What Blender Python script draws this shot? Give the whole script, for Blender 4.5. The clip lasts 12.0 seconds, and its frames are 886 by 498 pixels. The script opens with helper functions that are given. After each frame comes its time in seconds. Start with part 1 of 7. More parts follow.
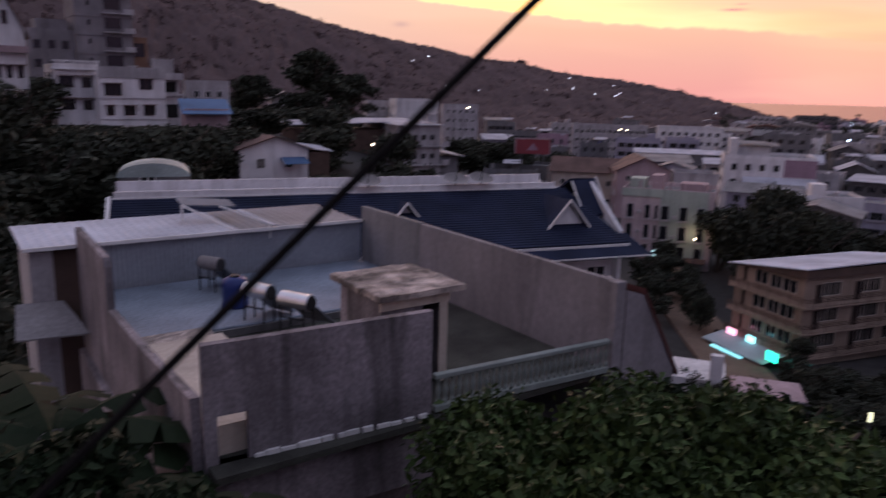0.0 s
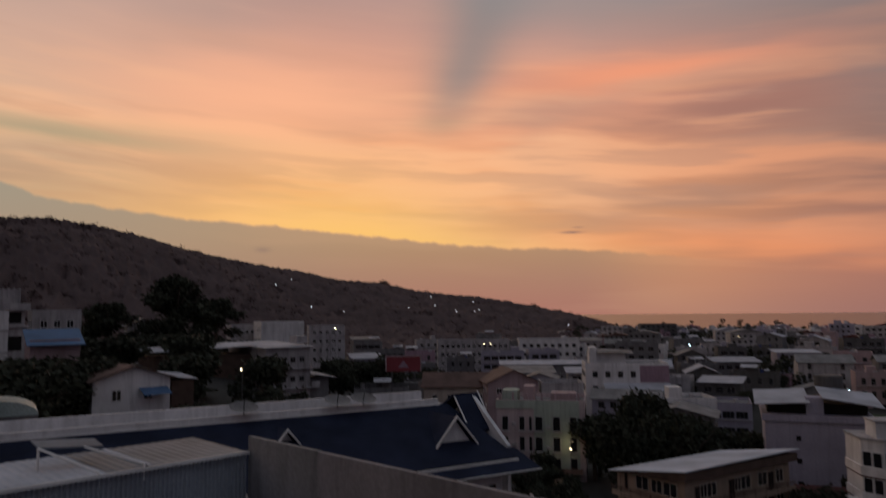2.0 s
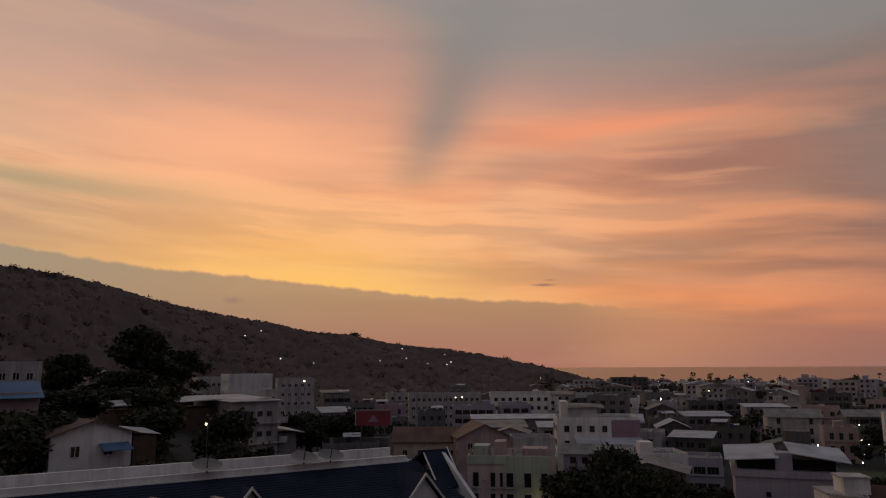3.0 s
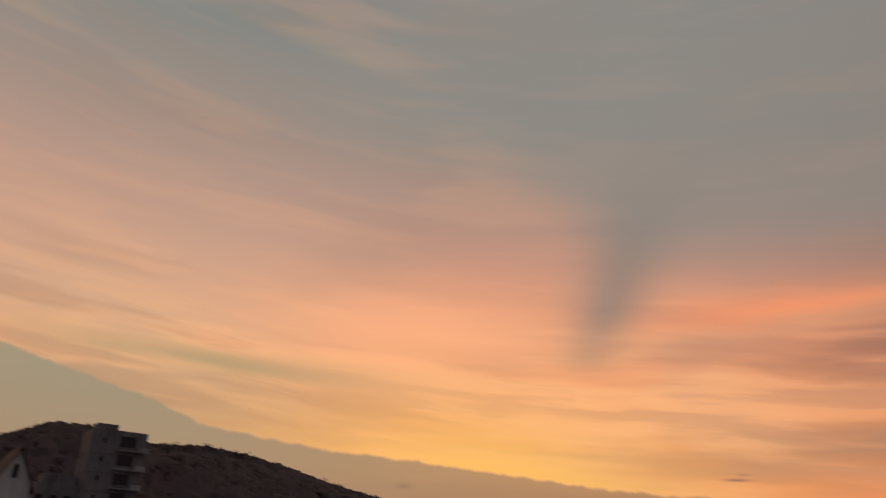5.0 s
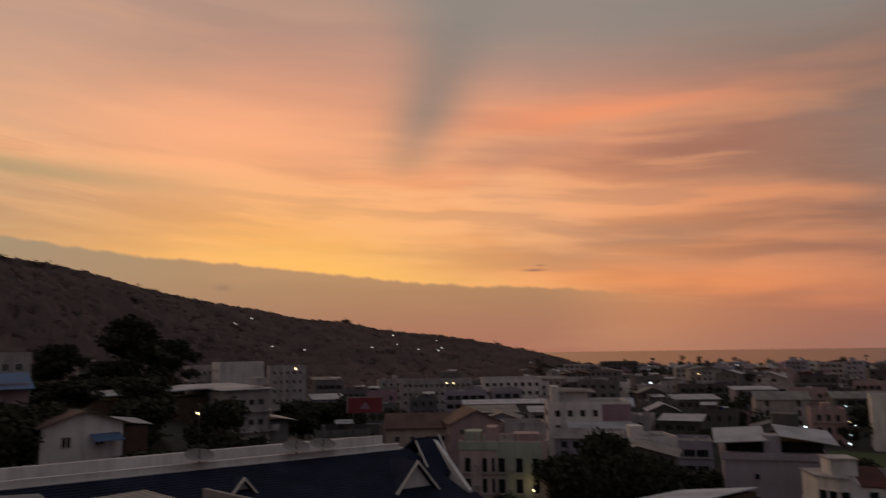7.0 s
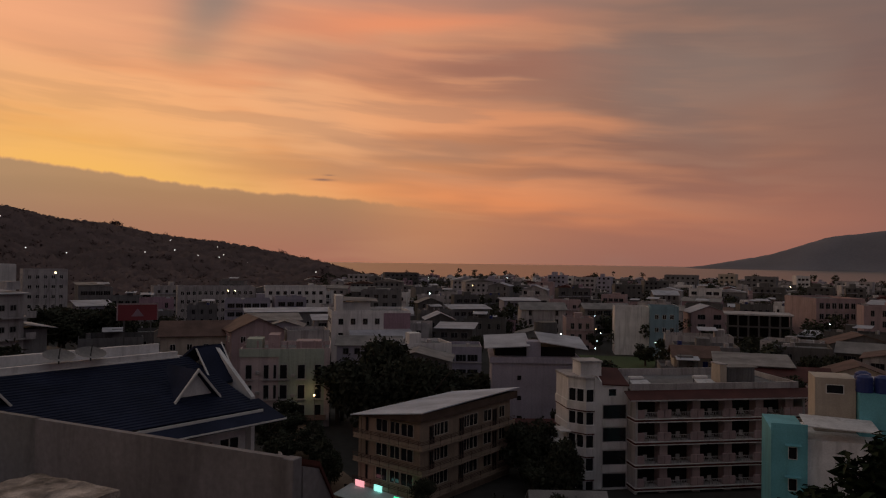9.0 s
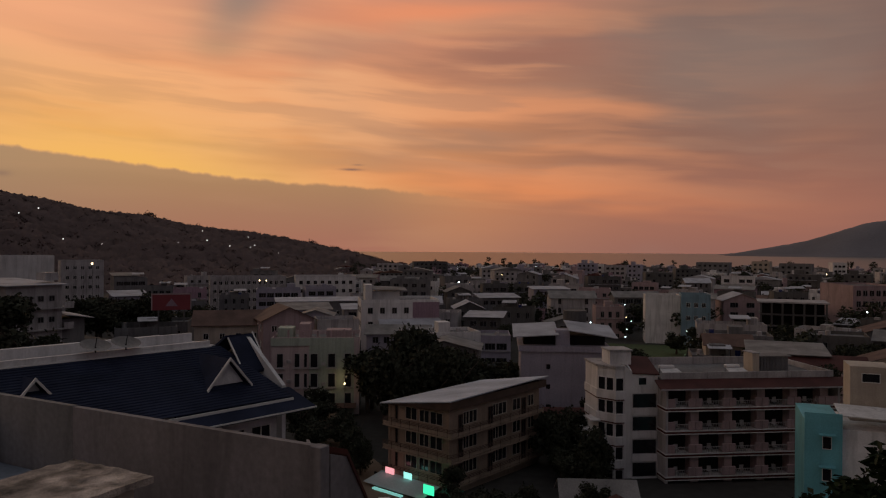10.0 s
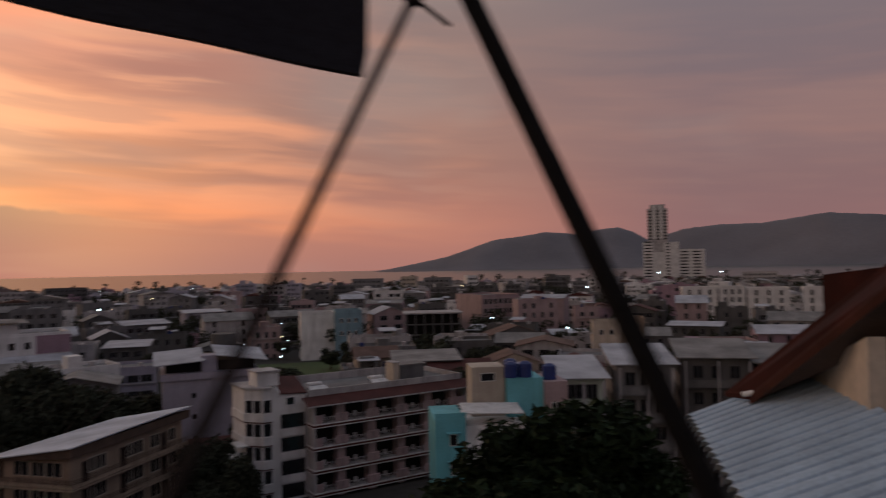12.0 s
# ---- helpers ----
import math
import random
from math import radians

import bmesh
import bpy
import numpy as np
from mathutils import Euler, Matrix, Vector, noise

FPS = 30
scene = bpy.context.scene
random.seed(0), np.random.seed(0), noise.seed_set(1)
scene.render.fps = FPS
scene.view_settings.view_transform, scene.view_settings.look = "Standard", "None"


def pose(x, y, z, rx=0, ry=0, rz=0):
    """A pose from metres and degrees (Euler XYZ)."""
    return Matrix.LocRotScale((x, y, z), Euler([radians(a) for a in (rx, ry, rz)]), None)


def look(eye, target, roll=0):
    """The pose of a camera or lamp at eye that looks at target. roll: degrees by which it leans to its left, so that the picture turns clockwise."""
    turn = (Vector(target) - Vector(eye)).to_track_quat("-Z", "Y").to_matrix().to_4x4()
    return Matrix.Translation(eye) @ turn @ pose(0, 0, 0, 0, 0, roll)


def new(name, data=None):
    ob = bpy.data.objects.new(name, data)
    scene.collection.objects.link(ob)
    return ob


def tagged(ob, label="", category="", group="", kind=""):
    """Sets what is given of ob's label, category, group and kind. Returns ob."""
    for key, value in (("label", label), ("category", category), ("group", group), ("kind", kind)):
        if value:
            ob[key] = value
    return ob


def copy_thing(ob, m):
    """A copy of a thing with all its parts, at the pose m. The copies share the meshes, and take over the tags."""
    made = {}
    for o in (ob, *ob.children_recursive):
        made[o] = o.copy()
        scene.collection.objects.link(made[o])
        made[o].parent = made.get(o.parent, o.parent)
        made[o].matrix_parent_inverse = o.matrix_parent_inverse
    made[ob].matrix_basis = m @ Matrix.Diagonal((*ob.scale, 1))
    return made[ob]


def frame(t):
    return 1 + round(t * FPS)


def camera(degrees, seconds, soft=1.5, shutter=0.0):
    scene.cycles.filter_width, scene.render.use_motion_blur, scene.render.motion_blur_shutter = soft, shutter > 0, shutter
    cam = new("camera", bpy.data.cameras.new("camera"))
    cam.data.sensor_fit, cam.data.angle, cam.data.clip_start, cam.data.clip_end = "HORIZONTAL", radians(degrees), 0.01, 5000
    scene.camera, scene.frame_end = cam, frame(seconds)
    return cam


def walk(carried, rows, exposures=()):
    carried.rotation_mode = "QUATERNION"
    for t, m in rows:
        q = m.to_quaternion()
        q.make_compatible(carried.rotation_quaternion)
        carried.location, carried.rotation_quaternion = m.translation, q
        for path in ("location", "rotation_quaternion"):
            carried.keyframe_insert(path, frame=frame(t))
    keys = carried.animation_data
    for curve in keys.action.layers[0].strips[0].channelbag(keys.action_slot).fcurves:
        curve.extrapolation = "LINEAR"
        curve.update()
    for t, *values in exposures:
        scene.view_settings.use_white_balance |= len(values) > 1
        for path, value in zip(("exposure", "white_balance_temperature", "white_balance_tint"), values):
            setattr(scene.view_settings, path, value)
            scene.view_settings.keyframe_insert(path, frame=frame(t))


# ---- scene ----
# ---- camera and walk ----
cam = camera(62.77, 12.0, soft=1.15, shutter=0.4)
# seconds, eye x, y, z, heading (clockwise from +y), tilt, roll
ROWS = [
    (0, 1.01, 0.07, 27.82, -29.33, -12.26, 1.36),
    (0.5, 0.74, -0.02, 27.85, -19.32, -7.43, 2.36),
    (1, 0.48, -0.04, 27.87, -14.41, -2.30, 1.42),
    (1.5, 0.28, -0.18, 27.87, -13.90, -0.67, 0.86),
    (2, -0.31, 0.08, 27.76, -18.91, 4.93, -0.56),
    (2.5, -0.17, 0.15, 27.95, -19.08, 10.14, -1.41),
    (2.7, -0.10, 0.00, 27.90, -17.00, 9.03, -0.86),
    (4.3, -0.29, -0.19, 28.06, -18.00, 14.27, 2.54),
    (4.5, -0.27, -0.19, 28.09, -19.79, 17.90, 2.58),
    (5, -0.20, -0.20, 28.14, -30.86, 23.07, 2.99),
    (5.5, -0.10, -0.20, 28.20, -36.09, 23.81, 2.89),
    (6, -0.08, -0.18, 28.13, -28.46, 17.66, -2.34),
    (6.5, -0.10, -0.15, 28.16, -23.20, 10.73, -0.96),
    (7, -0.12, -0.05, 28.08, -15.94, 7.88, -0.90),
    (7.5, -0.19, 0.30, 28.12, -7.24, 4.08, -1.29),
    (7.7, -0.25, 0.38, 28.11, -4.18, 2.82, -1.02),
    (9.3, -0.58, 0.27, 28.02, 0.73, 0.66, 0.72),
    (9.5, -0.54, 0.17, 28.06, 0.00, 0.49, 0.67),
    (10, -0.44, 0.22, 28.07, -1.58, -0.10, 0.35),
    (10.5, -0.41, 0.45, 28.03, 0.86, -0.50, -0.27),
    (10.8, -0.10, 0.455, 27.86, 4.35, -0.68, -0.27),
    (11, 0.24, 0.465, 27.68, 7.05, -0.72, -0.25),
    (11.1, 0.67, 0.77, 27.78, 8.38, -0.50, -0.20),
    (11.2, 1.10, 1.06, 27.89, 9.62, -0.15, -0.20),
    (11.3, 1.34, 1.26, 27.95, 11.0, 0.21, -0.15),
    (11.5, 1.53, 1.40, 28.00, 14.18, 0.55, 0.22),
    (11.6, 1.58, 1.40, 28.00, 16.17, 0.78, 0.21),
    (12, 1.82, 1.40, 27.99, 24.68, 1.26, -1.15),
]


def aim(x, y, z, heading, tilt, roll):
    a, e = radians(heading), radians(tilt)
    way = Vector((math.sin(a) * math.cos(e), math.cos(a) * math.cos(e), math.sin(e)))
    return look((x, y, z), Vector((x, y, z)) + way, roll)


walk(cam, [(t, aim(*r)) for t, *r in ROWS],
     exposures=[(0, 1.25, 5300, 26), (0.5, 0.7, 5500, 20), (1, 0.5, 5700, 14), (1.5, 0.2, 5550, 9), (2.5, 0.05, 5800, 7), (4.5, 0.0, 6500, 10), (6.5, 0.0, 6600, 10),
                (7.7, 0.0, 6400, 10), (9.5, -0.13, 6350, 9), (10.5, -0.13, 6200, 9), (11.0, 0.25, 5850, 8), (11.5, 0.4, 5700, 8), (12, 0.4, 5900, 10)])


# ---- world: the sky after sunset ----
def build_sky():
    world = bpy.data.worlds.new("sky")
    scene.world = world
    world.use_nodes = True
    nt = world.node_tree
    N, L = nt.nodes, nt.links
    N.clear()

    def link(a, b):
        L.new(a, b)

    def m(op, a, b=None, c=None, clamp=False):
        n = N.new("ShaderNodeMath")
        n.operation, n.use_clamp = op, clamp
        for i, v in enumerate((a, b, c)):
            if v is None:
                continue
            if isinstance(v, (int, float)):
                n.inputs[i].default_value = v
            else:
                link(v, n.inputs[i])
        return n.outputs[0]

    def step(v, lo, hi):
        n = N.new("ShaderNodeMapRange")
        n.interpolation_type = "SMOOTHSTEP"
        link(v, n.inputs["Value"])
        n.inputs["From Min"].default_value, n.inputs["From Max"].default_value = lo, hi
        return n.outputs["Result"]

    def ramp(v, stops, lo, hi):
        n = N.new("ShaderNodeValToRGB")
        e = n.color_ramp.elements
        for i, (p, c) in enumerate(stops):
            s = e[i] if i < 2 else e.new(0.5)
        for i, (p, c) in enumerate(stops):
            e[i].position = i / 100
        for i, (p, c) in reversed(list(enumerate(stops))):
            e[i].position = (p - lo) / (hi - lo)
            if isinstance(c, (int, float)):
                e[i].color = (c, c, c, 1)
            else:
                e[i].color = (*[(x / 255) ** 2.2 for x in c], 1)
        link(m("DIVIDE", m("SUBTRACT", v, lo), hi - lo, clamp=True), n.inputs["Fac"])
        return n.outputs["Color"]

    def mix(f, a, b):
        n = N.new("ShaderNodeMix")
        n.data_type = "RGBA"
        if isinstance(f, (int, float)):
            n.inputs[0].default_value = f
        else:
            link(f, n.inputs[0])
        for i, v in ((6, a), (7, b)):
            if isinstance(v, tuple):
                n.inputs[i].default_value = (*[(x / 255) ** 2.2 for x in v], 1)
            else:
                link(v, n.inputs[i])
        return n.outputs[2]

    def noise_of(x, y, scale, detail, rough=0.55, seed=0.0):
        c = N.new("ShaderNodeCombineXYZ")
        link(x, c.inputs[0])
        link(y, c.inputs[1])
        c.inputs[2].default_value = seed
        n = N.new("ShaderNodeTexNoise")
        link(c.outputs[0], n.inputs["Vector"])
        n.inputs["Scale"].default_value, n.inputs["Detail"].default_value, n.inputs["Roughness"].default_value = scale, detail, rough
        return n.outputs["Fac"]

    def bump(v, centre, width):
        d = m("DIVIDE", m("SUBTRACT", v, centre), width)
        return m("POWER", 2.718, m("MULTIPLY", m("MULTIPLY", d, d), -1.0))

    tc = N.new("ShaderNodeTexCoord")
    xyz = N.new("ShaderNodeSeparateXYZ")
    link(tc.outputs["Generated"], xyz.inputs[0])
    az = m("MULTIPLY", m("ARCTAN2", xyz.outputs[0], xyz.outputs[1]), 57.2958)
    el = m("MULTIPLY", m("ARCSINE", xyz.outputs[2]), 57.2958)

    # colour by height above the horizon: towards the hill, the sunset, the bay and the far side
    hill = ramp(el, [(0, (152, 130, 110)), (8, (182, 154, 122)), (14, (210, 168, 134)), (19, (206, 162, 136)), (25, (184, 150, 134)), (31, (156, 140, 130)), (38, (132, 134, 130)), (90, (116, 130, 144))], 0, 90)
    west = ramp(el, [(0, (178, 122, 100)), (4, (214, 138, 92)), (8, (238, 154, 98)), (13, (236, 156, 112)), (18, (216, 150, 122)), (25, (178, 142, 128)), (32, (142, 138, 132)), (90, (116, 130, 144))], 0, 90)
    bay = ramp(el, [(0, (152, 104, 92)), (3, (164, 108, 90)), (8, (146, 106, 91)), (14, (133, 105, 95)), (22, (126, 110, 103)), (30, (120, 114, 110)), (45, (114, 122, 130)), (90, (112, 124, 142))], 0, 90)
    east = ramp(el, [(0, (60, 56, 72)), (12, (70, 65, 84)), (40, (80, 82, 104)), (90, (104, 114, 132))], 0, 90)
    c = mix(step(az, -52, -24), hill, west)
    c = mix(step(az, -17, 20), c, bay)
    north = ramp(el, [(0, (128, 92, 88)), (6, (122, 94, 90)), (14, (114, 96, 95)), (25, (106, 100, 102)), (90, (110, 122, 140))], 0, 90)
    c = mix(step(az, 24, 46), c, north)
    away = m("ABSOLUTE", m("ADD", az, 20.0))
    c = mix(step(away, 75, 150), c, east)

    # long torn streaks of cloud that sink towards the bay, in three sizes
    wave = m("MULTIPLY", m("SUBTRACT", noise_of(m("MULTIPLY", az, 0.06), m("MULTIPLY", el, 0.07), 1.0, 3, 0.55, 6.2), 0.5), 1.7)
    elw = m("ADD", el, wave)
    tilt = m("ADD", elw, m("MULTIPLY", az, 0.07))
    s1 = noise_of(m("MULTIPLY", az, 0.030), m("MULTIPLY", tilt, 0.20), 1.0, 3, 0.5, 3.1)
    s2 = noise_of(m("MULTIPLY", az, 0.045), m("MULTIPLY", m("ADD", elw, m("MULTIPLY", az, 0.04)), 0.34), 1.0, 3, 0.5, 8.4)
    s3 = noise_of(m("MULTIPLY", az, 0.040), m("MULTIPLY", elw, 0.09), 1.0, 3, 0.5, 1.7)
    s4 = noise_of(m("MULTIPLY", az, 0.070), m("MULTIPLY", tilt, 0.72), 1.0, 4, 0.5, 4.4)
    low = m("MULTIPLY", m("MULTIPLY", m("SUBTRACT", 1.0, m("MULTIPLY", step(el, 13, 22), 0.85)), step(el, 1.0, 6.0)), m("SUBTRACT", 1.0, m("MULTIPLY", step(az, 12, 34), 0.85)))
    warm = m("MULTIPLY", low, m("SUBTRACT", 1.0, m("MULTIPLY", step(az, 0, 24), 0.6)))
    lit = mix(step(az, -14, 8), (255, 186, 134), (242, 158, 110))
    c = mix(m("MULTIPLY", m("MULTIPLY", step(s1, 0.48, 0.66), 0.60), low), c, (160, 124, 106))
    c = mix(m("MULTIPLY", m("MULTIPLY", step(s2, 0.46, 0.64), 0.66), warm), c, lit)
    c = mix(m("MULTIPLY", m("MULTIPLY", step(s4, 0.50, 0.66), 0.42), low), c, (172, 128, 106))
    c = mix(m("MULTIPLY", m("MULTIPLY", step(m("SUBTRACT", 1.0, s4), 0.52, 0.68), 0.26), warm), c, lit)
    c = mix(m("MULTIPLY", step(s3, 0.48, 0.68), 0.34), c, (150, 132, 120))

    # salmon sheet over the hill, orange arm to the bay with a dark hollow under it
    sal = m("MULTIPLY", bump(m("ADD", el, m("MULTIPLY", m("SUBTRACT", s2, 0.5), 5.0)), 16.2, 3.0), bump(az, -32, 14))
    c = mix(m("MULTIPLY", sal, 0.82), c, (255, 176, 132))
    arm_el = m("ADD", 17.8, m("MULTIPLY", az, 0.06))
    hollow = m("MULTIPLY", bump(m("SUBTRACT", el, arm_el), -3.4, 1.9), bump(az, 4, 9))
    c = mix(m("MULTIPLY", m("MULTIPLY", hollow, 0.75), step(s4, 0.36, 0.56)), c, (158, 108, 92))
    arm = m("MULTIPLY", bump(m("SUBTRACT", el, m("ADD", arm_el, m("MULTIPLY", m("SUBTRACT", s2, 0.5), 5))), 0.2, 1.5), bump(az, -3, 11))
    c = mix(m("MULTIPLY", arm, 0.8), c, (246, 150, 106))
    # embers low over the bay
    emb = m("MULTIPLY", bump(m("ADD", el, m("MULTIPLY", az, 0.09)), 4.9, 1.3), bump(az, 3, 15))
    c = mix(m("MULTIPLY", m("MULTIPLY", emb, 0.75), step(s2, 0.34, 0.55)), c, (236, 142, 92))
    # grey streak low over the hill
    gs = m("MULTIPLY", bump(m("ADD", m("SUBTRACT", el, m("MULTIPLY", m("ADD", az, 40.0), -0.03)), m("MULTIPLY", m("SUBTRACT", s4, 0.5), 1.6)), 12.7, 0.75), bump(az, -48, 11))
    c = mix(m("MULTIPLY", gs, 0.9), c, (168, 150, 118))

    # grey shaft of shadow that leans to the bay
    axis = m("ADD", -19.0, m("MULTIPLY", m("SUBTRACT", el, 14.0), 0.42))
    wid = m("ADD", 1.9, m("MULTIPLY", m("SUBTRACT", el, 14.0), 0.22))
    off = m("DIVIDE", m("SUBTRACT", az, axis), m("MAXIMUM", wid, 0.8))
    shaft = m("MULTIPLY", m("MULTIPLY", m("POWER", 2.718, m("MULTIPLY", m("MULTIPLY", off, off), -1.0)), step(el, 13, 18.5)), m("SUBTRACT", 1.0, step(el, 24, 34)))
    c = mix(m("MULTIPLY", shaft, 0.78), c, (138, 126, 118))
    patch = m("MULTIPLY", bump(az, -19, 2.2), bump(el, 14.6, 1.0))
    c = mix(m("MULTIPLY", patch, 0.35), c, (150, 125, 105))
    # grey opening beyond the shaft, high up
    brim = m("ADD", 22.0, m("MULTIPLY", m("SUBTRACT", 1.0, step(az, -32, -10)), 10.0))
    over = m("ADD", m("SUBTRACT", el, brim), m("MULTIPLY", m("SUBTRACT", s3, 0.5), 5.0))
    veil = m("MULTIPLY", step(over, -4.0, 4.0), step(az, -40, -24))
    c = mix(m("MULTIPLY", veil, 0.62), c, (137, 135, 130))

    # the bank of cloud in front of the sun, its burning edge
    edge = m("MULTIPLY", ramp(az, [(-90, 0.80), (-65, 0.64), (-58.7, 0.563), (-52, 0.485), (-48, 0.41), (-39, 0.359), (-31, 0.332), (-24.7, 0.30), (-16.9, 0.258), (-8.3, 0.238), (-1.5, 0.205), (4, 0.165), (12, 0.135), (20, 0.12)], -90, 90), 20.0)
    rag = m("MULTIPLY", m("SUBTRACT", noise_of(m("MULTIPLY", az, 0.9), m("MULTIPLY", el, 0.5), 1.0, 4, 0.6, 5.0), 0.5), 0.55)
    above = m("SUBTRACT", el, m("ADD", edge, rag))
    glow = m("MULTIPLY", bump(az, -26, 11), m("MULTIPLY", step(above, -0.2, 0.1), m("POWER", 2.718, m("MULTIPLY", m("MAXIMUM", above, 0.0), -0.42))))
    c = mix(m("MULTIPLY", glow, 0.92), c, (255, 198, 80))
    wide = m("MULTIPLY", bump(az, -29, 23), m("POWER", 2.718, m("MULTIPLY", m("MAXIMUM", above, 0.0), -0.22)))
    c = mix(m("MULTIPLY", wide, 0.64), c, (255, 186, 110))
    bank = m("MULTIPLY", m("SUBTRACT", 1.0, step(above, -0.22, 0.10)), m("SUBTRACT", 1.0, step(az, -9, 4)))
    bcol = mix(step(az, -55, -15), ramp(el, [(0, (150, 122, 104)), (5, (168, 140, 112)), (12, (158, 148, 124)), (20, (168, 156, 132))], 0, 20), ramp(el, [(0, (168, 112, 94)), (2.5, (170, 122, 96)), (6, (178, 138, 98)), (20, (178, 138, 98))], 0, 20))
    bcol = mix(m("MULTIPLY", step(s2, 0.5, 0.7), 0.25), bcol, (196, 148, 112))
    c = mix(m("MULTIPLY", bank, 0.96), c, bcol)
    # two scraps of dark cloud
    for a0, e0, w, h, k in ((-8.8, 6.05, 0.85, 0.10, 0.75), (-8.3, 6.42, 0.4, 0.06, 0.45), (-32.9, 4.85, 0.55, 0.2, 0.35)):
        sc = m("MULTIPLY", bump(az, a0, w), bump(el, e0, h))
        c = mix(m("MULTIPLY", sc, k), c, (118, 96, 92))
    # below the horizon: dim ground
    c = mix(m("SUBTRACT", 1.0, step(el, -3.0, -1.0)), c, (60, 54, 52))

    bg = N.new("ShaderNodeBackground")
    link(c, bg.inputs["Color"])
    bg.inputs["Strength"].default_value = 1.0
    out = N.new("ShaderNodeOutputWorld")
    link(bg.outputs[0], out.inputs["Surface"])


build_sky()
# last light of the sun behind the bank of cloud
lamp = bpy.data.lights.new("sun", "SUN")
lamp.energy, lamp.angle, lamp.color = 0.25, radians(25), (1.0, 0.66, 0.42)
sun = new("sun", lamp)
sun.matrix_world = look((0, 0, 300), (0 + 100 * math.sin(radians(26)), -100 * math.cos(radians(26)), 300 - 14))


# ---- materials ----
def srgb(c):
    return tuple((x / 255) ** 2.2 for x in c)


MATS = {}


def mat(name, col, rough=0.8, var=0.25, scale=1.5, streak=0.0, metal=0.0, bump=0.2, stain=None, island=0.0, spec=0.3):
    """A worn surface: broad patches, fine grain, rain streaks down the walls, relief."""
    if name in MATS:
        return MATS[name]
    mt = bpy.data.materials.new(name)
    MATS[name] = mt
    mt.use_nodes = True
    nt = mt.node_tree
    N, L = nt.nodes, nt.links
    bs = N["Principled BSDF"]
    bs.inputs["Roughness"].default_value, bs.inputs["Metallic"].default_value = rough, metal
    bs.inputs["Specular IOR Level"].default_value = spec
    tc = N.new("ShaderNodeTexCoord")
    big, fine = N.new("ShaderNodeTexNoise"), N.new("ShaderNodeTexNoise")
    for n, s, d in ((big, scale * 0.35, 5), (fine, scale * 9, 3)):
        L.new(tc.outputs["Object"], n.inputs["Vector"])
        n.inputs["Scale"].default_value, n.inputs["Detail"].default_value = s, d
    r1, r2 = N.new("ShaderNodeMapRange"), N.new("ShaderNodeMapRange")
    for r, n, k in ((r1, big, var), (r2, fine, var * 0.5)):
        L.new(n.outputs["Fac"], r.inputs["Value"])
        r.inputs["From Min"].default_value, r.inputs["From Max"].default_value = 0.3, 0.7
        r.inputs["To Min"].default_value, r.inputs["To Max"].default_value = 1 - k, 1 + k * 0.5
    mul = N.new("ShaderNodeMath")
    mul.operation = "MULTIPLY"
    L.new(r1.outputs["Result"], mul.inputs[0])
    L.new(r2.outputs["Result"], mul.inputs[1])
    val = mul.outputs[0]
    oi = N.new("ShaderNodeObjectInfo")
    r3 = N.new("ShaderNodeMapRange")
    L.new(oi.outputs["Random"], r3.inputs["Value"])
    r3.inputs["To Min"].default_value, r3.inputs["To Max"].default_value = 0.92, 1.06
    m3 = N.new("ShaderNodeMath")
    m3.operation = "MULTIPLY"
    L.new(val, m3.inputs[0])
    L.new(r3.outputs["Result"], m3.inputs[1])
    val = m3.outputs[0]
    if island:
        ge = N.new("ShaderNodeNewGeometry")
        r4 = N.new("ShaderNodeMapRange")
        L.new(ge.outputs["Random Per Island"], r4.inputs["Value"])
        r4.inputs["To Min"].default_value, r4.inputs["To Max"].default_value = 1 - island, 1 + island
        m4 = N.new("ShaderNodeMath")
        m4.operation = "MULTIPLY"
        L.new(val, m4.inputs[0])
        L.new(r4.outputs["Result"], m4.inputs[1])
        val = m4.outputs[0]
    tint = N.new("ShaderNodeVectorMath")
    tint.operation = "SCALE"
    tint.inputs[0].default_value = col
    L.new(val, tint.inputs["Scale"])
    colour = tint.outputs[0]
    if streak:
        mp = N.new("ShaderNodeMapping")
        mp.inputs["Scale"].default_value = (0.75, 0.75, 0.075)
        L.new(tc.outputs["Object"], mp.inputs["Vector"])
        st = N.new("ShaderNodeTexNoise")
        st.inputs["Scale"].default_value, st.inputs["Detail"].default_value, st.inputs["Distortion"].default_value = 1.5, 5, 1.2
        L.new(mp.outputs[0], st.inputs["Vector"])
        rs = N.new("ShaderNodeMapRange")
        rs.inputs["From Min"].default_value, rs.inputs["From Max"].default_value = 0.46, 0.74
        rs.inputs["To Max"].default_value = streak
        L.new(st.outputs["Fac"], rs.inputs["Value"])
        mx = N.new("ShaderNodeMix")
        mx.data_type = "RGBA"
        L.new(rs.outputs["Result"], mx.inputs[0])
        L.new(colour, mx.inputs[6])
        mx.inputs[7].default_value = (*(stain or (0.03, 0.028, 0.026)), 1)
        colour = mx.outputs[2]
    L.new(colour, bs.inputs["Base Color"])
    if bump:
        bp = N.new("ShaderNodeBump")
        bp.inputs["Strength"].default_value, bp.inputs["Distance"].default_value = bump, 0.02
        L.new(fine.outputs["Fac"], bp.inputs["Height"])
        L.new(bp.outputs[0], bs.inputs["Normal"])
    return mt


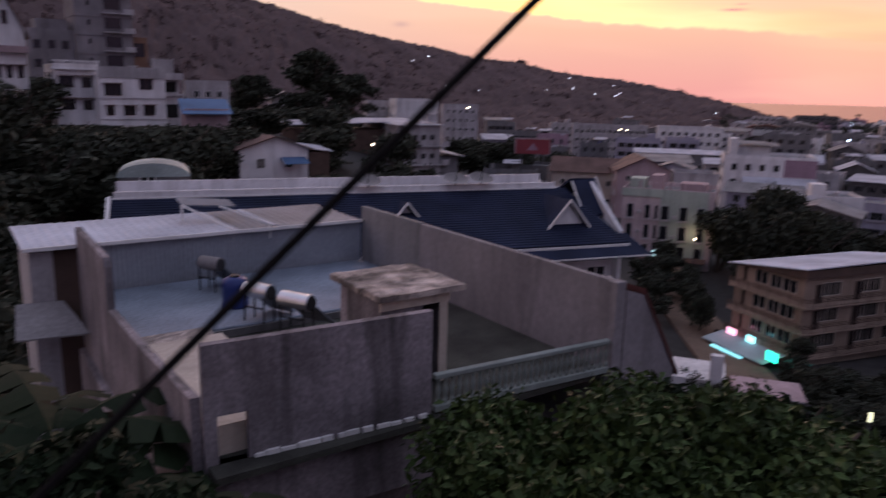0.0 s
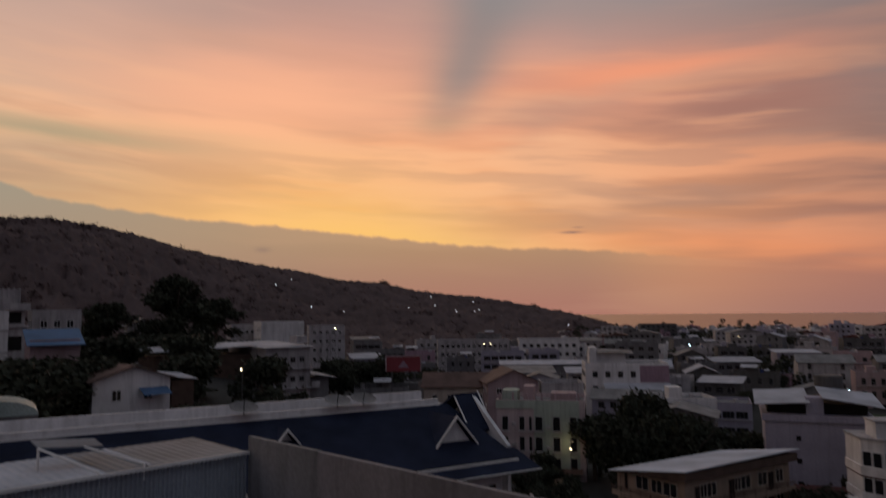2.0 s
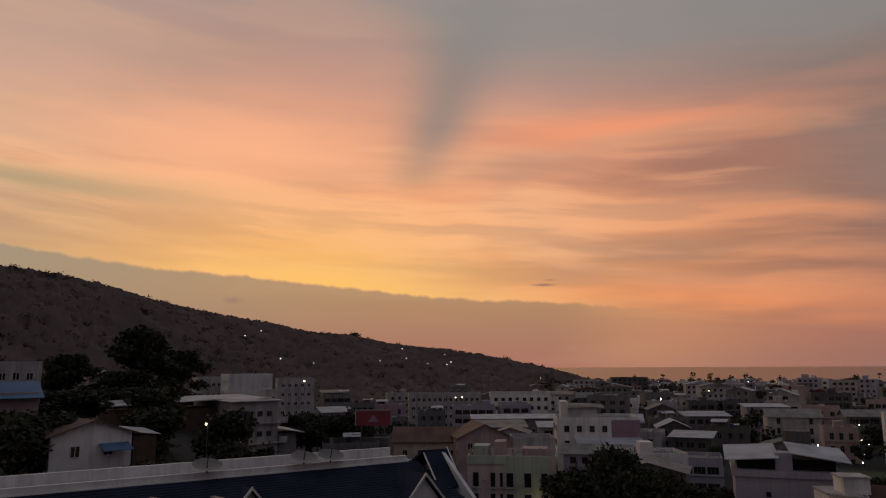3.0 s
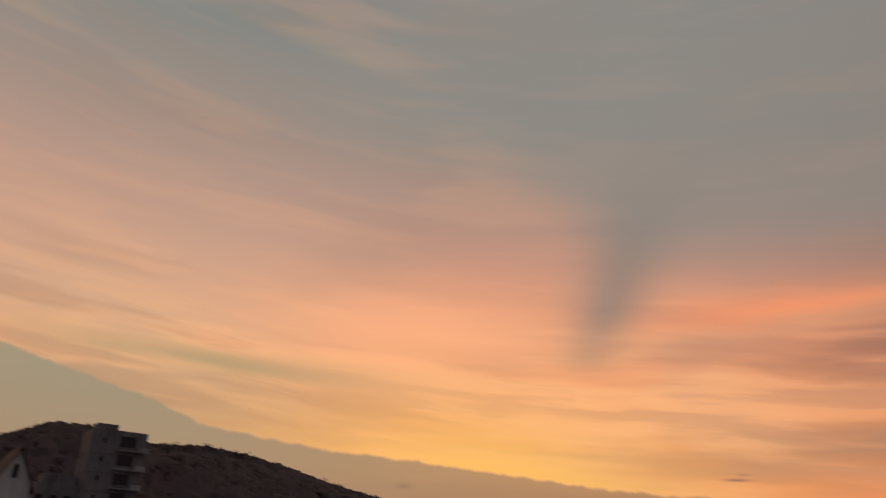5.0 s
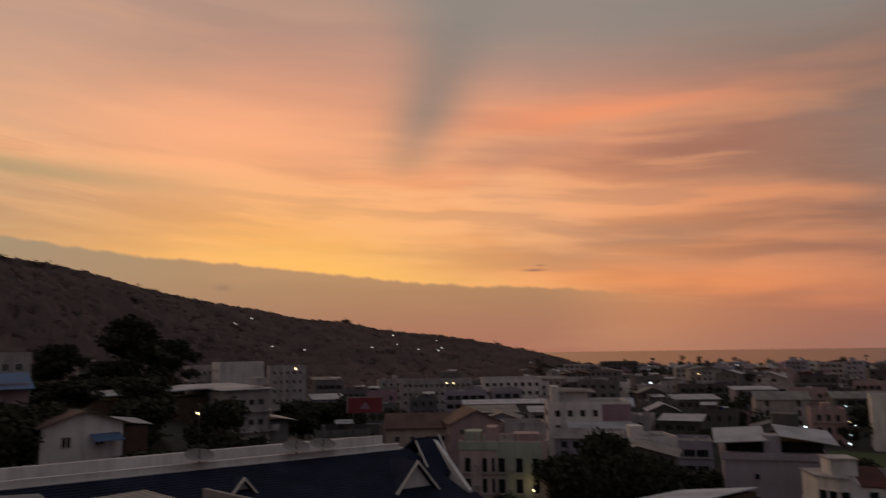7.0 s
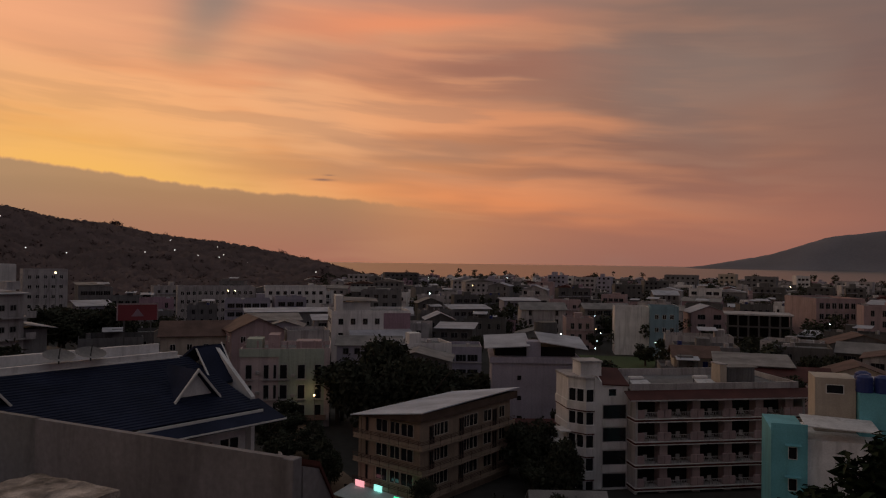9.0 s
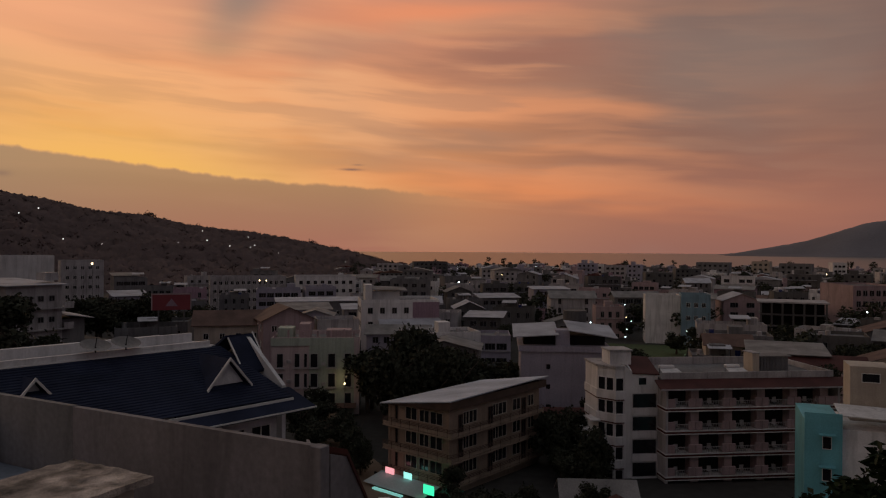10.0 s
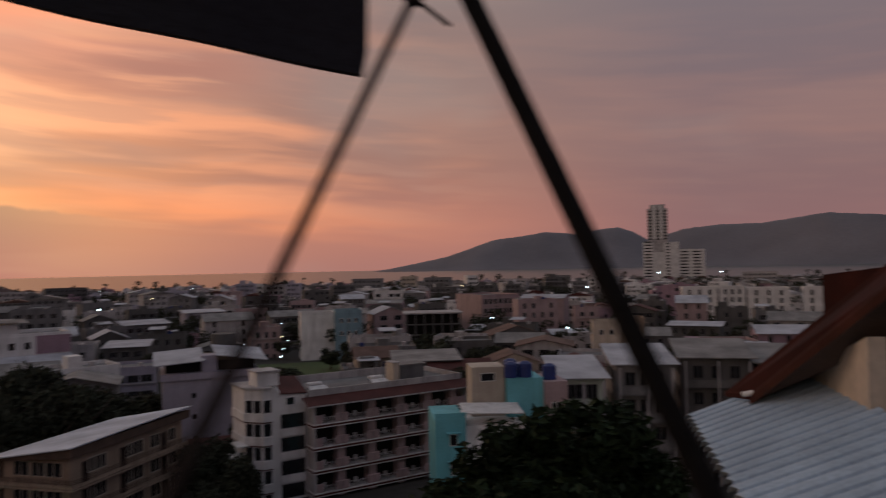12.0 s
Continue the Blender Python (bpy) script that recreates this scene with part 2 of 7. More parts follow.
def glow(name, col, strength):
    if name in MATS:
        return MATS[name]
    mt = bpy.data.materials.new(name)
    MATS[name] = mt
    mt.use_nodes = True
    bs = mt.node_tree.nodes["Principled BSDF"]
    bs.inputs["Base Color"].default_value = (*col, 1)
    bs.inputs["Emission Color"].default_value = (*col, 1)
    bs.inputs["Emission Strength"].default_value = strength
    return mt


CONCRETE = mat("weathered_concrete", (0.245, 0.215, 0.23), 0.9, 0.6, 1.3, 0.85)
CONCRETE_PALE = mat("bare_cement_render", (0.235, 0.217, 0.228), 0.9, 0.3, 0.7, 0.45)
SLAB = mat("mouldy_roof_slab", (0.50, 0.42, 0.37), 0.95, 0.9, 4.0, 0.9, bump=0.8)
DARKFLOOR = mat("dark_mottled_terrace", (0.055, 0.055, 0.045), 0.9, 0.6, 2.0)
DECK = mat("blue_grey_painted_deck", (0.235, 0.27, 0.325), 0.6, 0.5, 0.9)
SHEET = mat("grey_steel_sheet", (0.36, 0.38, 0.42), 0.75, 0.25, 0.8, metal=0.0)
SHEET_ROOF = mat("pale_steel_roof", (0.50, 0.52, 0.58), 0.8, 0.3, 0.7, spec=0.1)
SHEET_DARK = mat("dark_panel_glass", (0.20, 0.215, 0.24), 0.6, 0.3, 1.0, spec=0.15)
WHITE = mat("white_paint", (0.70, 0.68, 0.68), 0.8, 0.2, 0.8, 0.35, stain=(0.12, 0.11, 0.10))
OFFWHITE = mat("grimy_white_paint", (0.42, 0.395, 0.40), 0.85, 0.3, 0.7, 0.55, stain=(0.10, 0.09, 0.085))
CREAM = mat("cream_paint", (0.50, 0.43, 0.36), 0.85, 0.25, 0.8, 0.3, stain=(0.15, 0.12, 0.09))
BEIGE = mat("ochre_paint", (0.34, 0.255, 0.195), 0.85, 0.3, 0.8, 0.35, stain=(0.10, 0.07, 0.05))
LILAC = mat("lilac_grey_paint", (0.35, 0.33, 0.40), 0.85, 0.25, 0.5, 0.3, stain=(0.14, 0.13, 0.14))
PINK = mat("faded_pink_paint", (0.38, 0.28, 0.29), 0.85, 0.25, 0.6, 0.35, stain=(0.13, 0.10, 0.10))
MAUVE = mat("mauve_paint", (0.33, 0.22, 0.27), 0.85, 0.25, 0.6, 0.35, stain=(0.10, 0.08, 0.09))
MINT = mat("mint_green_paint", (0.40, 0.45, 0.385), 0.85, 0.25, 0.6, 0.35, stain=(0.11, 0.12, 0.10))
TEAL = mat("turquoise_paint", (0.16, 0.44, 0.50), 0.8, 0.25, 0.8, 0.25, stain=(0.08, 0.16, 0.17))
GREY = mat("grey_render", (0.19, 0.185, 0.19), 0.88, 0.3, 0.6, 0.4)
DKGREY = mat("dark_grey_render", (0.12, 0.115, 0.115), 0.88, 0.3, 0.6, 0.4)
BROWN = mat("brown_boarding", (0.10, 0.065, 0.05), 0.85, 0.3, 2.0)
BLUETILE = mat("navy_roof_tile", (0.022, 0.027, 0.052), 0.7, 0.35, 1.2, spec=0.06)
REDTILE = mat("dark_red_roof_tile", (0.082, 0.027, 0.024), 0.8, 0.35, 1.2)
RUSTTILE = mat("brown_roof_tile", (0.14, 0.085, 0.07), 0.85, 0.35, 1.0)
ZINC = mat("zinc_roof", (0.44, 0.44, 0.48), 0.8, 0.3, 0.8, spec=0.1)
FIBRE = mat("fibre_cement_roof", (0.23, 0.215, 0.21), 0.85, 0.4, 0.8)
GLASS = mat("dark_window_glass", (0.015, 0.016, 0.020), 0.12, 0.3, 1.0, bump=0.0, spec=0.5)
# near-black colour in place of shade inside openings and open storeys
SHADE_BLACK = mat("painted_interior_shade", (0.012, 0.011, 0.011), 0.9, 0.3, 1.0)
TRIM = mat("white_trim", (0.66, 0.64, 0.62), 0.7, 0.15, 1.5)
STEEL = mat("brushed_steel_tank", (0.62, 0.63, 0.66), 0.28, 0.15, 2.0, metal=0.9)
BLUEPLASTIC = mat("blue_plastic", (0.025, 0.04, 0.16), 0.4, 0.2, 2.0)
BLACKIRON = mat("black_iron", (0.02, 0.02, 0.022), 0.6, 0.3, 3.0)
RAILGREEN = mat("grey_green_cement_balusters", (0.22, 0.25, 0.23), 0.85, 0.3, 2.0, 0.3)
ASPHALT = mat("asphalt", (0.05, 0.047, 0.045), 0.9, 0.3, 0.5)
DIRT = mat("bare_earth_road", (0.20, 0.14, 0.10), 0.95, 0.4, 0.4)
LEAF = mat("dark_leaves", (0.046, 0.050, 0.034), 0.7, 0.3, 0.5, bump=0, island=0.5, spec=0.1)
LEAF_NEAR = mat("green_leaves", (0.042, 0.066, 0.019), 0.55, 0.3, 0.8, bump=0, island=0.5, spec=0.1)
LEAF_DEEP = mat("deep_green_leaves", (0.016, 0.026, 0.011), 0.7, 0.3, 0.8, bump=0, island=0.5, spec=0.1)
BARK = mat("bark", (0.09, 0.07, 0.055), 0.95, 0.4, 2.0)
# hill leaves and canopy lightened towards mauve: haze put into the base colours
WOODS = mat("hazed_hill_wood_leaves", (0.112, 0.081, 0.078), 0.95, 0.25, 0.12, bump=0, island=0.0, spec=0.05)
FOREST = mat("hazed_forest_canopy", (0.150, 0.108, 0.104), 0.9, 0.2, 0.05, bump=0.0, spec=0.05)
# paler and greyer than forest: the haze of distance is mixed into the colour
FARHILL = mat("far_forest_with_haze", (0.150, 0.140, 0.158), 0.9, 0.2, 0.01, bump=0.0)
GROUND = mat("scrub_ground", (0.050, 0.046, 0.042), 0.95, 0.5, 0.08)
GRASS = mat("playing_field_grass", (0.055, 0.085, 0.030), 0.9, 0.4, 0.1)
NAVYCLOTH = mat("navy_canvas", (0.012, 0.012, 0.020), 0.9, 0.3, 6.0)
POLE = mat("dark_steel_pole", (0.009, 0.008, 0.008), 0.85, 0.3, 5.0, spec=0.08)
ROPE = mat("dark_rope", (0.022, 0.016, 0.014), 0.9, 0.3, 30.0, spec=0.1)
TIN = mat("bluish_corrugated_tin", (0.34, 0.43, 0.54), 0.6, 0.3, 1.5)
RUSTRED = mat("rust_red_roof", (0.042, 0.008, 0.006), 0.85, 0.45, 3.0, spec=0.15)
FASCIARED = mat("rust_red_fascia", (0.055, 0.016, 0.011), 0.8, 0.4, 3.0, spec=0.15)
RED = mat("red_board", (0.24, 0.05, 0.06), 0.7, 0.2, 0.5)
SKYBLUE = mat("blue_sheet_roof", (0.10, 0.165, 0.29), 0.6, 0.3, 0.6, spec=0.15)


def water_material():
    mt = bpy.data.materials.new("evening_sea")
    mt.use_nodes = True
    N, L = mt.node_tree.nodes, mt.node_tree.links
    bs = N["Principled BSDF"]
    bs.inputs["Base Color"].default_value = (0.03, 0.035, 0.04, 1)
    bs.inputs["Roughness"].default_value = 0.28
    tc, n, b = N.new("ShaderNodeTexCoord"), N.new("ShaderNodeTexNoise"), N.new("ShaderNodeBump")
    n.inputs["Scale"].default_value, n.inputs["Detail"].default_value = 0.05, 6
    b.inputs["Strength"].default_value, b.inputs["Distance"].default_value = 0.5, 1.0
    L.new(tc.outputs["Object"], n.inputs["Vector"])
    L.new(n.outputs["Fac"], b.inputs["Height"])
    L.new(b.outputs[0], bs.inputs["Normal"])
    return mt


# ---- builders ----
def polar(az, d, z=0.0):
    a = radians(az)
    return Vector((d * math.sin(a), d * math.cos(a), z))


def smooth(v):
    v = min(1.0, max(0.0, v))
    return v * v * (3 - 2 * v)


def mesh_of(name, verts, faces, mats):
    me = bpy.data.meshes.new(name)
    me.from_pydata([tuple(v) for v in verts], [], faces)
    for mt in mats if isinstance(mats, (list, tuple)) else [mats]:
        me.materials.append(mt)
    return me


def thing(name, m, label, category, group="", kind=""):
    ob = new(name)
    ob.matrix_world = m if isinstance(m, Matrix) else Matrix.Translation(m)
    ob.empty_display_size = 0.2
    return tagged(ob, label, category, group, kind)


def attach(name, me, parent, m=None, label=""):
    ob = new(name, me)
    ob.parent = parent
    if m is not None:
        ob.matrix_basis = m
    return tagged(ob, label)


def part(name, bm, material, parent, label="", m=None):
    me = bpy.data.meshes.new(name)
    bm.to_mesh(me)
    bm.free()
    for mt in material if isinstance(material, (list, tuple)) else [material]:
        me.materials.append(mt)
    return attach(name, me, parent, m, label)


def add_box(bm, x0, x1, y0, y1, z0, z1, mi=0):
    v = [bm.verts.new(p) for p in ((x0, y0, z0), (x1, y0, z0), (x1, y1, z0), (x0, y1, z0), (x0, y0, z1), (x1, y0, z1), (x1, y1, z1), (x0, y1, z1))]
    for f in ((3, 2, 1, 0), (4, 5, 6, 7), (0, 1, 5, 4), (1, 2, 6, 5), (2, 3, 7, 6), (3, 0, 4, 7)):
        bm.faces.new([v[i] for i in f]).material_index = mi


def boxes(*items, bevel=0.0):
    bm = bmesh.new()
    for it in items:
        add_box(bm, *it)
    if bevel:
        bmesh.ops.bevel(bm, geom=bm.edges[:], offset=bevel, segments=1, affect="EDGES")
    return bm


def add_prism(bm, poly, y0, y1, mi=0):
    """A profile in x, z drawn out along y."""
    a = [bm.verts.new((x, y0, z)) for x, z in poly]
    b = [bm.verts.new((x, y1, z)) for x, z in poly]
    n = len(poly)
    bm.faces.new(a).material_index = mi
    bm.faces.new(b[::-1]).material_index = mi
    for i in range(n):
        bm.faces.new((a[i], b[i], b[(i + 1) % n], a[(i + 1) % n])).material_index = mi
    return bm


def prism(poly, y0, y1):
    bm = add_prism(bmesh.new(), poly, y0, y1)
    bmesh.ops.recalc_face_normals(bm, faces=bm.faces[:])
    return bm


def tube(p, q, r0, r1=None, n=10):
    p, q = Vector(p), Vector(q)
    bm = bmesh.new()
    bmesh.ops.create_cone(bm, cap_ends=True, segments=n, radius1=r0, radius2=r0 if r1 is None else r1, depth=(q - p).length)
    bmesh.ops.transform(bm, matrix=Matrix.Translation((p + q) / 2) @ (q - p).to_track_quat("Z", "Y").to_matrix().to_4x4(), verts=bm.verts[:])
    return bm


def slope_slab(corners, thick):
    """A sheet of four corners with thickness, downwards."""
    bm = bmesh.new()
    t = [bm.verts.new(c) for c in corners]
    b = [bm.verts.new(Vector(c) - Vector((0, 0, thick))) for c in corners]
    bm.faces.new(t)
    bm.faces.new(b[::-1])
    for i in range(4):
        bm.faces.new((t[i], b[i], b[(i + 1) % 4], t[(i + 1) % 4]))
    bmesh.ops.recalc_face_normals(bm, faces=bm.faces[:])
    return bm


SHARED = {}


def window_mesh(w, h, frame_mat, style=0):
    """Frame proud of the wall, glass set back, a mullion; it looks along -y."""
    key = ("win", round(w, 1), round(h, 1), frame_mat.name, style)
    if key not in SHARED:
        bm = bmesh.new()
        t = 0.07 if w > 0.7 else 0.05
        n = 1 if style == 1 or w < 0.8 else max(2, round(w / 0.8))
        xs = [-w / 2 - t]
        for i in range(n):
            xs += [-w / 2 + (w + t) * i / n + (0 if i == 0 else t * 0), -w / 2 + (w + t) * (i + 1) / n - t]
        xs.append(w / 2 + t)
        zs = [-t, 0, h, h + t]
        g = [[bm.verts.new((x, -0.09, z)) for z in zs] for x in xs]
        for i in range(len(xs) - 1):
            for k in range(3):
                if k == 1 and i % 2 == 1:
                    q = [g[i][1], g[i + 1][1], g[i + 1][2], g[i][2]]
                    r = [bm.verts.new((v.co.x, -0.02, v.co.z)) for v in q]
                    bm.faces.new(r).material_index = 1
                    for s in range(4):
                        bm.faces.new((q[s], q[(s + 1) % 4], r[(s + 1) % 4], r[s]))
                else:
                    bm.faces.new((g[i][k], g[i + 1][k], g[i + 1][k + 1], g[i][k + 1]))
        rim = [e for e in bm.edges if e.is_boundary]
        ext = bmesh.ops.extrude_edge_only(bm, edges=rim)
        for v in [v for v in ext["geom"] if isinstance(v, bmesh.types.BMVert)]:
            v.co.y = 0.0
        me = bpy.data.meshes.new("window")
        bm.to_mesh(me)
        bm.free()
        me.materials.append(frame_mat)
        me.materials.append(GLASS)
        SHARED[key] = me
    return SHARED[key]


FACE = {"front": (0, -1), "back": (0, 1), "left": (-1, 0), "right": (1, 0)}


def put_windows(house, w, d, z0, floors, fh, face, bays, win=(1.1, 1.3), sill=0.9, frame_mat=None, skip=0.0, rng=None, margin=0.8, style=0):
    """Rows of windows on one side of a block w wide (x) and d deep (y), front at y = 0."""
    me = window_mesh(*win, frame_mat or TRIM, style)
    span = w if face in ("front", "back") else d
    for f in range(floors):
        for b in range(bays):
            if rng and rng.random() < skip:
                continue
            s = margin + (span - 2 * margin) * (b + 0.5) / bays
            z = z0 + f * fh + sill
            if face == "front":
                m = pose(s, 0, z)
            elif face == "left":
                m = pose(0, d - s, z, 0, 0, -90)
            elif face == "right":
                m = pose(w, s, z, 0, 0, 90)
            else:
                m = pose(w - s, d, z, 0, 0, 180)
            attach("window", me, house, m)


def ring(w, d, z0, z1, t=0.15, out=0.0):
    """A closed band round a rectangle: a parapet or a string course."""
    bm = bmesh.new()
    rows = []
    for o in (-out, t):
        for z in (z0, z1):
            rows.append([bm.verts.new(p) for p in ((o, o, z), (w - o, o, z), (w - o, d - o, z), (o, d - o, z))])
    a, b, c, e = rows
    for i in range(4):
        j = (i + 1) % 4
        for q in ((a[i], a[j], b[j], b[i]), (b[i], b[j], e[j], e[i]), (e[i], e[j], c[j], c[i]), (c[i], c[j], a[j], a[i])):
            bm.faces.new(q)
    return bm


def gable_roof(w, d, z, rise, over=0.5, thick=0.12, along="x"):
    """Two slopes; the ridge runs along x or y."""
    if along == "x":
        prof = [(-over, z - over * rise / (d / 2)), (d / 2, z + rise), (d + over, z - over * rise / (d / 2))]
    else:
        prof = [(-over, z - over * rise / (w / 2)), (w / 2, z + rise), (w + over, z - over * rise / (w / 2))]
    poly = prof + [(x, zz - thick) for x, zz in prof[::-1]]
    bm = prism(poly, -over, (w if along == "x" else d) + over)
    if along == "x":
        bmesh.ops.transform(bm, matrix=Matrix(((0, 1, 0, 0), (1, 0, 0, 0), (0, 0, 1, 0), (0, 0, 0, 1))), verts=bm.verts[:])
        bmesh.ops.reverse_faces(bm, faces=bm.faces[:])
    return bm


def gable_walls(w, d, z0, z1, rise, along="x"):
    if along == "y":
        return prism([(0, z0), (w, z0), (w, z1), (w / 2, z1 + rise), (0, z1)], 0, d)
    bm = prism([(0, z0), (d, z0), (d, z1), (d / 2, z1 + rise), (0, z1)], 0, w)
    bmesh.ops.transform(bm, matrix=Matrix(((0, 1, 0, 0), (1, 0, 0, 0), (0, 0, 1, 0), (0, 0, 0, 1))), verts=bm.verts[:])
    bmesh.ops.reverse_faces(bm, faces=bm.faces[:])
    return bm


# ---- ground, sea and hills ----
def ground_z(x, y):
    near = 14.5 * math.exp(-(((x + 14) / 30) ** 2 + ((y - 4) / 34) ** 2))
    left = 20.0 * smooth((-x - 18) / 75) * smooth((210 - y) / 120)
    lift = 0.6 * noise.noise((x * 0.02, y * 0.02, 0.3))
    town = 1.0 if math.hypot(x, y) < 60 else 0.3
    return near + left + lift * town


def build_ground():
    rings = [0, 6, 12, 18, 24, 30, 38, 46, 55, 65, 76, 90, 105, 120, 140, 165, 190, 220, 260, 320, 400, 520, 680, 850, 960, 1010, 1100, 1600, 3000, 4900]
    n = 144
    verts, faces = [], []
    for r in rings:
        for i in range(n):
            a = 2 * math.pi * i / n
            x, y = r * math.sin(a), r * math.cos(a)
            z = ground_z(x, y)
            if y > 0 and r > 960:
                z -= 8 * smooth((r - 960) / 60)
            verts.append((x, y, z))
    for k in range(len(rings) - 1):
        for i in range(n):
            j = (i + 1) % n
            faces.append((k * n + i, k * n + j, (k + 1) * n + j, (k + 1) * n + i) if k else (i, n + j, n + i)[::-1])
    me = mesh_of("ground", verts, faces, GROUND)
    for p in me.polygons:
        p.use_smooth = True
    tagged(new("ground", me), "dark scrubby ground that falls from the hillside to the town", "ground", kind="structure")
    # sea: a fan beyond the shore
    verts, faces = [], []
    k = 40
    for r in (985, 1500, 2600, 4890):
        for i in range(k + 1):
            verts.append(polar(-40 + 130 * i / k, r, -0.6))
    for a in range(3):
        for i in range(k):
            faces.append((a * (k + 1) + i, a * (k + 1) + i + 1, (a + 1) * (k + 1) + i + 1, (a + 1) * (k + 1) + i)[::-1])
    tagged(new("water", mesh_of("water", verts, faces, water_material())), "calm sea that mirrors the pink evening sky", "sea", kind="structure")


def lerp_table(tab, x):
    for (a, u), (b, v) in zip(tab, tab[1:]):
        if x <= b:
            t = max(0.0, (x - a) / (b - a))
            return u + (v - u) * t
    return tab[-1][1]


# skyline of the wooded hill: heading, angle above the eye
HILL = [(-95, 6.0), (-78, 5.2), (-66, 5.3), (-62, 5.1), (-58, 6.7), (-54.7, 6.7), (-51.7, 6.1), (-47.5, 6.3), (-44.4, 5.9), (-38.2, 4.35), (-31.7, 3.0), (-27.3, 2.15), (-24, 1.95), (-20.7, 1.3), (-16.3, 0.8), (-12, 0.1), (-9, -0.5), (-7, -1.0), (-5.2, -1.65)]


def hill_crest(az):
    d = 520 + 480 * smooth((az + 75) / 70)
    return d, 28 + d * math.tan(radians(lerp_table(HILL, az)))


def hill_point(az, s):
    """s from 0 at the foot to 1 at the crest and 1.4 behind it."""
    d, top = hill_crest(az)
    foot = 0.52
    r = d * (foot + (1 - foot) * s)
    h = top * (smooth(s / 1.0) if s <= 1 else 1 - 0.8 * (s - 1))
    wob = noise.noise((r * 0.012, az * 0.12, 2.0)) * 10 * min(1, s * 2) * (1 - abs(1 - s) * 0.3 if s < 1 else 0.5) * (0 if s > 0.93 else 1)
    return polar(az, r, max(-3.0, h + wob - 1.0))


def build_hills():
    verts, faces = [], []
    A = [(-95 + 0.6 * i) for i in range(151)]
    S = [0, 0.1, 0.2, 0.32, 0.45, 0.58, 0.7, 0.8, 0.9, 1.0, 1.15, 1.4]
    for s in S:
        for a in A:
            verts.append(hill_point(a, s))
    n = len(A)
    for k in range(len(S) - 1):
        for i in range(n - 1):
            faces.append((k * n + i, k * n + i + 1, (k + 1) * n + i + 1, (k + 1) * n + i)[::-1])
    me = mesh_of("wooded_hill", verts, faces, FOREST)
    for p in me.polygons:
        p.use_smooth = True
    tagged(new("wooded_hill", me), "dark wooded hill that runs down to the sea", "hill", kind="structure")
    # the hills across the bay
    ridge = [(19.0, -0.5), (20.1, -0.30), (25.0, 0.65), (27.4, 1.45), (28.7, 1.9), (31, 2.15), (32.7, 2.43), (35.3, 2.2), (36.8, 2.5), (38.2, 2.65), (39.3, 2.3), (40.5, 1.6), (41.6, 1.9), (43, 2.35), (45.5, 2.6), (48.5, 2.6), (52.6, 3.15), (57, 2.75), (64, 3.1), (75, 2.2), (88, 1.0)]
    verts, faces = [], []
    A = [19 + 0.35 * i for i in range(198)]
    S = [0, 0.15, 0.3, 0.45, 0.6, 0.75, 0.88, 1.0, 1.2]
    for s in S:
        for a in A:
            d = 3900 - 350 * smooth((a - 40) / 20)
            top = 28 + d * math.tan(radians(lerp_table(ridge, a)))
            h = top * smooth(s) if s <= 1 else top * 0.7
            w = noise.noise((a * 0.35, s * 3, 7.0)) * 22 * s * (1 - s) * 2 + (noise.noise((a * 2.2, 1, 1)) * 3.5 if s == 1 else 0)
            verts.append(polar(a, d * (0.86 + 0.14 * s), max(-3, h + w - 1)))
    n = len(A)
    for k in range(len(S) - 1):
        for i in range(n - 1):
            faces.append((k * n + i, k * n + i + 1, (k + 1) * n + i + 1, (k + 1) * n + i)[::-1])
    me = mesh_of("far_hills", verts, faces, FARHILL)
    for p in me.polygons:
        p.use_smooth = True
    tagged(new("far_hills", me), "grey hazy hills across the bay", "hill", kind="structure")


build_ground()
build_hills()


# ---- the concrete roof terrace below the camera ----
TZ = 20.75
TOPZ = 23.07


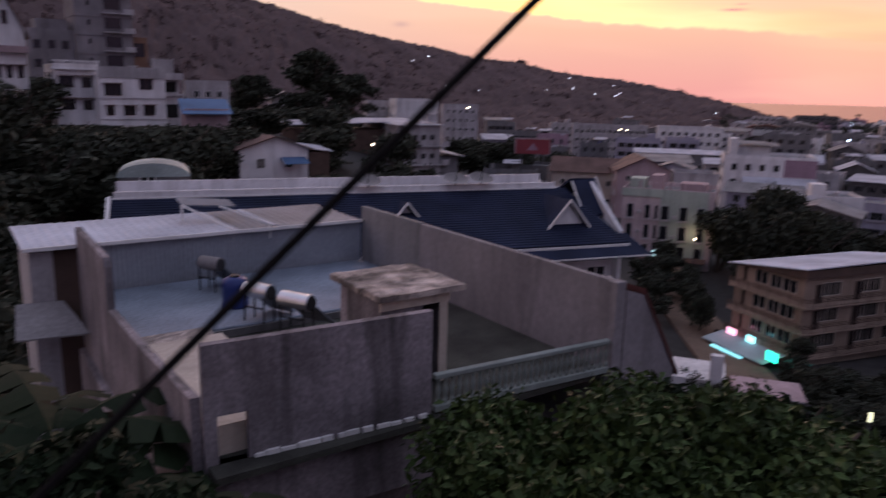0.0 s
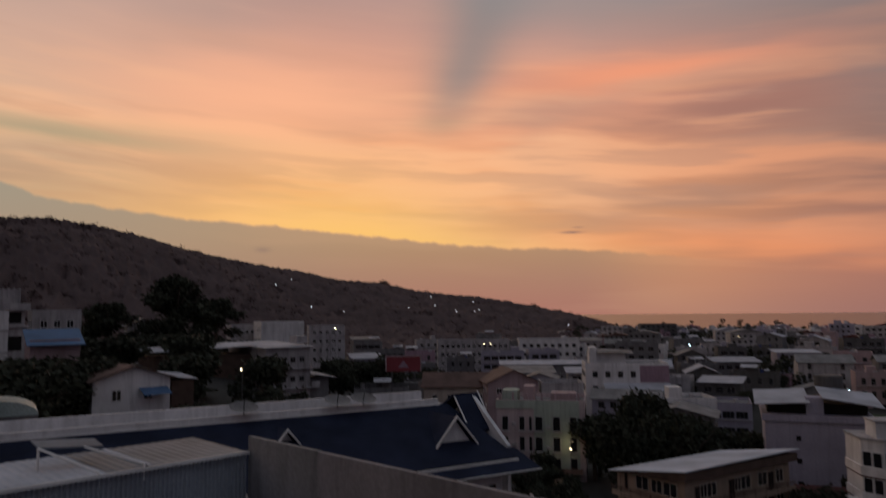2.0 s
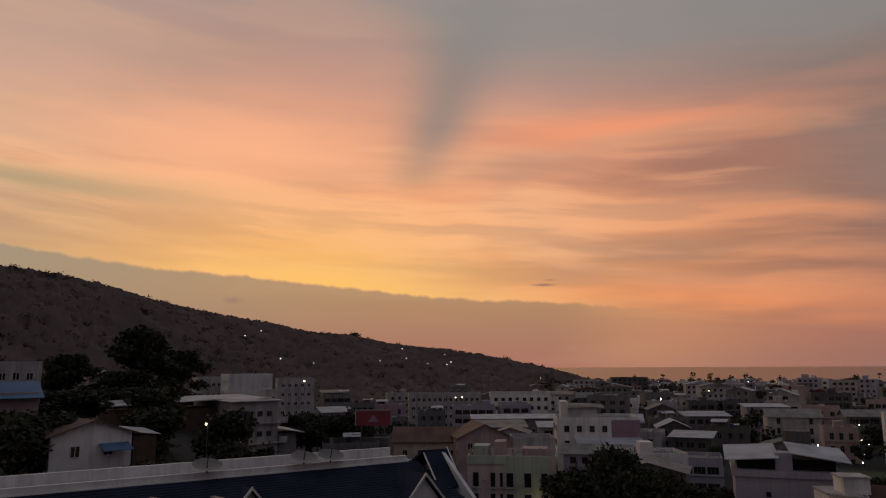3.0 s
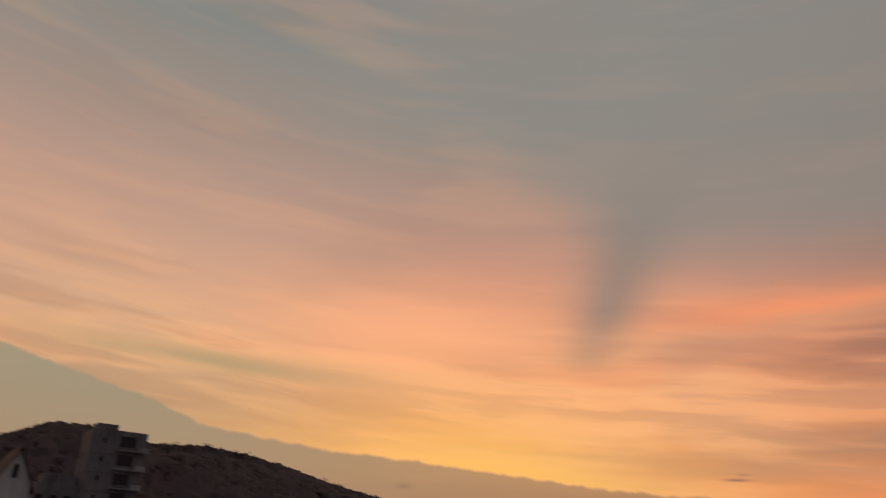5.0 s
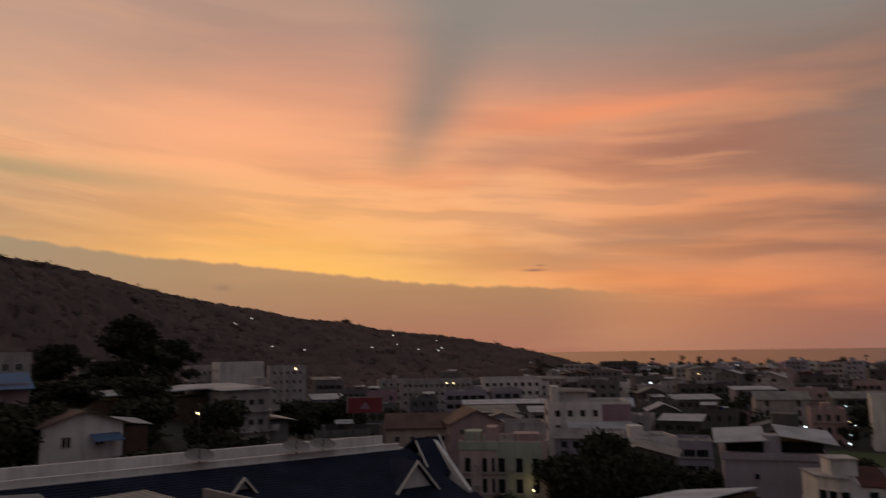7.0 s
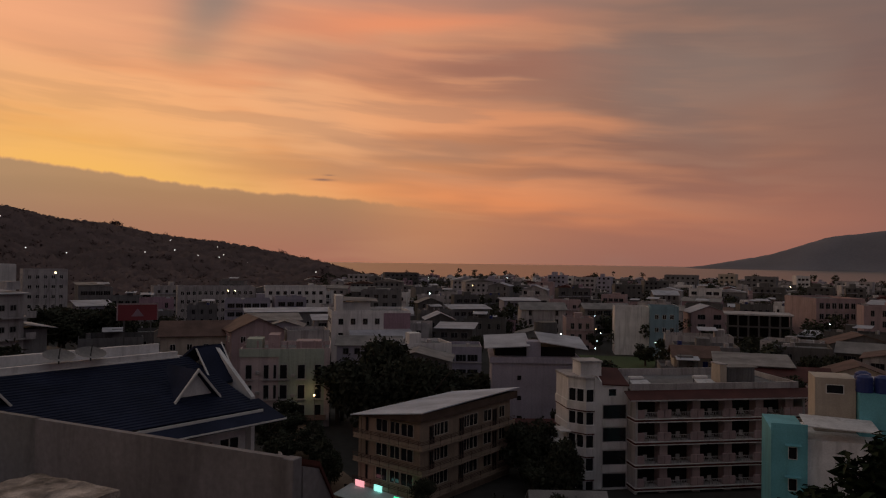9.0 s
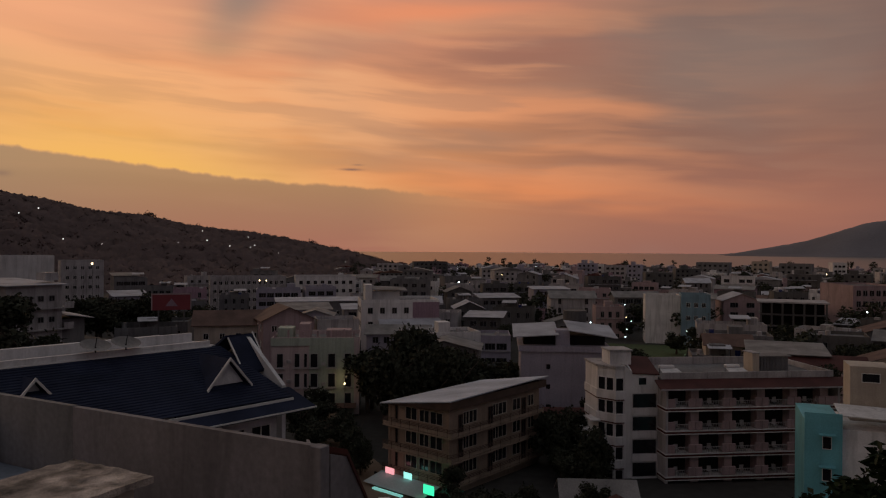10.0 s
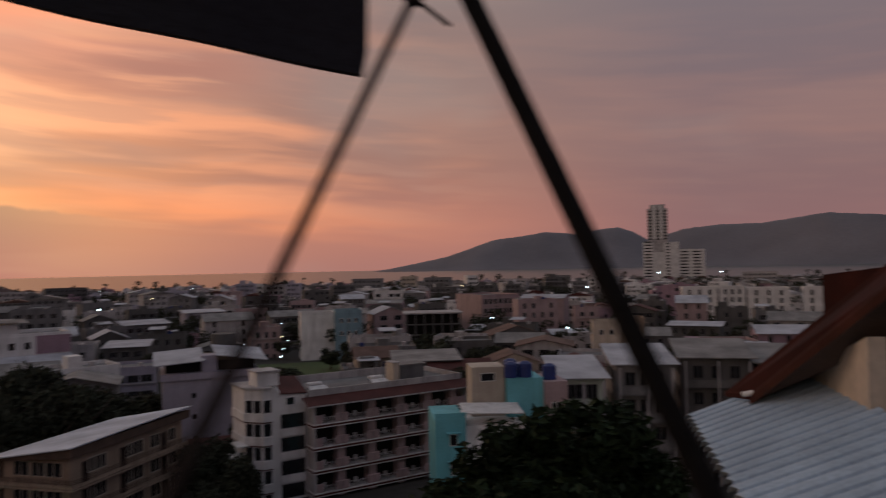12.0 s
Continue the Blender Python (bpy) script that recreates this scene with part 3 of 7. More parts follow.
def build_terrace():
    m = pose(-9.34, 9.14, 0, 0, 0, 64.2)
    t = thing("terrace_building", m, "bare concrete house with an unfinished walled roof terrace", "building")
    # front wall with a low opening at its near end
    wall = boxes((0, 5.0, -0.2, 0, 19.0, TOPZ))
    bmesh.ops.bisect_plane(wall, geom=wall.verts[:] + wall.edges[:] + wall.faces[:], plane_co=(0.25, 0, 0), plane_no=(1, 0, 0))
    bmesh.ops.bisect_plane(wall, geom=wall.verts[:] + wall.edges[:] + wall.faces[:], plane_co=(0.85, 0, 0), plane_no=(1, 0, 0))
    bmesh.ops.bisect_plane(wall, geom=wall.verts[:] + wall.edges[:] + wall.faces[:], plane_co=(0, 0, 20.6), plane_no=(0, 0, 1))
    bmesh.ops.bisect_plane(wall, geom=wall.verts[:] + wall.edges[:] + wall.faces[:], plane_co=(0, 0, 21.6), plane_no=(0, 0, 1))
    hole = [f for f in wall.faces if abs(f.normal.y) > 0.9 and 0.25 < f.calc_center_median().x < 0.85 and 20.6 < f.calc_center_median().z < 21.6]
    near_f, far_f = sorted(hole, key=lambda f: f.calc_center_median().y)
    rims = [sorted(f.verts, key=lambda v: math.atan2(v.co.z - 21.1, v.co.x - 0.55)) for f in (near_f, far_f)]
    bmesh.ops.delete(wall, geom=[near_f, far_f], context="FACES_ONLY")
    for i in range(4):
        wall.faces.new((rims[0][i], rims[0][(i + 1) % 4], rims[1][(i + 1) % 4], rims[1][i]))
    part("front_wall", wall, CONCRETE, t, m=pose(0, 0, 0, 0, 0, -4.0))
    part("lower_wall", boxes((-0.4, 10.8, -0.1, 12.9, 8, 19.0), bevel=0.02), CONCRETE, t)
    rng = random.Random(4)
    x = 0.95
    while x < 4.9:
        w = rng.uniform(0.12, 0.5)
        part("mortar_flake", boxes((x, min(4.95, x + w), -0.26 - rng.random() * 0.03, -0.2, 20.55 - rng.random() * 0.10, 20.66 + rng.random() * 0.05)), TRIM, t, "flaking white mortar", m=pose(0, 0, 0, 0, 0, -4.0))
        x += w + rng.uniform(0.01, 0.14)
    part("left_wall", prism([(0.02, 17.0), (13.0, 17.0), (13.0, TOPZ + 0.08), (12.6, TOPZ + 0.05), (8.25, TOPZ), (8.1, TOPZ - 0.25), (8.05, 21.62), (4.0, 21.72), (0.02, 21.98)], -0.1, 0.1), CONCRETE, t, m=pose(-0.1, 0, 0, 0, 0, 90))
    part("right_wall", boxes((10.55, 10.75, -0.6, 8.6, 19.0, TOPZ)), CONCRETE_PALE, t)
    part("right_wall_back", boxes((10.552, 10.748, 8.61, 13.1, 19.0, TOPZ + 0.02)), GREY, t, "darker grey cement wall")
    part("corner_post", boxes((10.42, 10.78, -0.98, -0.62, 17.5, TOPZ + 0.02), bevel=0.02), CONCRETE_PALE, t)
    part("terrace_floor", boxes((0.02, 10.55, -0.75, 7.0, TZ - 0.3, TZ - 0.15)), DARKFLOOR, t, "dark mottled floor")
    part("deck", boxes((0.1, 10.5, 7.1, 13.0, TZ - 0.3, TZ + 0.12), bevel=0.03), DECK, t, "blue-grey painted deck")
    part("deck_lip", boxes((0.1, 10.5, 6.98, 7.08, TZ - 0.3, TZ + 0.06)), DKGREY, t)
    part("pale_roof", boxes((0.05, 2.2, 0.1, 5.6, TZ - 0.14, TZ + 0.5)), CREAM, t, "pale cream low roof")
    part("roof_rubble", boxes((0.1, 2.2, 5.62, 6.9, TZ - 0.14, TZ + 0.32), bevel=0.05), SLAB, t, "stained rubble ledge")
    # stair head with its mouldy slab
    b = part("stair_head", boxes((4.55, 5.72, 1.0, 1.12, TZ - 0.14, 23.0), (6.27, 6.42, 1.0, 1.12, TZ - 0.14, 23.0), (5.72, 6.27, 1.0, 1.12, 22.75, 23.0), (4.55, 4.67, 1.12, 3.1, TZ - 0.14, 23.0), (6.30, 6.42, 1.12, 3.1, TZ - 0.14, 23.0), (4.67, 6.30, 2.98, 3.1, TZ - 0.14, 23.0)), CONCRETE, t)
    part("door_jamb", boxes((6.20, 6.44, 0.96, 1.0, TZ - 0.14, 22.98)), CREAM, b, "cream jamb")
    part("fascia", boxes((4.5, 6.47, 0.93, 0.997, 22.72, 23.0)), CREAM, b, "cream fascia over the doorway")
    bm = bmesh.new()
    nx, ny = 22, 22
    g = {}
    for i in range(nx + 1):
        for j in range(ny + 1):
            for k in (0, 1):
                x, y = 4.35 + 2.45 * i / nx, 0.72 + 2.6 * j / ny
                e = 0.06 * noise.noise((x * 4, y * 4, 3)) * (1 if i in (0, nx) or j in (0, ny) else 0)
                g[i, j, k] = bm.verts.new((x + e, y + e, 23.0 + (0.15 + 0.035 * noise.noise((x * 3, y * 3, 0)) if k else 0)))
    for i in range(nx):
        for j in range(ny):
            for k in (0, 1):
                q = [g[i, j, k], g[i + 1, j, k], g[i + 1, j + 1, k], g[i, j + 1, k]]
                bm.faces.new(q if k else q[::-1])
    for i in range(nx):
        bm.faces.new((g[i, 0, 0], g[i + 1, 0, 0], g[i + 1, 0, 1], g[i, 0, 1]))
        bm.faces.new((g[i + 1, ny, 0], g[i, ny, 0], g[i, ny, 1], g[i + 1, ny, 1]))
    for j in range(ny):
        bm.faces.new((g[0, j + 1, 0], g[0, j, 0], g[0, j, 1], g[0, j + 1, 1]))
        bm.faces.new((g[nx, j, 0], g[nx, j + 1, 0], g[nx, j + 1, 1], g[nx, j, 1]))
    part("roof_slab", bm, SLAB, b, "stained lichen-covered concrete slab")
    # balustrade along the front edge
    rail = part("balustrade", boxes((5.1, 10.4, -0.22, -0.04, TZ + 0.68, TZ + 0.80), (5.1, 10.4, -0.22, -0.04, TZ - 0.12, TZ + 0.05), bevel=0.02), RAILGREEN, t, "grey-green cement balustrade", m=pose(0, 0, 0, 0, 0, -4.0))
    prof = [(0.055, 0), (0.06, 0.06), (0.03, 0.14), (0.055, 0.28), (0.06, 0.36), (0.03, 0.50), (0.05, 0.58), (0.05, 0.63)]
    vs, fs = [], []
    for r, z in prof:
        vs += [(r * math.cos(a * math.pi / 4), r * math.sin(a * math.pi / 4), z) for a in range(8)]
    for k in range(len(prof) - 1):
        fs += [(k * 8 + a, k * 8 + (a + 1) % 8, k * 8 + 8 + (a + 1) % 8, k * 8 + 8 + a) for a in range(8)]
    bal = mesh_of("baluster", vs, fs, RAILGREEN)
    for i in range(28):
        attach("baluster", bal, rail, pose(5.22 + i * 0.19, -0.13, TZ + 0.05))
    # gable wing beside the corner
    part("gable_wing", prism([(10.8, 17), (13.0, 17), (13.0, 20.3), (12.75, 20.7), (11.55, 22.6), (10.8, 22.85)], -1.0, -0.82), CONCRETE_PALE, t)
    part("wing_roof", slope_slab([(11.45, -1.05, 22.82), (13.15, -1.05, 20.15), (13.15, 0.15, 20.15), (11.45, 0.15, 22.82)], 0.14), REDTILE, t, "dark red tiled roof edge")
    part("barge_board", slope_slab([(11.43, 0.16, 22.92), (13.25, 0.16, 20.10), (13.25, 0.26, 20.10), (11.43, 0.26, 22.92)], 0.2), TRIM, t, "white barge board")
    # long steel shed at the back
    s = thing("steel_shed", m, "low grey corrugated steel shed on the terrace", "shed")
    vs, fs = [], []
    n = 260
    for i in range(n + 1):
        x = 0.1 + 10.4 * i / n
        y = 13.16 + 0.03 * (1 if (i // 2) % 2 else -1)
        vs += [(x, y, TZ - 0.1), (x, y, 22.45), (x, y + 0.04, TZ - 0.1), (x, y + 0.04, 22.45)]
    for i in range(n):
        k = 4 * i
        fs += [(k, k + 4, k + 5, k + 1), (k + 2, k + 3, k + 7, k + 6)]
    attach("front_sheet", mesh_of("front_sheet", vs, fs, SHEET), s)
    part("end_wall", boxes((-1.6, -0.9, 13.3, 13.42, 15, 22.35), (-1.6, -1.5, 13.42, 17.2, 15, 22.35)), OFFWHITE, s)
    part("boarding", boxes((-0.89, -0.12, 13.3, 13.40, 15, 22.35)), BROWN, s, "brown board panel")
    part("back_wall", boxes((-1.5, 10.5, 17.1, 17.2, 15, 22.3)), SHEET, s)
    part("right_end", boxes((10.4, 10.5, 13.3, 17.1, 15, 22.3)), SHEET, s)
    def ribbed(x0, x1, y0, y1, z, mt, name, label):
        vs, fs = [], []
        k = int((x1 - x0) / 0.11)
        for i in range(k + 1):
            x = x0 + (x1 - x0) * i / k
            zz = z + 0.025 * (1 if i % 3 == 0 else 0)
            vs += [(x, y0, zz - 0.02), (x, y1, zz + 0.03), (x, y0, zz - 0.06), (x, y1, zz - 0.01)]
        for i in range(k):
            q = 4 * i
            fs += [(q, q + 4, q + 5, q + 1), (q + 2, q + 3, q + 7, q + 6), (q, q + 2, q + 6, q + 4)]
        attach(name, mesh_of(name, vs, fs, mt), s, label=label)
    ribbed(-1.8, 5.4, 12.98, 17.4, 22.55, SHEET_ROOF, "roof_sheet", "pale steel roof sheet")
    ribbed(5.42, 10.5, 13.0, 17.4, 22.55, SHEET_DARK, "roof_sheet", "dull dark roof sheet")
    part("gutter_trim", boxes((-1.8, 10.5, 12.9, 12.97, 22.46, 22.58)), TRIM, s, "white eaves trim")
    part("seam_trim", boxes((6.7, 6.85, 13.1, 17.3, 22.59, 22.63)), SHEET_ROOF, s)
    # small lean-to roof outside the far corner
    part("lean_to_roof", slope_slab([(-2.3, 11.6, 20.0), (-0.2, 11.6, 19.9), (-0.7, 13.25, 20.65), (-2.1, 13.25, 20.7)], 0.06), FIBRE, s, "small grey lean-to roof")
    return m


T_M = build_terrace()


def build_solar(x, y, rz, ln, label):
    """Solar water heater: steel tank on an iron stand with a black collector."""
    h = thing("solar_water_heater", T_M @ pose(x, y, TZ + 0.12, 0, 0, rz), label, "water heater", "solar heaters on the terrace")
    z = 0.95
    bm = tube((-ln / 2, 0, z), (ln / 2, 0, z), 0.24, n=20)
    bmesh.ops.bevel(bm, geom=[e for e in bm.edges if abs(e.verts[0].co.x - e.verts[1].co.x) < 1e-4], offset=0.04, segments=2, affect="EDGES")
    part("tank", bm, FIBRE if "dull" in label else STEEL, h, "dull grey tank" if "dull" in label else "bright steel tank")
    for sx in (-1, 1):
        part("tank_cap", tube((sx * (ln / 2 + 0.001), 0, z), (sx * (ln / 2 + 0.02), 0, z), 0.22, 0.2, 20), BLACKIRON, h)
        for sy in (-0.2, 0.25):
            part("leg", boxes((sx * ln * 0.38 - 0.02, sx * ln * 0.38 + 0.02, sy - 0.02, sy + 0.02, 0, z - 0.14)), BLACKIRON, h)
    part("crossbar", boxes((-ln * 0.4, ln * 0.4, -0.22, -0.19, 0.45, 0.49)), BLACKIRON, h)
    part("collector", slope_slab([(-ln / 2, 0.18, z - 0.1), (ln / 2, 0.18, z - 0.1), (ln / 2, 1.1, 0.1), (-ln / 2, 1.1, 0.1)], 0.06), SHEET_DARK, h, "black tube collector")
    return h


build_solar(3.85, 7.2, -62, 1.0, "steel solar water heater tank on a black stand")
build_solar(4.4, 5.65, -62, 1.1, "steel solar water heater tank on a black stand")
build_solar(3.7, 11.3, -60, 0.9, "dull solar water heater at the shed wall")


def build_barrel(x, y, r, h, z=TZ + 0.12, label="dark blue plastic water barrel"):
    prof = [(0.0, 0), (r * 0.92, 0), (r, h * 0.06), (r * 0.97, h * 0.3), (r, h * 0.34), (r * 0.97, h * 0.62), (r, h * 0.66), (r * 0.95, h * 0.9), (r * 0.5, h), (0.0, h)]
    vs, fs, n = [], [], 18
    for rr, z0 in prof:
        vs += [(rr * math.cos(a * 2 * math.pi / n), rr * math.sin(a * 2 * math.pi / n), z0) for a in range(n)]
    for k in range(len(prof) - 1):
        fs += [(k * n + a, k * n + (a + 1) % n, k * n + n + (a + 1) % n, k * n + n + a) for a in range(n)]
    b = thing("water_barrel", T_M @ pose(x, y, z), label, "water barrel")
    me = mesh_of("barrel", vs, fs, BLUEPLASTIC)
    for p in me.polygons:
        p.use_smooth = True
    attach("barrel", me, b)
    part("lid", tube((0, 0, h - 0.01), (0, 0, h + 0.05), r * 0.4, n=16), BLACKIRON, b)


build_barrel(3.75, 9.0, 0.42, 1.0)
build_barrel(4.0, 4.9, 0.24, 0.6, TZ - 0.15)
build_barrel(4.6, 4.35, 0.22, 0.5, TZ - 0.15, "small blue plastic drum")


def build_frame_on_shed():
    f = thing("panel_frame", T_M @ pose(3.9, 14.1, 22.6), "tilted white steel frame on the shed roof", "roof frame")
    part("top_panel", slope_slab([(-0.1, 0.9, 0.75), (1.9, 0.6, 0.6), (1.9, 1.5, 0.75), (-0.1, 1.8, 0.9)], 0.05), SHEET_DARK, f)
    for a, b in (((-0.1, 0.9, 0.72), (1.2, -0.9, 0.0)), ((1.3, 0.7, 0.62), (2.7, -0.9, 0.05)), ((-0.1, 0.9, 0.72), (-0.1, 0.9, 0)), ((2.7, -0.9, 0.05), (2.7, -0.9, -0.5)), ((1.2, -0.9, 0), (1.2, -0.9, -0.5))):
        part("bar", tube(a, b, 0.045, n=6), TRIM, f)


build_frame_on_shed()


# ---- the blue-roofed hall ----
def build_blue_hall():
    m = pose(-18.7, 53.3, 0, 0, 0, 49.6)
    h = thing("blue_roof_hall", m, "white hall under a long navy tiled roof with gables", "building")
    part("wall", boxes((-31, 1.2, -5.4, 9, 6, 17.6)), WHITE, h)
    part("corner_bay", boxes((-3.2, 1.1, -6.2, -5.41, 6, 17.3)), WHITE, h)
    part("flat_roof", boxes((-31.6, 0.2, 0.25, 9, 20.1, 20.75)), ZINC, h)
    part("parapet", boxes((-31.6, -0.4, 0.0, 0.24, 20.4, 21.15), (-31.6, -0.4, 2.6, 2.8, 20.76, 21.5)), WHITE, h, "long white parapet")
    part("parapet_edge", boxes((-31.7, -0.3, -0.12, -0.01, 20.62, 20.78)), TRIM, h)
    # tile courses down the slope
    N = 26
    bm = bmesh.new()
    last = None
    for i in range(N + 1):
        y, z, x1 = -6.7 * i / N - 0.1, 20.7 - 3.0 * i / N, 0.4 + 1.6 * i / N
        up = [bm.verts.new((-31.8, y, z + 0.05)), bm.verts.new((x1, y, z + 0.05))]
        dn = [bm.verts.new((-31.8, y, z)), bm.verts.new((x1, y, z))]
        if last:
            bm.faces.new((up[0], up[1], last[1], last[0]))
        bm.faces.new((dn[0], dn[1], up[1], up[0]))
        last = dn
    roof = part("roof", bm, BLUETILE, h, "navy glazed tile slope")
    part("eaves_board", boxes((-31.8, 2.0, -6.95, -6.82, 17.42, 17.62)), TRIM, roof)
    part("barge_board", slope_slab([(-32.0, -0.1, 20.9), (-31.75, -0.1, 20.9), (-31.75, -6.8, 17.9), (-32.0, -6.8, 17.9)], 0.25), TRIM, roof)
    # raised cross roof at the end
    up = part("upper_roof", slope_slab([(0.7, -0.6, 21.3), (2.8, -0.6, 21.5), (2.6, -3.0, 19.2), (0.4, -3.2, 19.0)], 0.2), BLUETILE, h)
    part("upper_roof_back", slope_slab([(0.5, -0.6, 21.5), (2.8, -0.6, 21.5), (3.0, 5, 18.3), (0.5, 5, 18.3)], 0.2), BLUETILE, h)
    for x0, x1, y1, zt, z1 in ((0.68, 0.38, -3.3, 21.42, 19.0), (2.8, 2.55, -2.6, 21.62, 19.6)):
        part("barge_board", slope_slab([(x0, -0.5, zt), (x0 + 0.11, -0.5, zt), (x1 + 0.11, y1, z1), (x1, y1, z1)], 0.12), TRIM, up, "white barge board")
    part("end_wall", prism([(-5.3, 6), (4.5, 6), (4.5, 18.3), (-0.6, 21.4), (-5.3, 18.2)], 1.2, 1.5), WHITE, h, m=Matrix(((0, 1, 0, 1.0), (1, 0, 0, 0), (0, 0, 1, 0), (0, 0, 0, 1))))
    # dormers with white gable fields
    for x, y, w, z, g in ((-1.8, -4.6, 1.4, 18.75, 1.75), (-13.2, -2.6, 0.55, 19.6, 0.75)):
        d = part("dormer", prism([(x - w + 0.15, z), (x + w - 0.15, z), (x, z + g - 0.15)], y, y + 0.1), WHITE, h, "white gable field")
        for sx in (-1, 1):
            part("dormer_roof", slope_slab([(x, y - 0.35, z + g), (x + sx * (w + 0.25), y - 0.35, z - 0.2), (x + sx * (w + 0.25), y + 2.5, z - 0.2), (x, y + 3.4, z + g)], 0.12), BLUETILE, d)
            part("dormer_trim", slope_slab([(x, y - 0.5, z + g + 0.1), (x + sx * (w + 0.3), y - 0.5, z - 0.15), (x + sx * (w + 0.3), y - 0.36, z - 0.15), (x, y - 0.36, z + g + 0.1)], 0.2), TRIM, d)
    # lower skirt roof over the entrance
    part("skirt_roof", slope_slab([(-6.5, -5.6, 18.1), (2.6, -5.6, 18.1), (3.2, -7.9, 17.0), (-6.5, -7.9, 17.0)], 0.16), BLUETILE, h)
    part("skirt_edge", boxes((-6.5, 3.2, -7.96, -7.9, 16.90, 17.0)), TRIM, h)
    for x, z in ((-2.2, 14.6), (-0.2, 14.6), (-2.2, 11.2), (-0.2, 11.2)):
        attach("window", window_mesh(1.4, 1.3, TRIM), h, pose(x, -6.2, z))
    attach("window", window_mesh(2.6, 1.6, TRIM), h, pose(-6.4, -5.4, 14.3))
    attach("window", window_mesh(1.6, 1.4, TRIM), h, pose(1.5, -2.5, 14.3, 0, 0, 90))
    for x in (-15.2, -8.6, -6.6):
        dish = thing("satellite_dish", m @ pose(x, 0.0, 21.1), "grey mesh satellite dish on the parapet", "satellite dish", "dishes on the parapet")
        vs, fs, n = [(0, 0, -0.12)], [], 20
        for k, (r, z) in enumerate(((0.35, -0.09), (0.7, 0.0), (0.95, 0.1))):
            vs += [(r * math.cos(a * 2 * math.pi / n), r * math.sin(a * 2 * math.pi / n), z) for a in range(n)]
        fs += [(0, 1 + a, 1 + (a + 1) % n) for a in range(n)]
        for k in range(2):
            fs += [(1 + k * n + a, 1 + (k + 1) * n + a, 1 + (k + 1) * n + (a + 1) % n, 1 + k * n + (a + 1) % n) for a in range(n)]
        attach("bowl", mesh_of("bowl", vs, fs, FIBRE), dish, pose(0, 0, 0.45, 18, 0, 0))
        part("post", tube((0, 0, 0), (0, 0, 0.4), 0.05), BLACKIRON, dish)
        part("feed_arm", tube((0, 0, 0.4), (0, -0.2, 1.0), 0.03), BLACKIRON, dish)
    # barrel-vaulted rooftop shed behind
    v = thing("vaulted_roof_shed", m @ pose(-31.5, 4.5, 20.75), "rooftop shed with a curved greenish sheet roof", "shed")
    part("wall", boxes((0, 4.6, 0.2, 3.6, 0, 0.9)), GREY, v)
    arc = [(2.2 - 2.4 * math.cos(q * math.pi / 12), 0.8 + 0.95 * math.sin(q * math.pi / 12)) for q in range(13)]
    part("vault_roof", prism(arc + [(0.0 + 4.3, 0.78), (0.1, 0.78)], 0, 3.8), mat("greenish_roof_sheet", (0.30, 0.36, 0.34), 0.6, 0.5, 0.8), v)
    attach("window", window_mesh(0.9, 0.6, TRIM), v, pose(1.8, 0.2, 0.25))


build_blue_hall()


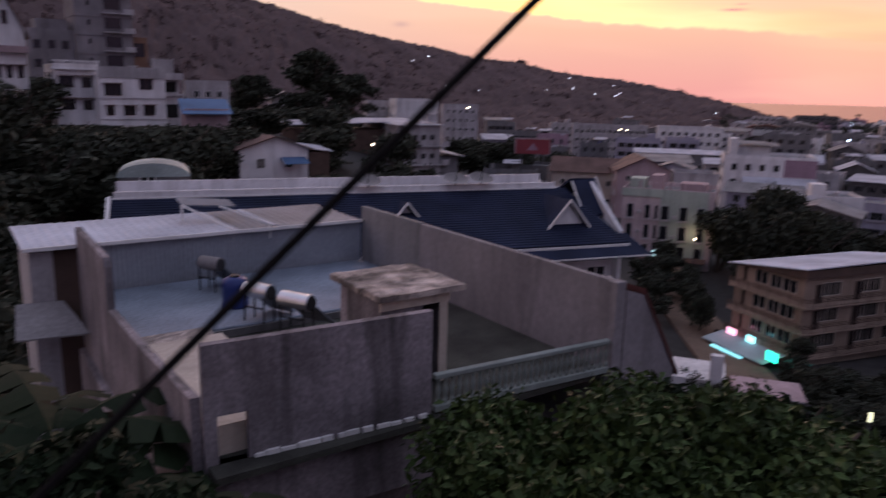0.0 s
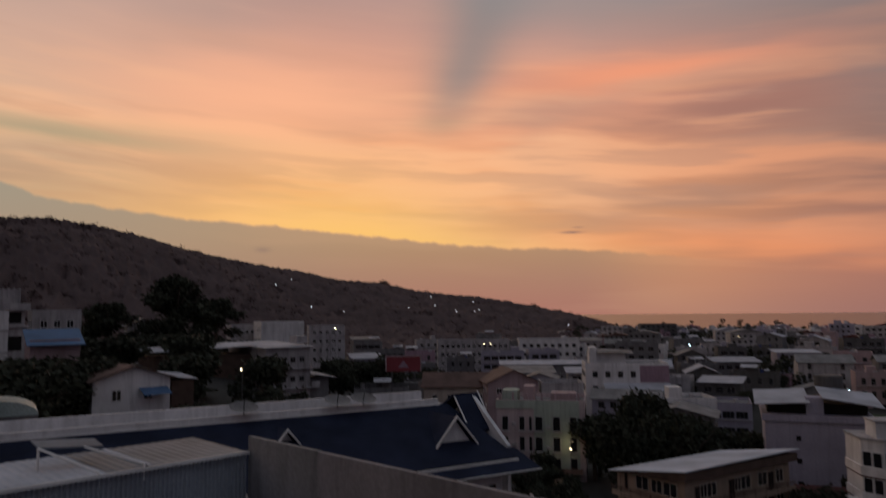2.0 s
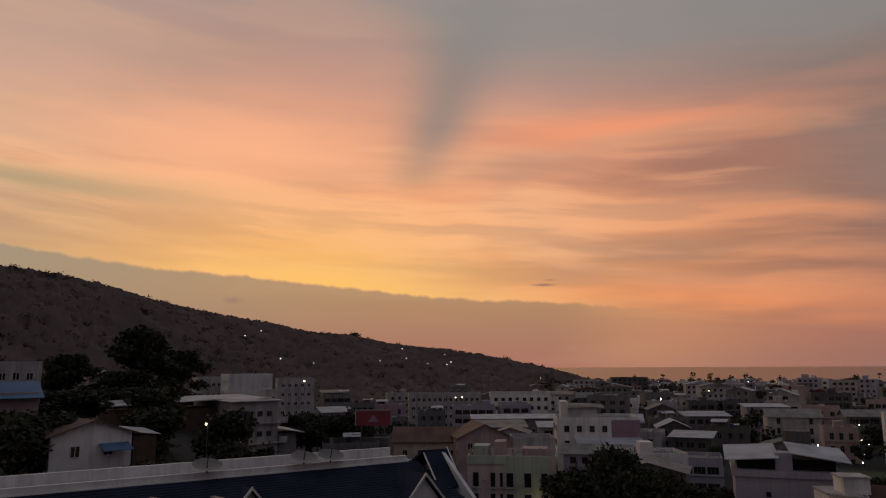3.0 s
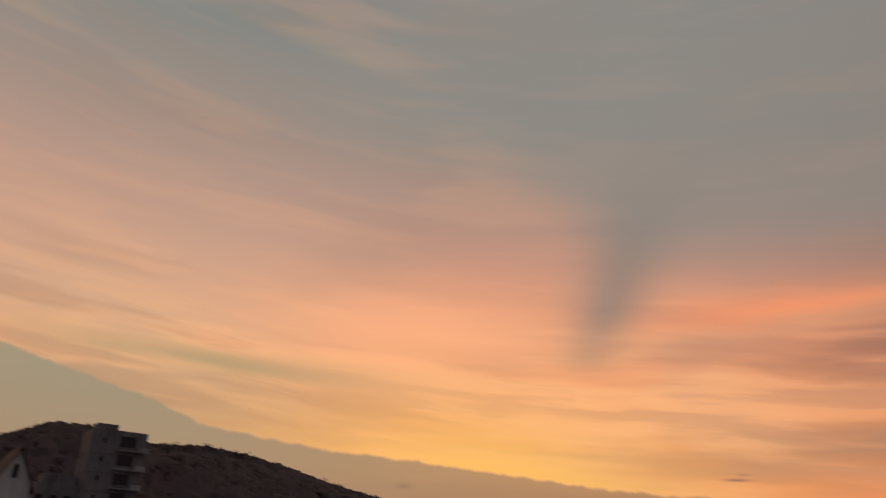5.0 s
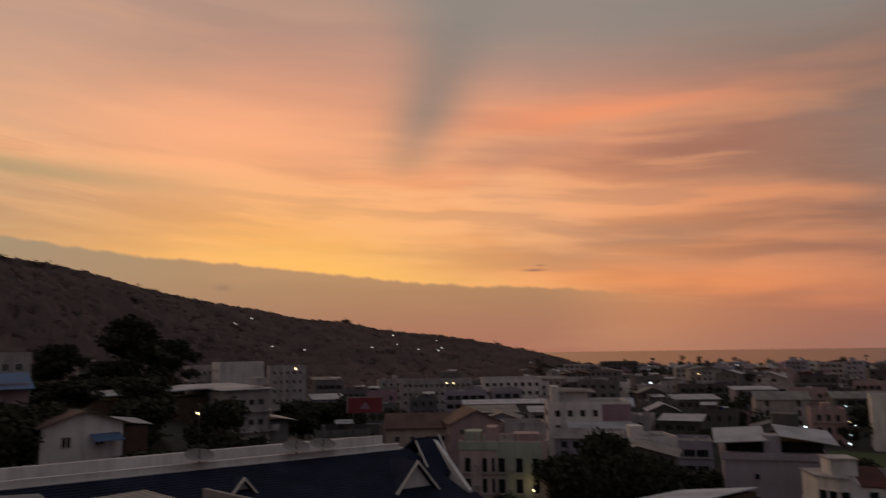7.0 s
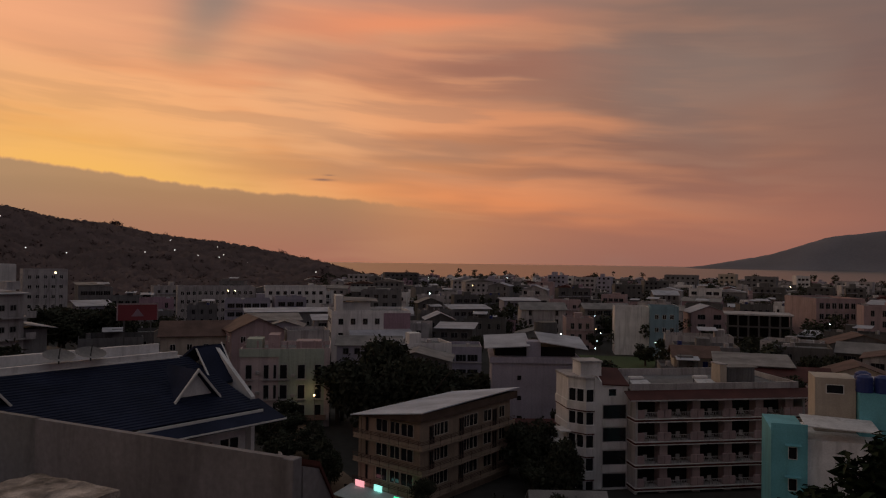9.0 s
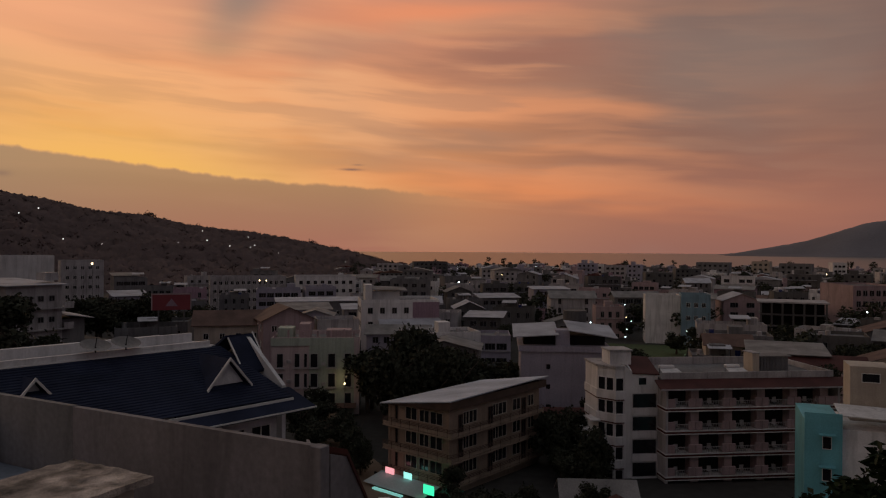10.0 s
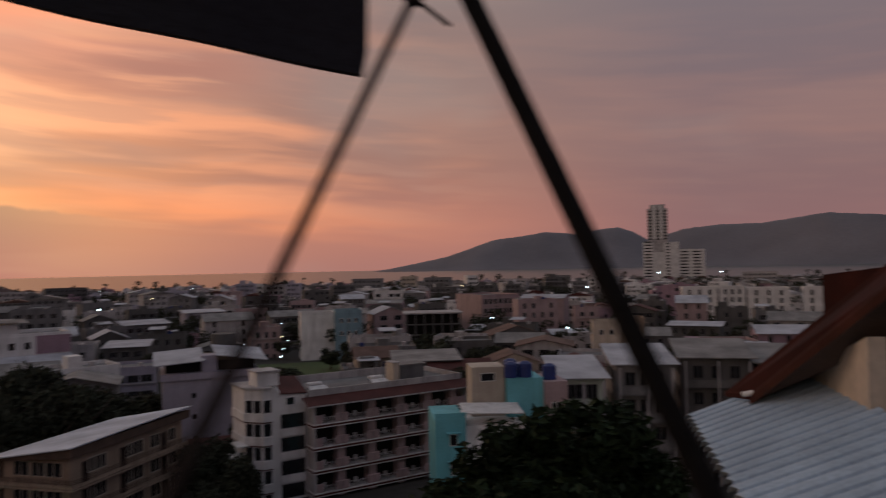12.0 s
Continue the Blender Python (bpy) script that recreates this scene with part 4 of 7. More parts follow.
# ---- large buildings of the town ----
def beige_block():
    """Front corner, then the short side to the hill and the long one to the sea."""
    w, d = 9.5, 18.2
    m = pose(-9.22, 87.54, 0, 0, 0, -39.1)
    b = thing("ochre_apartment_house", m, "ochre three-storey apartment house with a tilted pale roof", "building")
    part("wall", prism([(0, -0.5), (w, -0.5), (w, 9.85), (0, 9.2)], 0, d), BEIGE, b)
    part("roof", slope_slab([(-0.8, -0.8, 9.40), (w + 0.8, -0.8, 11.06), (w + 0.8, d + 1.0, 11.35), (-0.8, d + 1.0, 9.45)], 0.12), SHEET_ROOF, b, "pale sheet roof")
    part("soffit", prism([(-0.6, 9.24), (-0.6, 9.28), (w + 0.62, 10.86), (w + 0.62, 9.95)], -0.6, d + 0.8), BROWN, b, "dark boarded soffit")
    fh = 2.8
    for f in range(3):
        z = 1.3 + f * fh
        part("balcony_slab", boxes((-0.5, w + 0.8, -0.6, -0.001, z - 0.18, z), (w + 0.001, w + 0.8, 0, d, z - 0.18, z), (-0.5, -0.001, 0, d, z - 0.18, z)), BEIGE, b)
        part("balcony_board", boxes((-0.5, w + 0.8, -0.6, -0.55, z + 0.08, z + 0.42)), BEIGE, b)
        for zz in (0.55, 0.72, 0.88):
            part("balcony_rail", boxes((-0.5, w + 0.8, -0.6, -0.56, z + zz, z + zz + 0.05)), BROWN, b)
            part("balcony_rail", boxes((w + 0.76, w + 0.8, -0.54, d, z + zz, z + zz + 0.05)), BROWN, b)
        part("balcony_board", boxes((w + 0.75, w + 0.8, -0.54, d, z + 0.08, z + 0.42)), BEIGE, b)
        for i in range(8):
            part("rail_post", boxes((-0.48 + i * 1.45, -0.42 + i * 1.45, -0.61, -0.54, z, z + 0.93)), BROWN, b)
        for i in range(9):
            part("rail_post", boxes((w + 0.74, w + 0.81, 0.6 + i * 2, 0.66 + i * 2, z, z + 0.93)), BROWN, b)
        for x, ww in ((3.7, 1.7), (5.75, 1.4), (7.6, 1.75)):
            attach("window", window_mesh(ww, 1.35, CREAM), b, pose(x, 0, z + 1.05))
            part("window_hood", boxes((x - ww / 2 - 0.15, x + ww / 2 + 0.15, -0.28, -0.001, z + 2.47, z + 2.54)), BEIGE, b)
        attach("window", window_mesh(0.3, 1.6, BROWN), b, pose(1.3, 0, z + 0.7))
        for y, ww in ((2.9, 1.0), (4.2, 1.4), (8.6, 1.0), (10.0, 1.6), (13.0, 1.6), (16.2, 1.2)):
            attach("window", window_mesh(ww, 1.35, CREAM), b, pose(w, y, z + 0.95, 0, 0, 90))
        for y in (2.0, 7.6, 14.6):
            attach("door", window_mesh(0.8, 2.1, BROWN), b, pose(w, y, z + 0.03, 0, 0, 90))
        for x in (0.0, w - 0.3):
            part("corner_pilaster", boxes((x - 0.04, x + 0.34, -0.09, -0.001, z, z + 2.6)), BEIGE, b)
    # shop at street level with its awning, signs and lights
    s = thing("street_shop", m @ pose(0, 0, 0), "lit shop front with a pale awning and green sign", "shop")
    part("awning", slope_slab([(0, -1.2, 1.5), (w - 0.3, -1.2, 1.5), (w - 0.3, -4.2, 0.9), (0, -4.2, 0.9)], 0.06), mat("pale_awning", (0.40, 0.46, 0.46), 0.7, 0.3, 0.7), s)
    part("sign", boxes((8.6, 10.1, -3.3, -3.2, 1.2, 2.2)), glow("green_sign_light", (0.05, 0.75, 0.35), 1.6), s, "glowing green sign")
    part("lit_sign", boxes((1.0, 2.4, -1.6, -1.5, 1.5, 2.2)), glow("pink_sign_light", (0.85, 0.35, 0.38), 1.2), s, "lit pink sign")
    part("lit_window", boxes((4.0, 5.2, -1.6, -1.5, 1.5, 2.2)), glow("cyan_light", (0.35, 0.85, 0.75), 1.2), s, "lit cyan sign")
    # floor strip that glows by itself, in place of light from the shop
    part("lit_floor", boxes((2.0, 6.5, -4.7, -4.3, 0.55, 0.75)), glow("cyan_floor_glow", (0.25, 0.62, 0.55), 0.7), s, "glowing strip for the lit shop floor")
    part("green_parasol", slope_slab([(9.8, -2.4, 0.9), (12.4, -2.4, 0.9), (12.4, -0.9, 1.7), (9.8, -0.9, 1.7)], 0.05), mat("green_canvas", (0.05, 0.20, 0.15), 0.8), s, "green canvas awning")
    # black board, painted shade of the shop front below the awning
    part("shop_board", boxes((-1.0, 8.0, -1.45, -1.3, -0.3, 1.2)), SHADE_BLACK, s)


beige_block()


def hotel():
    """White hotel: stair tower with corner balconies, then a long front of loggias."""
    m = pose(23.9, 87.8, 0, 0, 0, 8.2)
    h = thing("balcony_hotel", m, "white hotel with rows of balconies and a stair tower", "building")
    L, D, S = 22.4, 12.0, 2.24
    fh, top = 2.75, 8.96
    part("wall", boxes((0.3, L, 1.7, D, -1.5, 12.25)), OFFWHITE, h)
    part("party_wall", boxes((0, 0.3, -0.1, D - 2, -1.5, 11.6)), OFFWHITE, h)
    part("party_wall", boxes((L - 0.3, L, -0.1, 1.69, -1.5, 11.6)), OFFWHITE, h)
    piers = (3.75, 8.0, 12.2, 16.4, 20.4)
    for f in range(5):
        z = top - f * fh
        part("floor_slab", boxes((0.31, L - 0.31, -0.15, 1.69, z - 0.2, z), (-0.12, L, -0.3, -0.151, z + 0.02, z + 0.13), (-0.12, L, -0.3, -0.151, z - 0.34, z - 0.24), (-0.12, -0.001, -0.15, S, z + 0.02, z + 0.13), (-0.12, -0.001, -0.15, S, z - 0.34, z - 0.24)), WHITE, h)
        part("edge_band", boxes((-0.1, L, -0.26, -0.151, z - 0.238, z + 0.018), (-0.1, -0.001, -0.15, S, z - 0.238, z + 0.018)), REDTILE, h, "dark red band along the slab edge")
        for x in piers:
            part("pier", boxes((x - 0.5, x + 0.5, 0.15, 1.69, z + 0.001, z + fh - 0.2)), PINK, h, "pinkish pier")
        ends = (0.31,) + piers + (L - 0.31,)
        for a, b in zip(ends, ends[1:]):
            # black sheet on the back wall paints the shade of the loggia
            part("loggia_back", boxes((a + 0.5, b - 0.5, 1.62, 1.697, z + 0.02, z + fh - 0.3)), SHADE_BLACK, h, "black sheet for the shade in the loggia")
            bars = [(a + 0.9, b - 0.9, -0.1, -0.05, z + 0.82, z + 0.88)]
            n = max(3, int((b - a - 1.8) / 0.22))
            bars += [(a + 0.95 + (b - a - 1.9) * i / n, a + 0.99 + (b - a - 1.9) * i / n, -0.09, -0.06, z + 0.13, z + 0.82) for i in range(n + 1)]
            part("guard_rail", boxes(*bars), OFFWHITE, h, "pale balcony railing")
            for x0 in (a + 0.02, b - 0.88):
                bm = boxes((x0, x0 + 0.86, -0.14, 0.12, z + 0.131, z + 1.15), bevel=0.06)
                part("parapet_block", bm, PINK, h, "pinkish balcony parapet block")
            part("balcony_chair", boxes((b - 2.3, b - 1.8, 0.5, 0.95, z + 0.4, z + 0.46), (b - 2.3, b - 1.8, 0.9, 0.95, z + 0.46, z + 1.0), (b - 2.3, b - 2.25, 0.5, 0.55, z, z + 0.4), (b - 1.85, b - 1.8, 0.5, 0.55, z, z + 0.4)), OFFWHITE, h, "pale balcony chair")
    part("eaves_roof", slope_slab([(-0.9, -0.75, 11.45), (L + 2.6, -0.75, 11.45), (L + 2.6, 1.2, 12.25), (-0.9, 1.2, 12.25)], 0.14), REDTILE, h, "dark red tiled eaves")
    part("eaves_trim", boxes((-0.9, L + 2.6, -0.82, -0.751, 11.27, 11.43)), OFFWHITE, h, "pale eaves board")
    part("roof_parapet", boxes((0, L, 1.21, 1.42, 12.26, 13.05), (0, L, D - 0.2, D, 12.26, 13.3), (L - 0.2, L, 1.43, D - 0.21, 12.26, 13.0)), OFFWHITE, h)
    part("roof_deck", boxes((0.1, L - 0.1, 1.43, D - 0.21, 12.26, 12.32)), GREY, h)
    # stair tower
    t = part("stair_tower", prism([(-4.27, -1.5), (-0.001, -1.5), (-0.001, 12.72), (-3.0, 12.72), (-4.27, 13.9)], S, 8), WHITE, h)
    part("tower_roof", slope_slab([(-3.35, S - 0.15, 12.95), (0.15, S - 0.15, 12.75), (0.15, 6.0, 14.3), (-3.35, 6.0, 14.55)], 0.14), REDTILE, t, "sloping dark red tiles")
    part("tower_parapet", prism([(S - 0.05, 12.7), (6.0, 12.7), (6.0, 14.75), (S - 0.05, 13.2)], -3.5, -3.36), WHITE, t, m=Matrix(((0, 1, 0, 0), (1, 0, 0, 0), (0, 0, 1, 0), (0, 0, 0, 1))))
    attach("window", window_mesh(0.95, 0.85, WHITE, 1), t, pose(-2.0, S, 11.45))
    for f in range(5):
        z = 8.67 - f * 2.8
        attach("window", window_mesh(2.95, 1.65, OFFWHITE, 1), t, pose(-1.72, S, z))
        part("window_apron", boxes((-3.3, -0.15, S - 0.16, S - 0.001, z - 0.95, z - 0.1)), WHITE, t)
    # angled corner bay with bands of windows
    def bay(x1, y1, x2, z0, z1, name, mt):
        bm = bmesh.new()
        v = [(-4.28, 9), (x2, 9), (x2, y1 + (x1 - x2) * 1.15), (x1, y1), (-4.28, y1)]
        a = [bm.verts.new((x, y, z0)) for x, y in v]
        c = [bm.verts.new((x, y, z1)) for x, y in v]
        bm.faces.new(a)
        bm.faces.new(c[::-1])
        for i in range(5):
            bm.faces.new((a[i], a[(i + 1) % 5], c[(i + 1) % 5], c[i]))
        bmesh.ops.recalc_face_normals(bm, faces=bm.faces[:])
        return part(name, bm, mt, h if name == "corner_bay" else q)
    q = bay(-5.4, S + 0.1, -7.0, -1.5, 13.5, "corner_bay", WHITE)
    for f in range(5):
        z = 10.75 - f * 2.8
        low = 0.0 if f < 2 else 0.75
        bay(-5.4, S - 0.12, -7.15 - low, z - 1.05, z - 0.08, "bay_balcony", WHITE)
        bay(-5.4, S - 0.09, -7.12 - low, z - 1.2, z - 1.052, "bay_band", REDTILE)
        attach("window", window_mesh(0.9, 1.5, WHITE, 1), q, pose(-4.86, S + 0.1, z))
        for k in (0.28, 0.74):
            attach("window", window_mesh(0.92, 1.5, WHITE, 1), q, pose(-5.4 - 1.6 * k, S + 0.1 + 1.84 * k, z, 0, 0, -49))
    bay(-5.45, S - 0.05, -7.2, 13.5, 13.75, "bay_cap", OFFWHITE)
    part("bay_ledge", boxes((-8.2, -6.9, 3.2, 6.0, 6.9, 7.05)), WHITE, q, "white ledge over the lower bay")
    part("lift_head", boxes((-5.7, -3.0, 3.4, 6.4, 13.75, 15.4)), WHITE, q)
    part("lift_cap", boxes((-5.85, -2.85, 3.25, 6.55, 15.4, 15.6)), OFFWHITE, q)
    for x in (1.4, 10.2):
        a = thing("roof_heater", m @ pose(x, 4.5, 12.32), "white solar heater box on the hotel roof", "water heater", "heaters on the hotel roof")
        part("tank", boxes((0, 2.0, 0.5, 1.1, 0.55, 1.0), bevel=0.12), WHITE, a)
        part("collector", slope_slab([(0, -0.9, 0.1), (2.6, -0.9, 0.1), (2.3, 0.5, 0.6), (0, 0.5, 0.6)], 0.08), WHITE, a)
        for lx in (0.1, 1.9):
            part("leg", boxes((lx - 0.03, lx + 0.03, 0.77, 0.83, 0, 0.6)), BLACKIRON, a)
    r = thing("roof_stair_house", m @ pose(13.4, 4.2, 12.32), "small cream rooftop stair house", "roof house")
    part("wall", boxes((0, 0.9, 0, 2.2, 0, 2.5)), CREAM, r)
    part("wall_cap", boxes((-0.1, 1.0, -0.1, 2.3, 2.5, 2.62)), OFFWHITE, r)
    part("lattice_wall", boxes((0.91, 5.2, 0.6, 3, 0, 1.9), *[(1.0 + 0.42 * i, 1.12 + 0.42 * i, 0.5, 0.599, 0, 1.95) for i in range(10)]), GREY, r)
    part("roof", boxes((0.91, 5.5, 0.4, 3.2, 1.96, 2.12)), FIBRE, r)


hotel()


def lilac_tower():
    m = Matrix.Translation(polar(4.35, 110, 0)) @ pose(0, 0, 0, 0, 0, -3)
    b = thing("lilac_apartment_tower", m, "tall lilac-grey block with two tilted roof sheets", "building")
    w, d = 12.9, 14
    part("wall", boxes((0, w, 0, d, -1, 12.6)), LILAC, b)
    part("cornice", boxes((-0.35, w + 0.35, -0.35, d, 12.6, 13.5)), LILAC, b)
    # solid black box, painted shade under the roof sheets
    part("rooftop_room", boxes((0.4, w - 0.3, 1.2, d - 1, 13.5, 14.9)), SHADE_BLACK, b, "black block for the shade of the open storey")
    part("centre_pier", boxes((5.2, 7.3, 0.2, 3, 13.5, 15.8)), LILAC, b)
    part("roof", slope_slab([(-1.2, -1.2, 14.9), (5.6, -1.2, 15.3), (5.6, 8, 16.3), (-1.2, 8, 15.9)], 0.12), ZINC, b, "tilted pale roof sheet")
    part("roof", slope_slab([(7.0, -1.2, 16.0), (w + 1.3, -1.2, 14.9), (w + 1.3, 8, 15.8), (7.0, 8, 16.6)], 0.12), ZINC, b, "tilted pale roof sheet")
    for z in (11.0, 8.0, 5.0, 2.0):
        attach("window", window_mesh(0.6, 0.7, LILAC, 1), b, pose(4.1, 0, z - 1))
    put_windows(b, w, d, -0.5, 4, 3.0, "right", 3, (1.0, 1.2))
    # rooftop water ring behind
    part("roof_tank", tube((9.0, 10.0, 16.0), (9.0, 10.0, 18.0), 1.9, n=24), DKGREY, b, "dark round roof tank")


lilac_tower()


def simple_house(name, m, label, w, d, z0, z1, floors, wallm, roof="flat", roofm=None, bays=(4, 3), win=(1.0, 1.2), rise=1.6, band=0.0, along="x", sides=("front", "right", "left"), frame_mat=None, skip=0.0, rng=None, sill=0.9):
    b = thing(name, m, label, "building")
    if roof == "gable":
        part("wall", gable_walls(w, d, z0, z1, rise, along), wallm, b)
        part("roof", gable_roof(w, d, z1 + 0.1, rise, 0.6, 0.12, along), roofm or RUSTTILE, b)
    elif roof == "shed":
        part("wall", boxes((0, w, 0, d, z0, z1)), wallm, b)
        part("roof", slope_slab([(-0.7, -0.7, z1 + 0.2), (w + 0.7, -0.7, z1 + 0.2), (w + 0.7, d + 0.7, z1 + 0.2 + rise), (-0.7, d + 0.7, z1 + 0.2 + rise)], 0.12), roofm or ZINC, b)
        part("roof_gable", boxes((0.1, w - 0.1, d - 0.3, d - 0.1, z1, z1 + rise)), wallm, b)
    else:
        part("wall", boxes((0, w, 0, d, z0, z1)), wallm, b)
        part("parapet", ring(w, d, z1 + 0.002, z1 + 0.8), wallm, b)
        if band:
            for f in range(1, floors):
                z = z0 + f * (z1 - z0) / floors
                part("floor_band", ring(w, d, z - 0.22, z, 0.02, band), wallm, b)
        part("roof_deck", boxes((0.16, w - 0.16, 0.16, d - 0.16, z1 + 0.003, z1 + 0.06)), roofm or GREY, b)
    fh = (z1 - z0) / floors
    for s in sides:
        n = bays[0] if s in ("front", "back") else bays[1]
        if n:
            put_windows(b, w, d, z0, floors, fh, s, n, win, sill, frame_mat, skip, rng)
    return b


def face_pose(az, d, turn=0.0):
    """A block whose front runs to the right and faces the camera's hill; turn is its own yaw."""
    return Matrix.Translation(polar(az, d, 0)) @ pose(0, 0, 0, 0, 0, -az + turn)


def town_buildings():
    R = random.Random(11)
    # mint and pink house on the street corner
    b = simple_house("mint_corner_house", face_pose(-15.0, 124, -8), "four-storey house painted pale pink and mint green", 14.5, 11, -1, 12.2, 4, mat("pale_pink_paint", (0.50, 0.41, 0.41), 0.85, 0.25, 0.6, 0.35, stain=(0.16, 0.12, 0.12)), bays=(0, 3), win=(1.2, 1.7), frame_mat=DKGREY, sill=0.6)
    part("mint_panel", boxes((6.2, 13.6, -0.08, -0.002, -1, 12.9)), MINT, b, "mint green painted bay")
    part("mint_cornice", boxes((-0.12, 6.19, -0.2, -0.09, 11.6, 12.9)), MINT, b, "mint green cornice")
    for x, w, h in ((0.6, 2.6, 1.9), (4.2, 1.8, 2.6), (8.8, 4.2, 1.5)):
        part("roof_room", boxes((x, x + w, 3, 7, 12.3, 12.3 + h)), MINT if x < 4 else PINK, b)
    part("shop_awning", slope_slab([(0, -0.1, 2.0), (14, -0.1, 2.0), (14, -1.6, 1.5), (0, -1.6, 1.5)], 0.05), RUSTTILE, b, "faded shop awning")
    for z in (1.6, 4.9, 8.2):
        for x, y, w in ((1.4, 0, 1.1), (4.2, 0, 0.9), (5.6, 0, 0.5), (7.0, -0.08, 1.3), (9.9, -0.08, 1.3), (12.6, -0.08, 1.2)):
            attach("window", window_mesh(w * 0.85, 2.2, OFFWHITE, 1), b, pose(x, y, z - 0.15))
            part("window_sill", boxes((x - w / 2 - 0.2, x + w / 2 + 0.2, y - 0.35, y - 0.001, z - 0.42, z - 0.3)), OFFWHITE, b)
        part("air_unit", boxes((8.2, 8.9, -0.45, -0.082, z + 0.1, z + 0.6), bevel=0.03), OFFWHITE, b, "white air conditioner box")
        part("air_unit", boxes((2.5, 3.2, -0.4, -0.001, z + 0.6, z + 1.1), bevel=0.03), OFFWHITE, b, "white air conditioner box")
    for x in (0.4, 2.6, 5.0, 7.4, 9.6, 11.8, 13.4):
        part("roof_post", boxes((x, x + 0.3, 0.05, 0.35, 13.0, 13.9 + 0.5 * (x % 1))), PINK, b)
    # white modern house
    b = simple_house("white_modern_house", face_pose(-8.1, 190, 4), "white modern house with stepped roof rooms", 20.5, 14, -1, 13.6, 4, WHITE, bays=(6, 3), win=(1.1, 1.4), frame_mat=DKGREY)
    part("roof_room", boxes((1.2, 3.0, 2, 9, 13.7, 18.2), (3.01, 10.5, 4, 9, 13.7, 16.4)), WHITE, b)
    part("room_roof", slope_slab([(2.6, 2.6, 17.0), (12.5, 3.2, 16.6), (12.5, 10, 17.2), (2.6, 10, 17.6)], 0.12), FIBRE, b)
    part("front_roof", slope_slab([(4.4, -6, 7.6), (20.8, -6, 7.6), (20.8, -0.1, 9.4), (4.4, -0.1, 9.4)], 0.15), ZINC, b, "pale sheet roof")
    part("front_room", boxes((4.8, 20.4, -5.4, -0.01, -1, 7.5)), WHITE, b)
    part("mauve_bay", boxes((13.5, 20.6, -0.1, -0.005, 9.6, 13.7)), MAUVE, b, "mauve painted bay")
    # brown gable house and the roofs around it
    simple_house("brown_gable_house", face_pose(-15.6, 158, 10), "house under a brown tiled gable roof", 11, 12, -1, 12.5, 4, PINK, "gable", RUSTTILE, (3, 3), rise=2.6, along="y")
    simple_house("tiled_house", face_pose(-20.6, 165, -5), "house under a pale brown tiled roof", 15, 10, -1, 11.2, 3, CREAM, "gable", RUSTTILE, (4, 2), rise=2.6)
    simple_house("flat_annex", face_pose(-11.5, 160, 4), "low grey-white annex with a flat roof", 9, 9, -1, 11.5, 3, OFFWHITE, bays=(3, 2))
    # long low white halls
    simple_house("long_hall", face_pose(-19.4, 335, 3), "long grey-white hall with a row of windows", 33, 12, -1, 14.0, 4, OFFWHITE, bays=(13, 2), win=(1.3, 1.5))
    simple_house("white_hall", face_pose(-13.1, 332, 3), "long white hall with a row of dark windows", 27, 12, -1, 14.3, 4, WHITE, bays=(8, 2), win=(1.4, 1.4), frame_mat=GREY)
    simple_house("market_roof", face_pose(-14.5, 250, 2), "long low market hall with a pale roof", 30, 9, -1, 9.5, 2, GREY, "shed", ZINC, (8, 0), rise=0.8)
    # hill side
    b = simple_house("slab_hotel", face_pose(-32.7, 131, 24), "pale hotel with open galleries and a white roof edge", 8.6, 17, 8, 21.6, 4, OFFWHITE, "shed", ZINC, (4, 0), (0.8, 0.8), rise=0.5, frame_mat=GREY)
    for z in (11.2, 14.6, 18.0):
        part("gallery_slab", boxes((-0.9, 8.7, -0.7, -0.01, z - 0.2, z), (8.61, 10.2, -0.7, 6, z - 0.2, z)), OFFWHITE, b)
        part("gallery_rail", boxes((8.61, 10.2, -0.72, -0.62, z, z + 0.9)), OFFWHITE, b)
    # recessed wing in dark brown, its shade put into the colour
    part("far_wing", boxes((-17, -0.01, 6, 15, 8, 20.6)), BROWN, b, "wing coloured dark brown for the shade of its recess")
    part("wing_roof", slope_slab([(-18, 4.6, 21.6), (0.4, 4.6, 22.1), (0.4, 15.6, 22.4), (-18, 15.6, 21.9)], 0.14), ZINC, b, "thin pale wing roof")
    part("side_porch", slope_slab([(8.7, -0.9, 16.8), (13.6, -0.9, 16.0), (13.6, 7, 16.4), (8.7, 7, 17.2)], 0.12), ZINC, b, "pale porch roof")
    part("porch_wall", boxes((8.71, 12.6, 0.4, 6.6, 8, 15.9)), GREY, b)
    part("lift_head", boxes((6.9, 9.0, 2, 5, 22.3, 23.6)), OFFWHITE, b)
    b = simple_house("white_box_block", face_pose(-33.0, 250, 12), "plain white block with few windows", 14.5, 12, 0, 24.2, 7, WHITE, bays=(0, 3), sides=("front", "left"), win=(1.2, 1.3))
    simple_house("white_row", face_pose(-35.2, 262, 10), "row of small white flats", 9, 10, 0, 23.2, 7, OFFWHITE, bays=(4, 2), win=(1.0, 1.1))
    simple_house("white_row", face_pose(-29.4, 270, 5), "row of small white flats", 13, 10, 0, 22.4, 7, OFFWHITE, bays=(5, 2), win=(1.0, 1.1))
    b = simple_house("gable_cottage", face_pose(-44.6, 90, 16), "white cottage under a low rusty gable roof", 8.6, 9, 14, 20.5, 2, WHITE, "gable", RUSTTILE, (2, 2), (0.9, 1.1), rise=1.4, along="y")
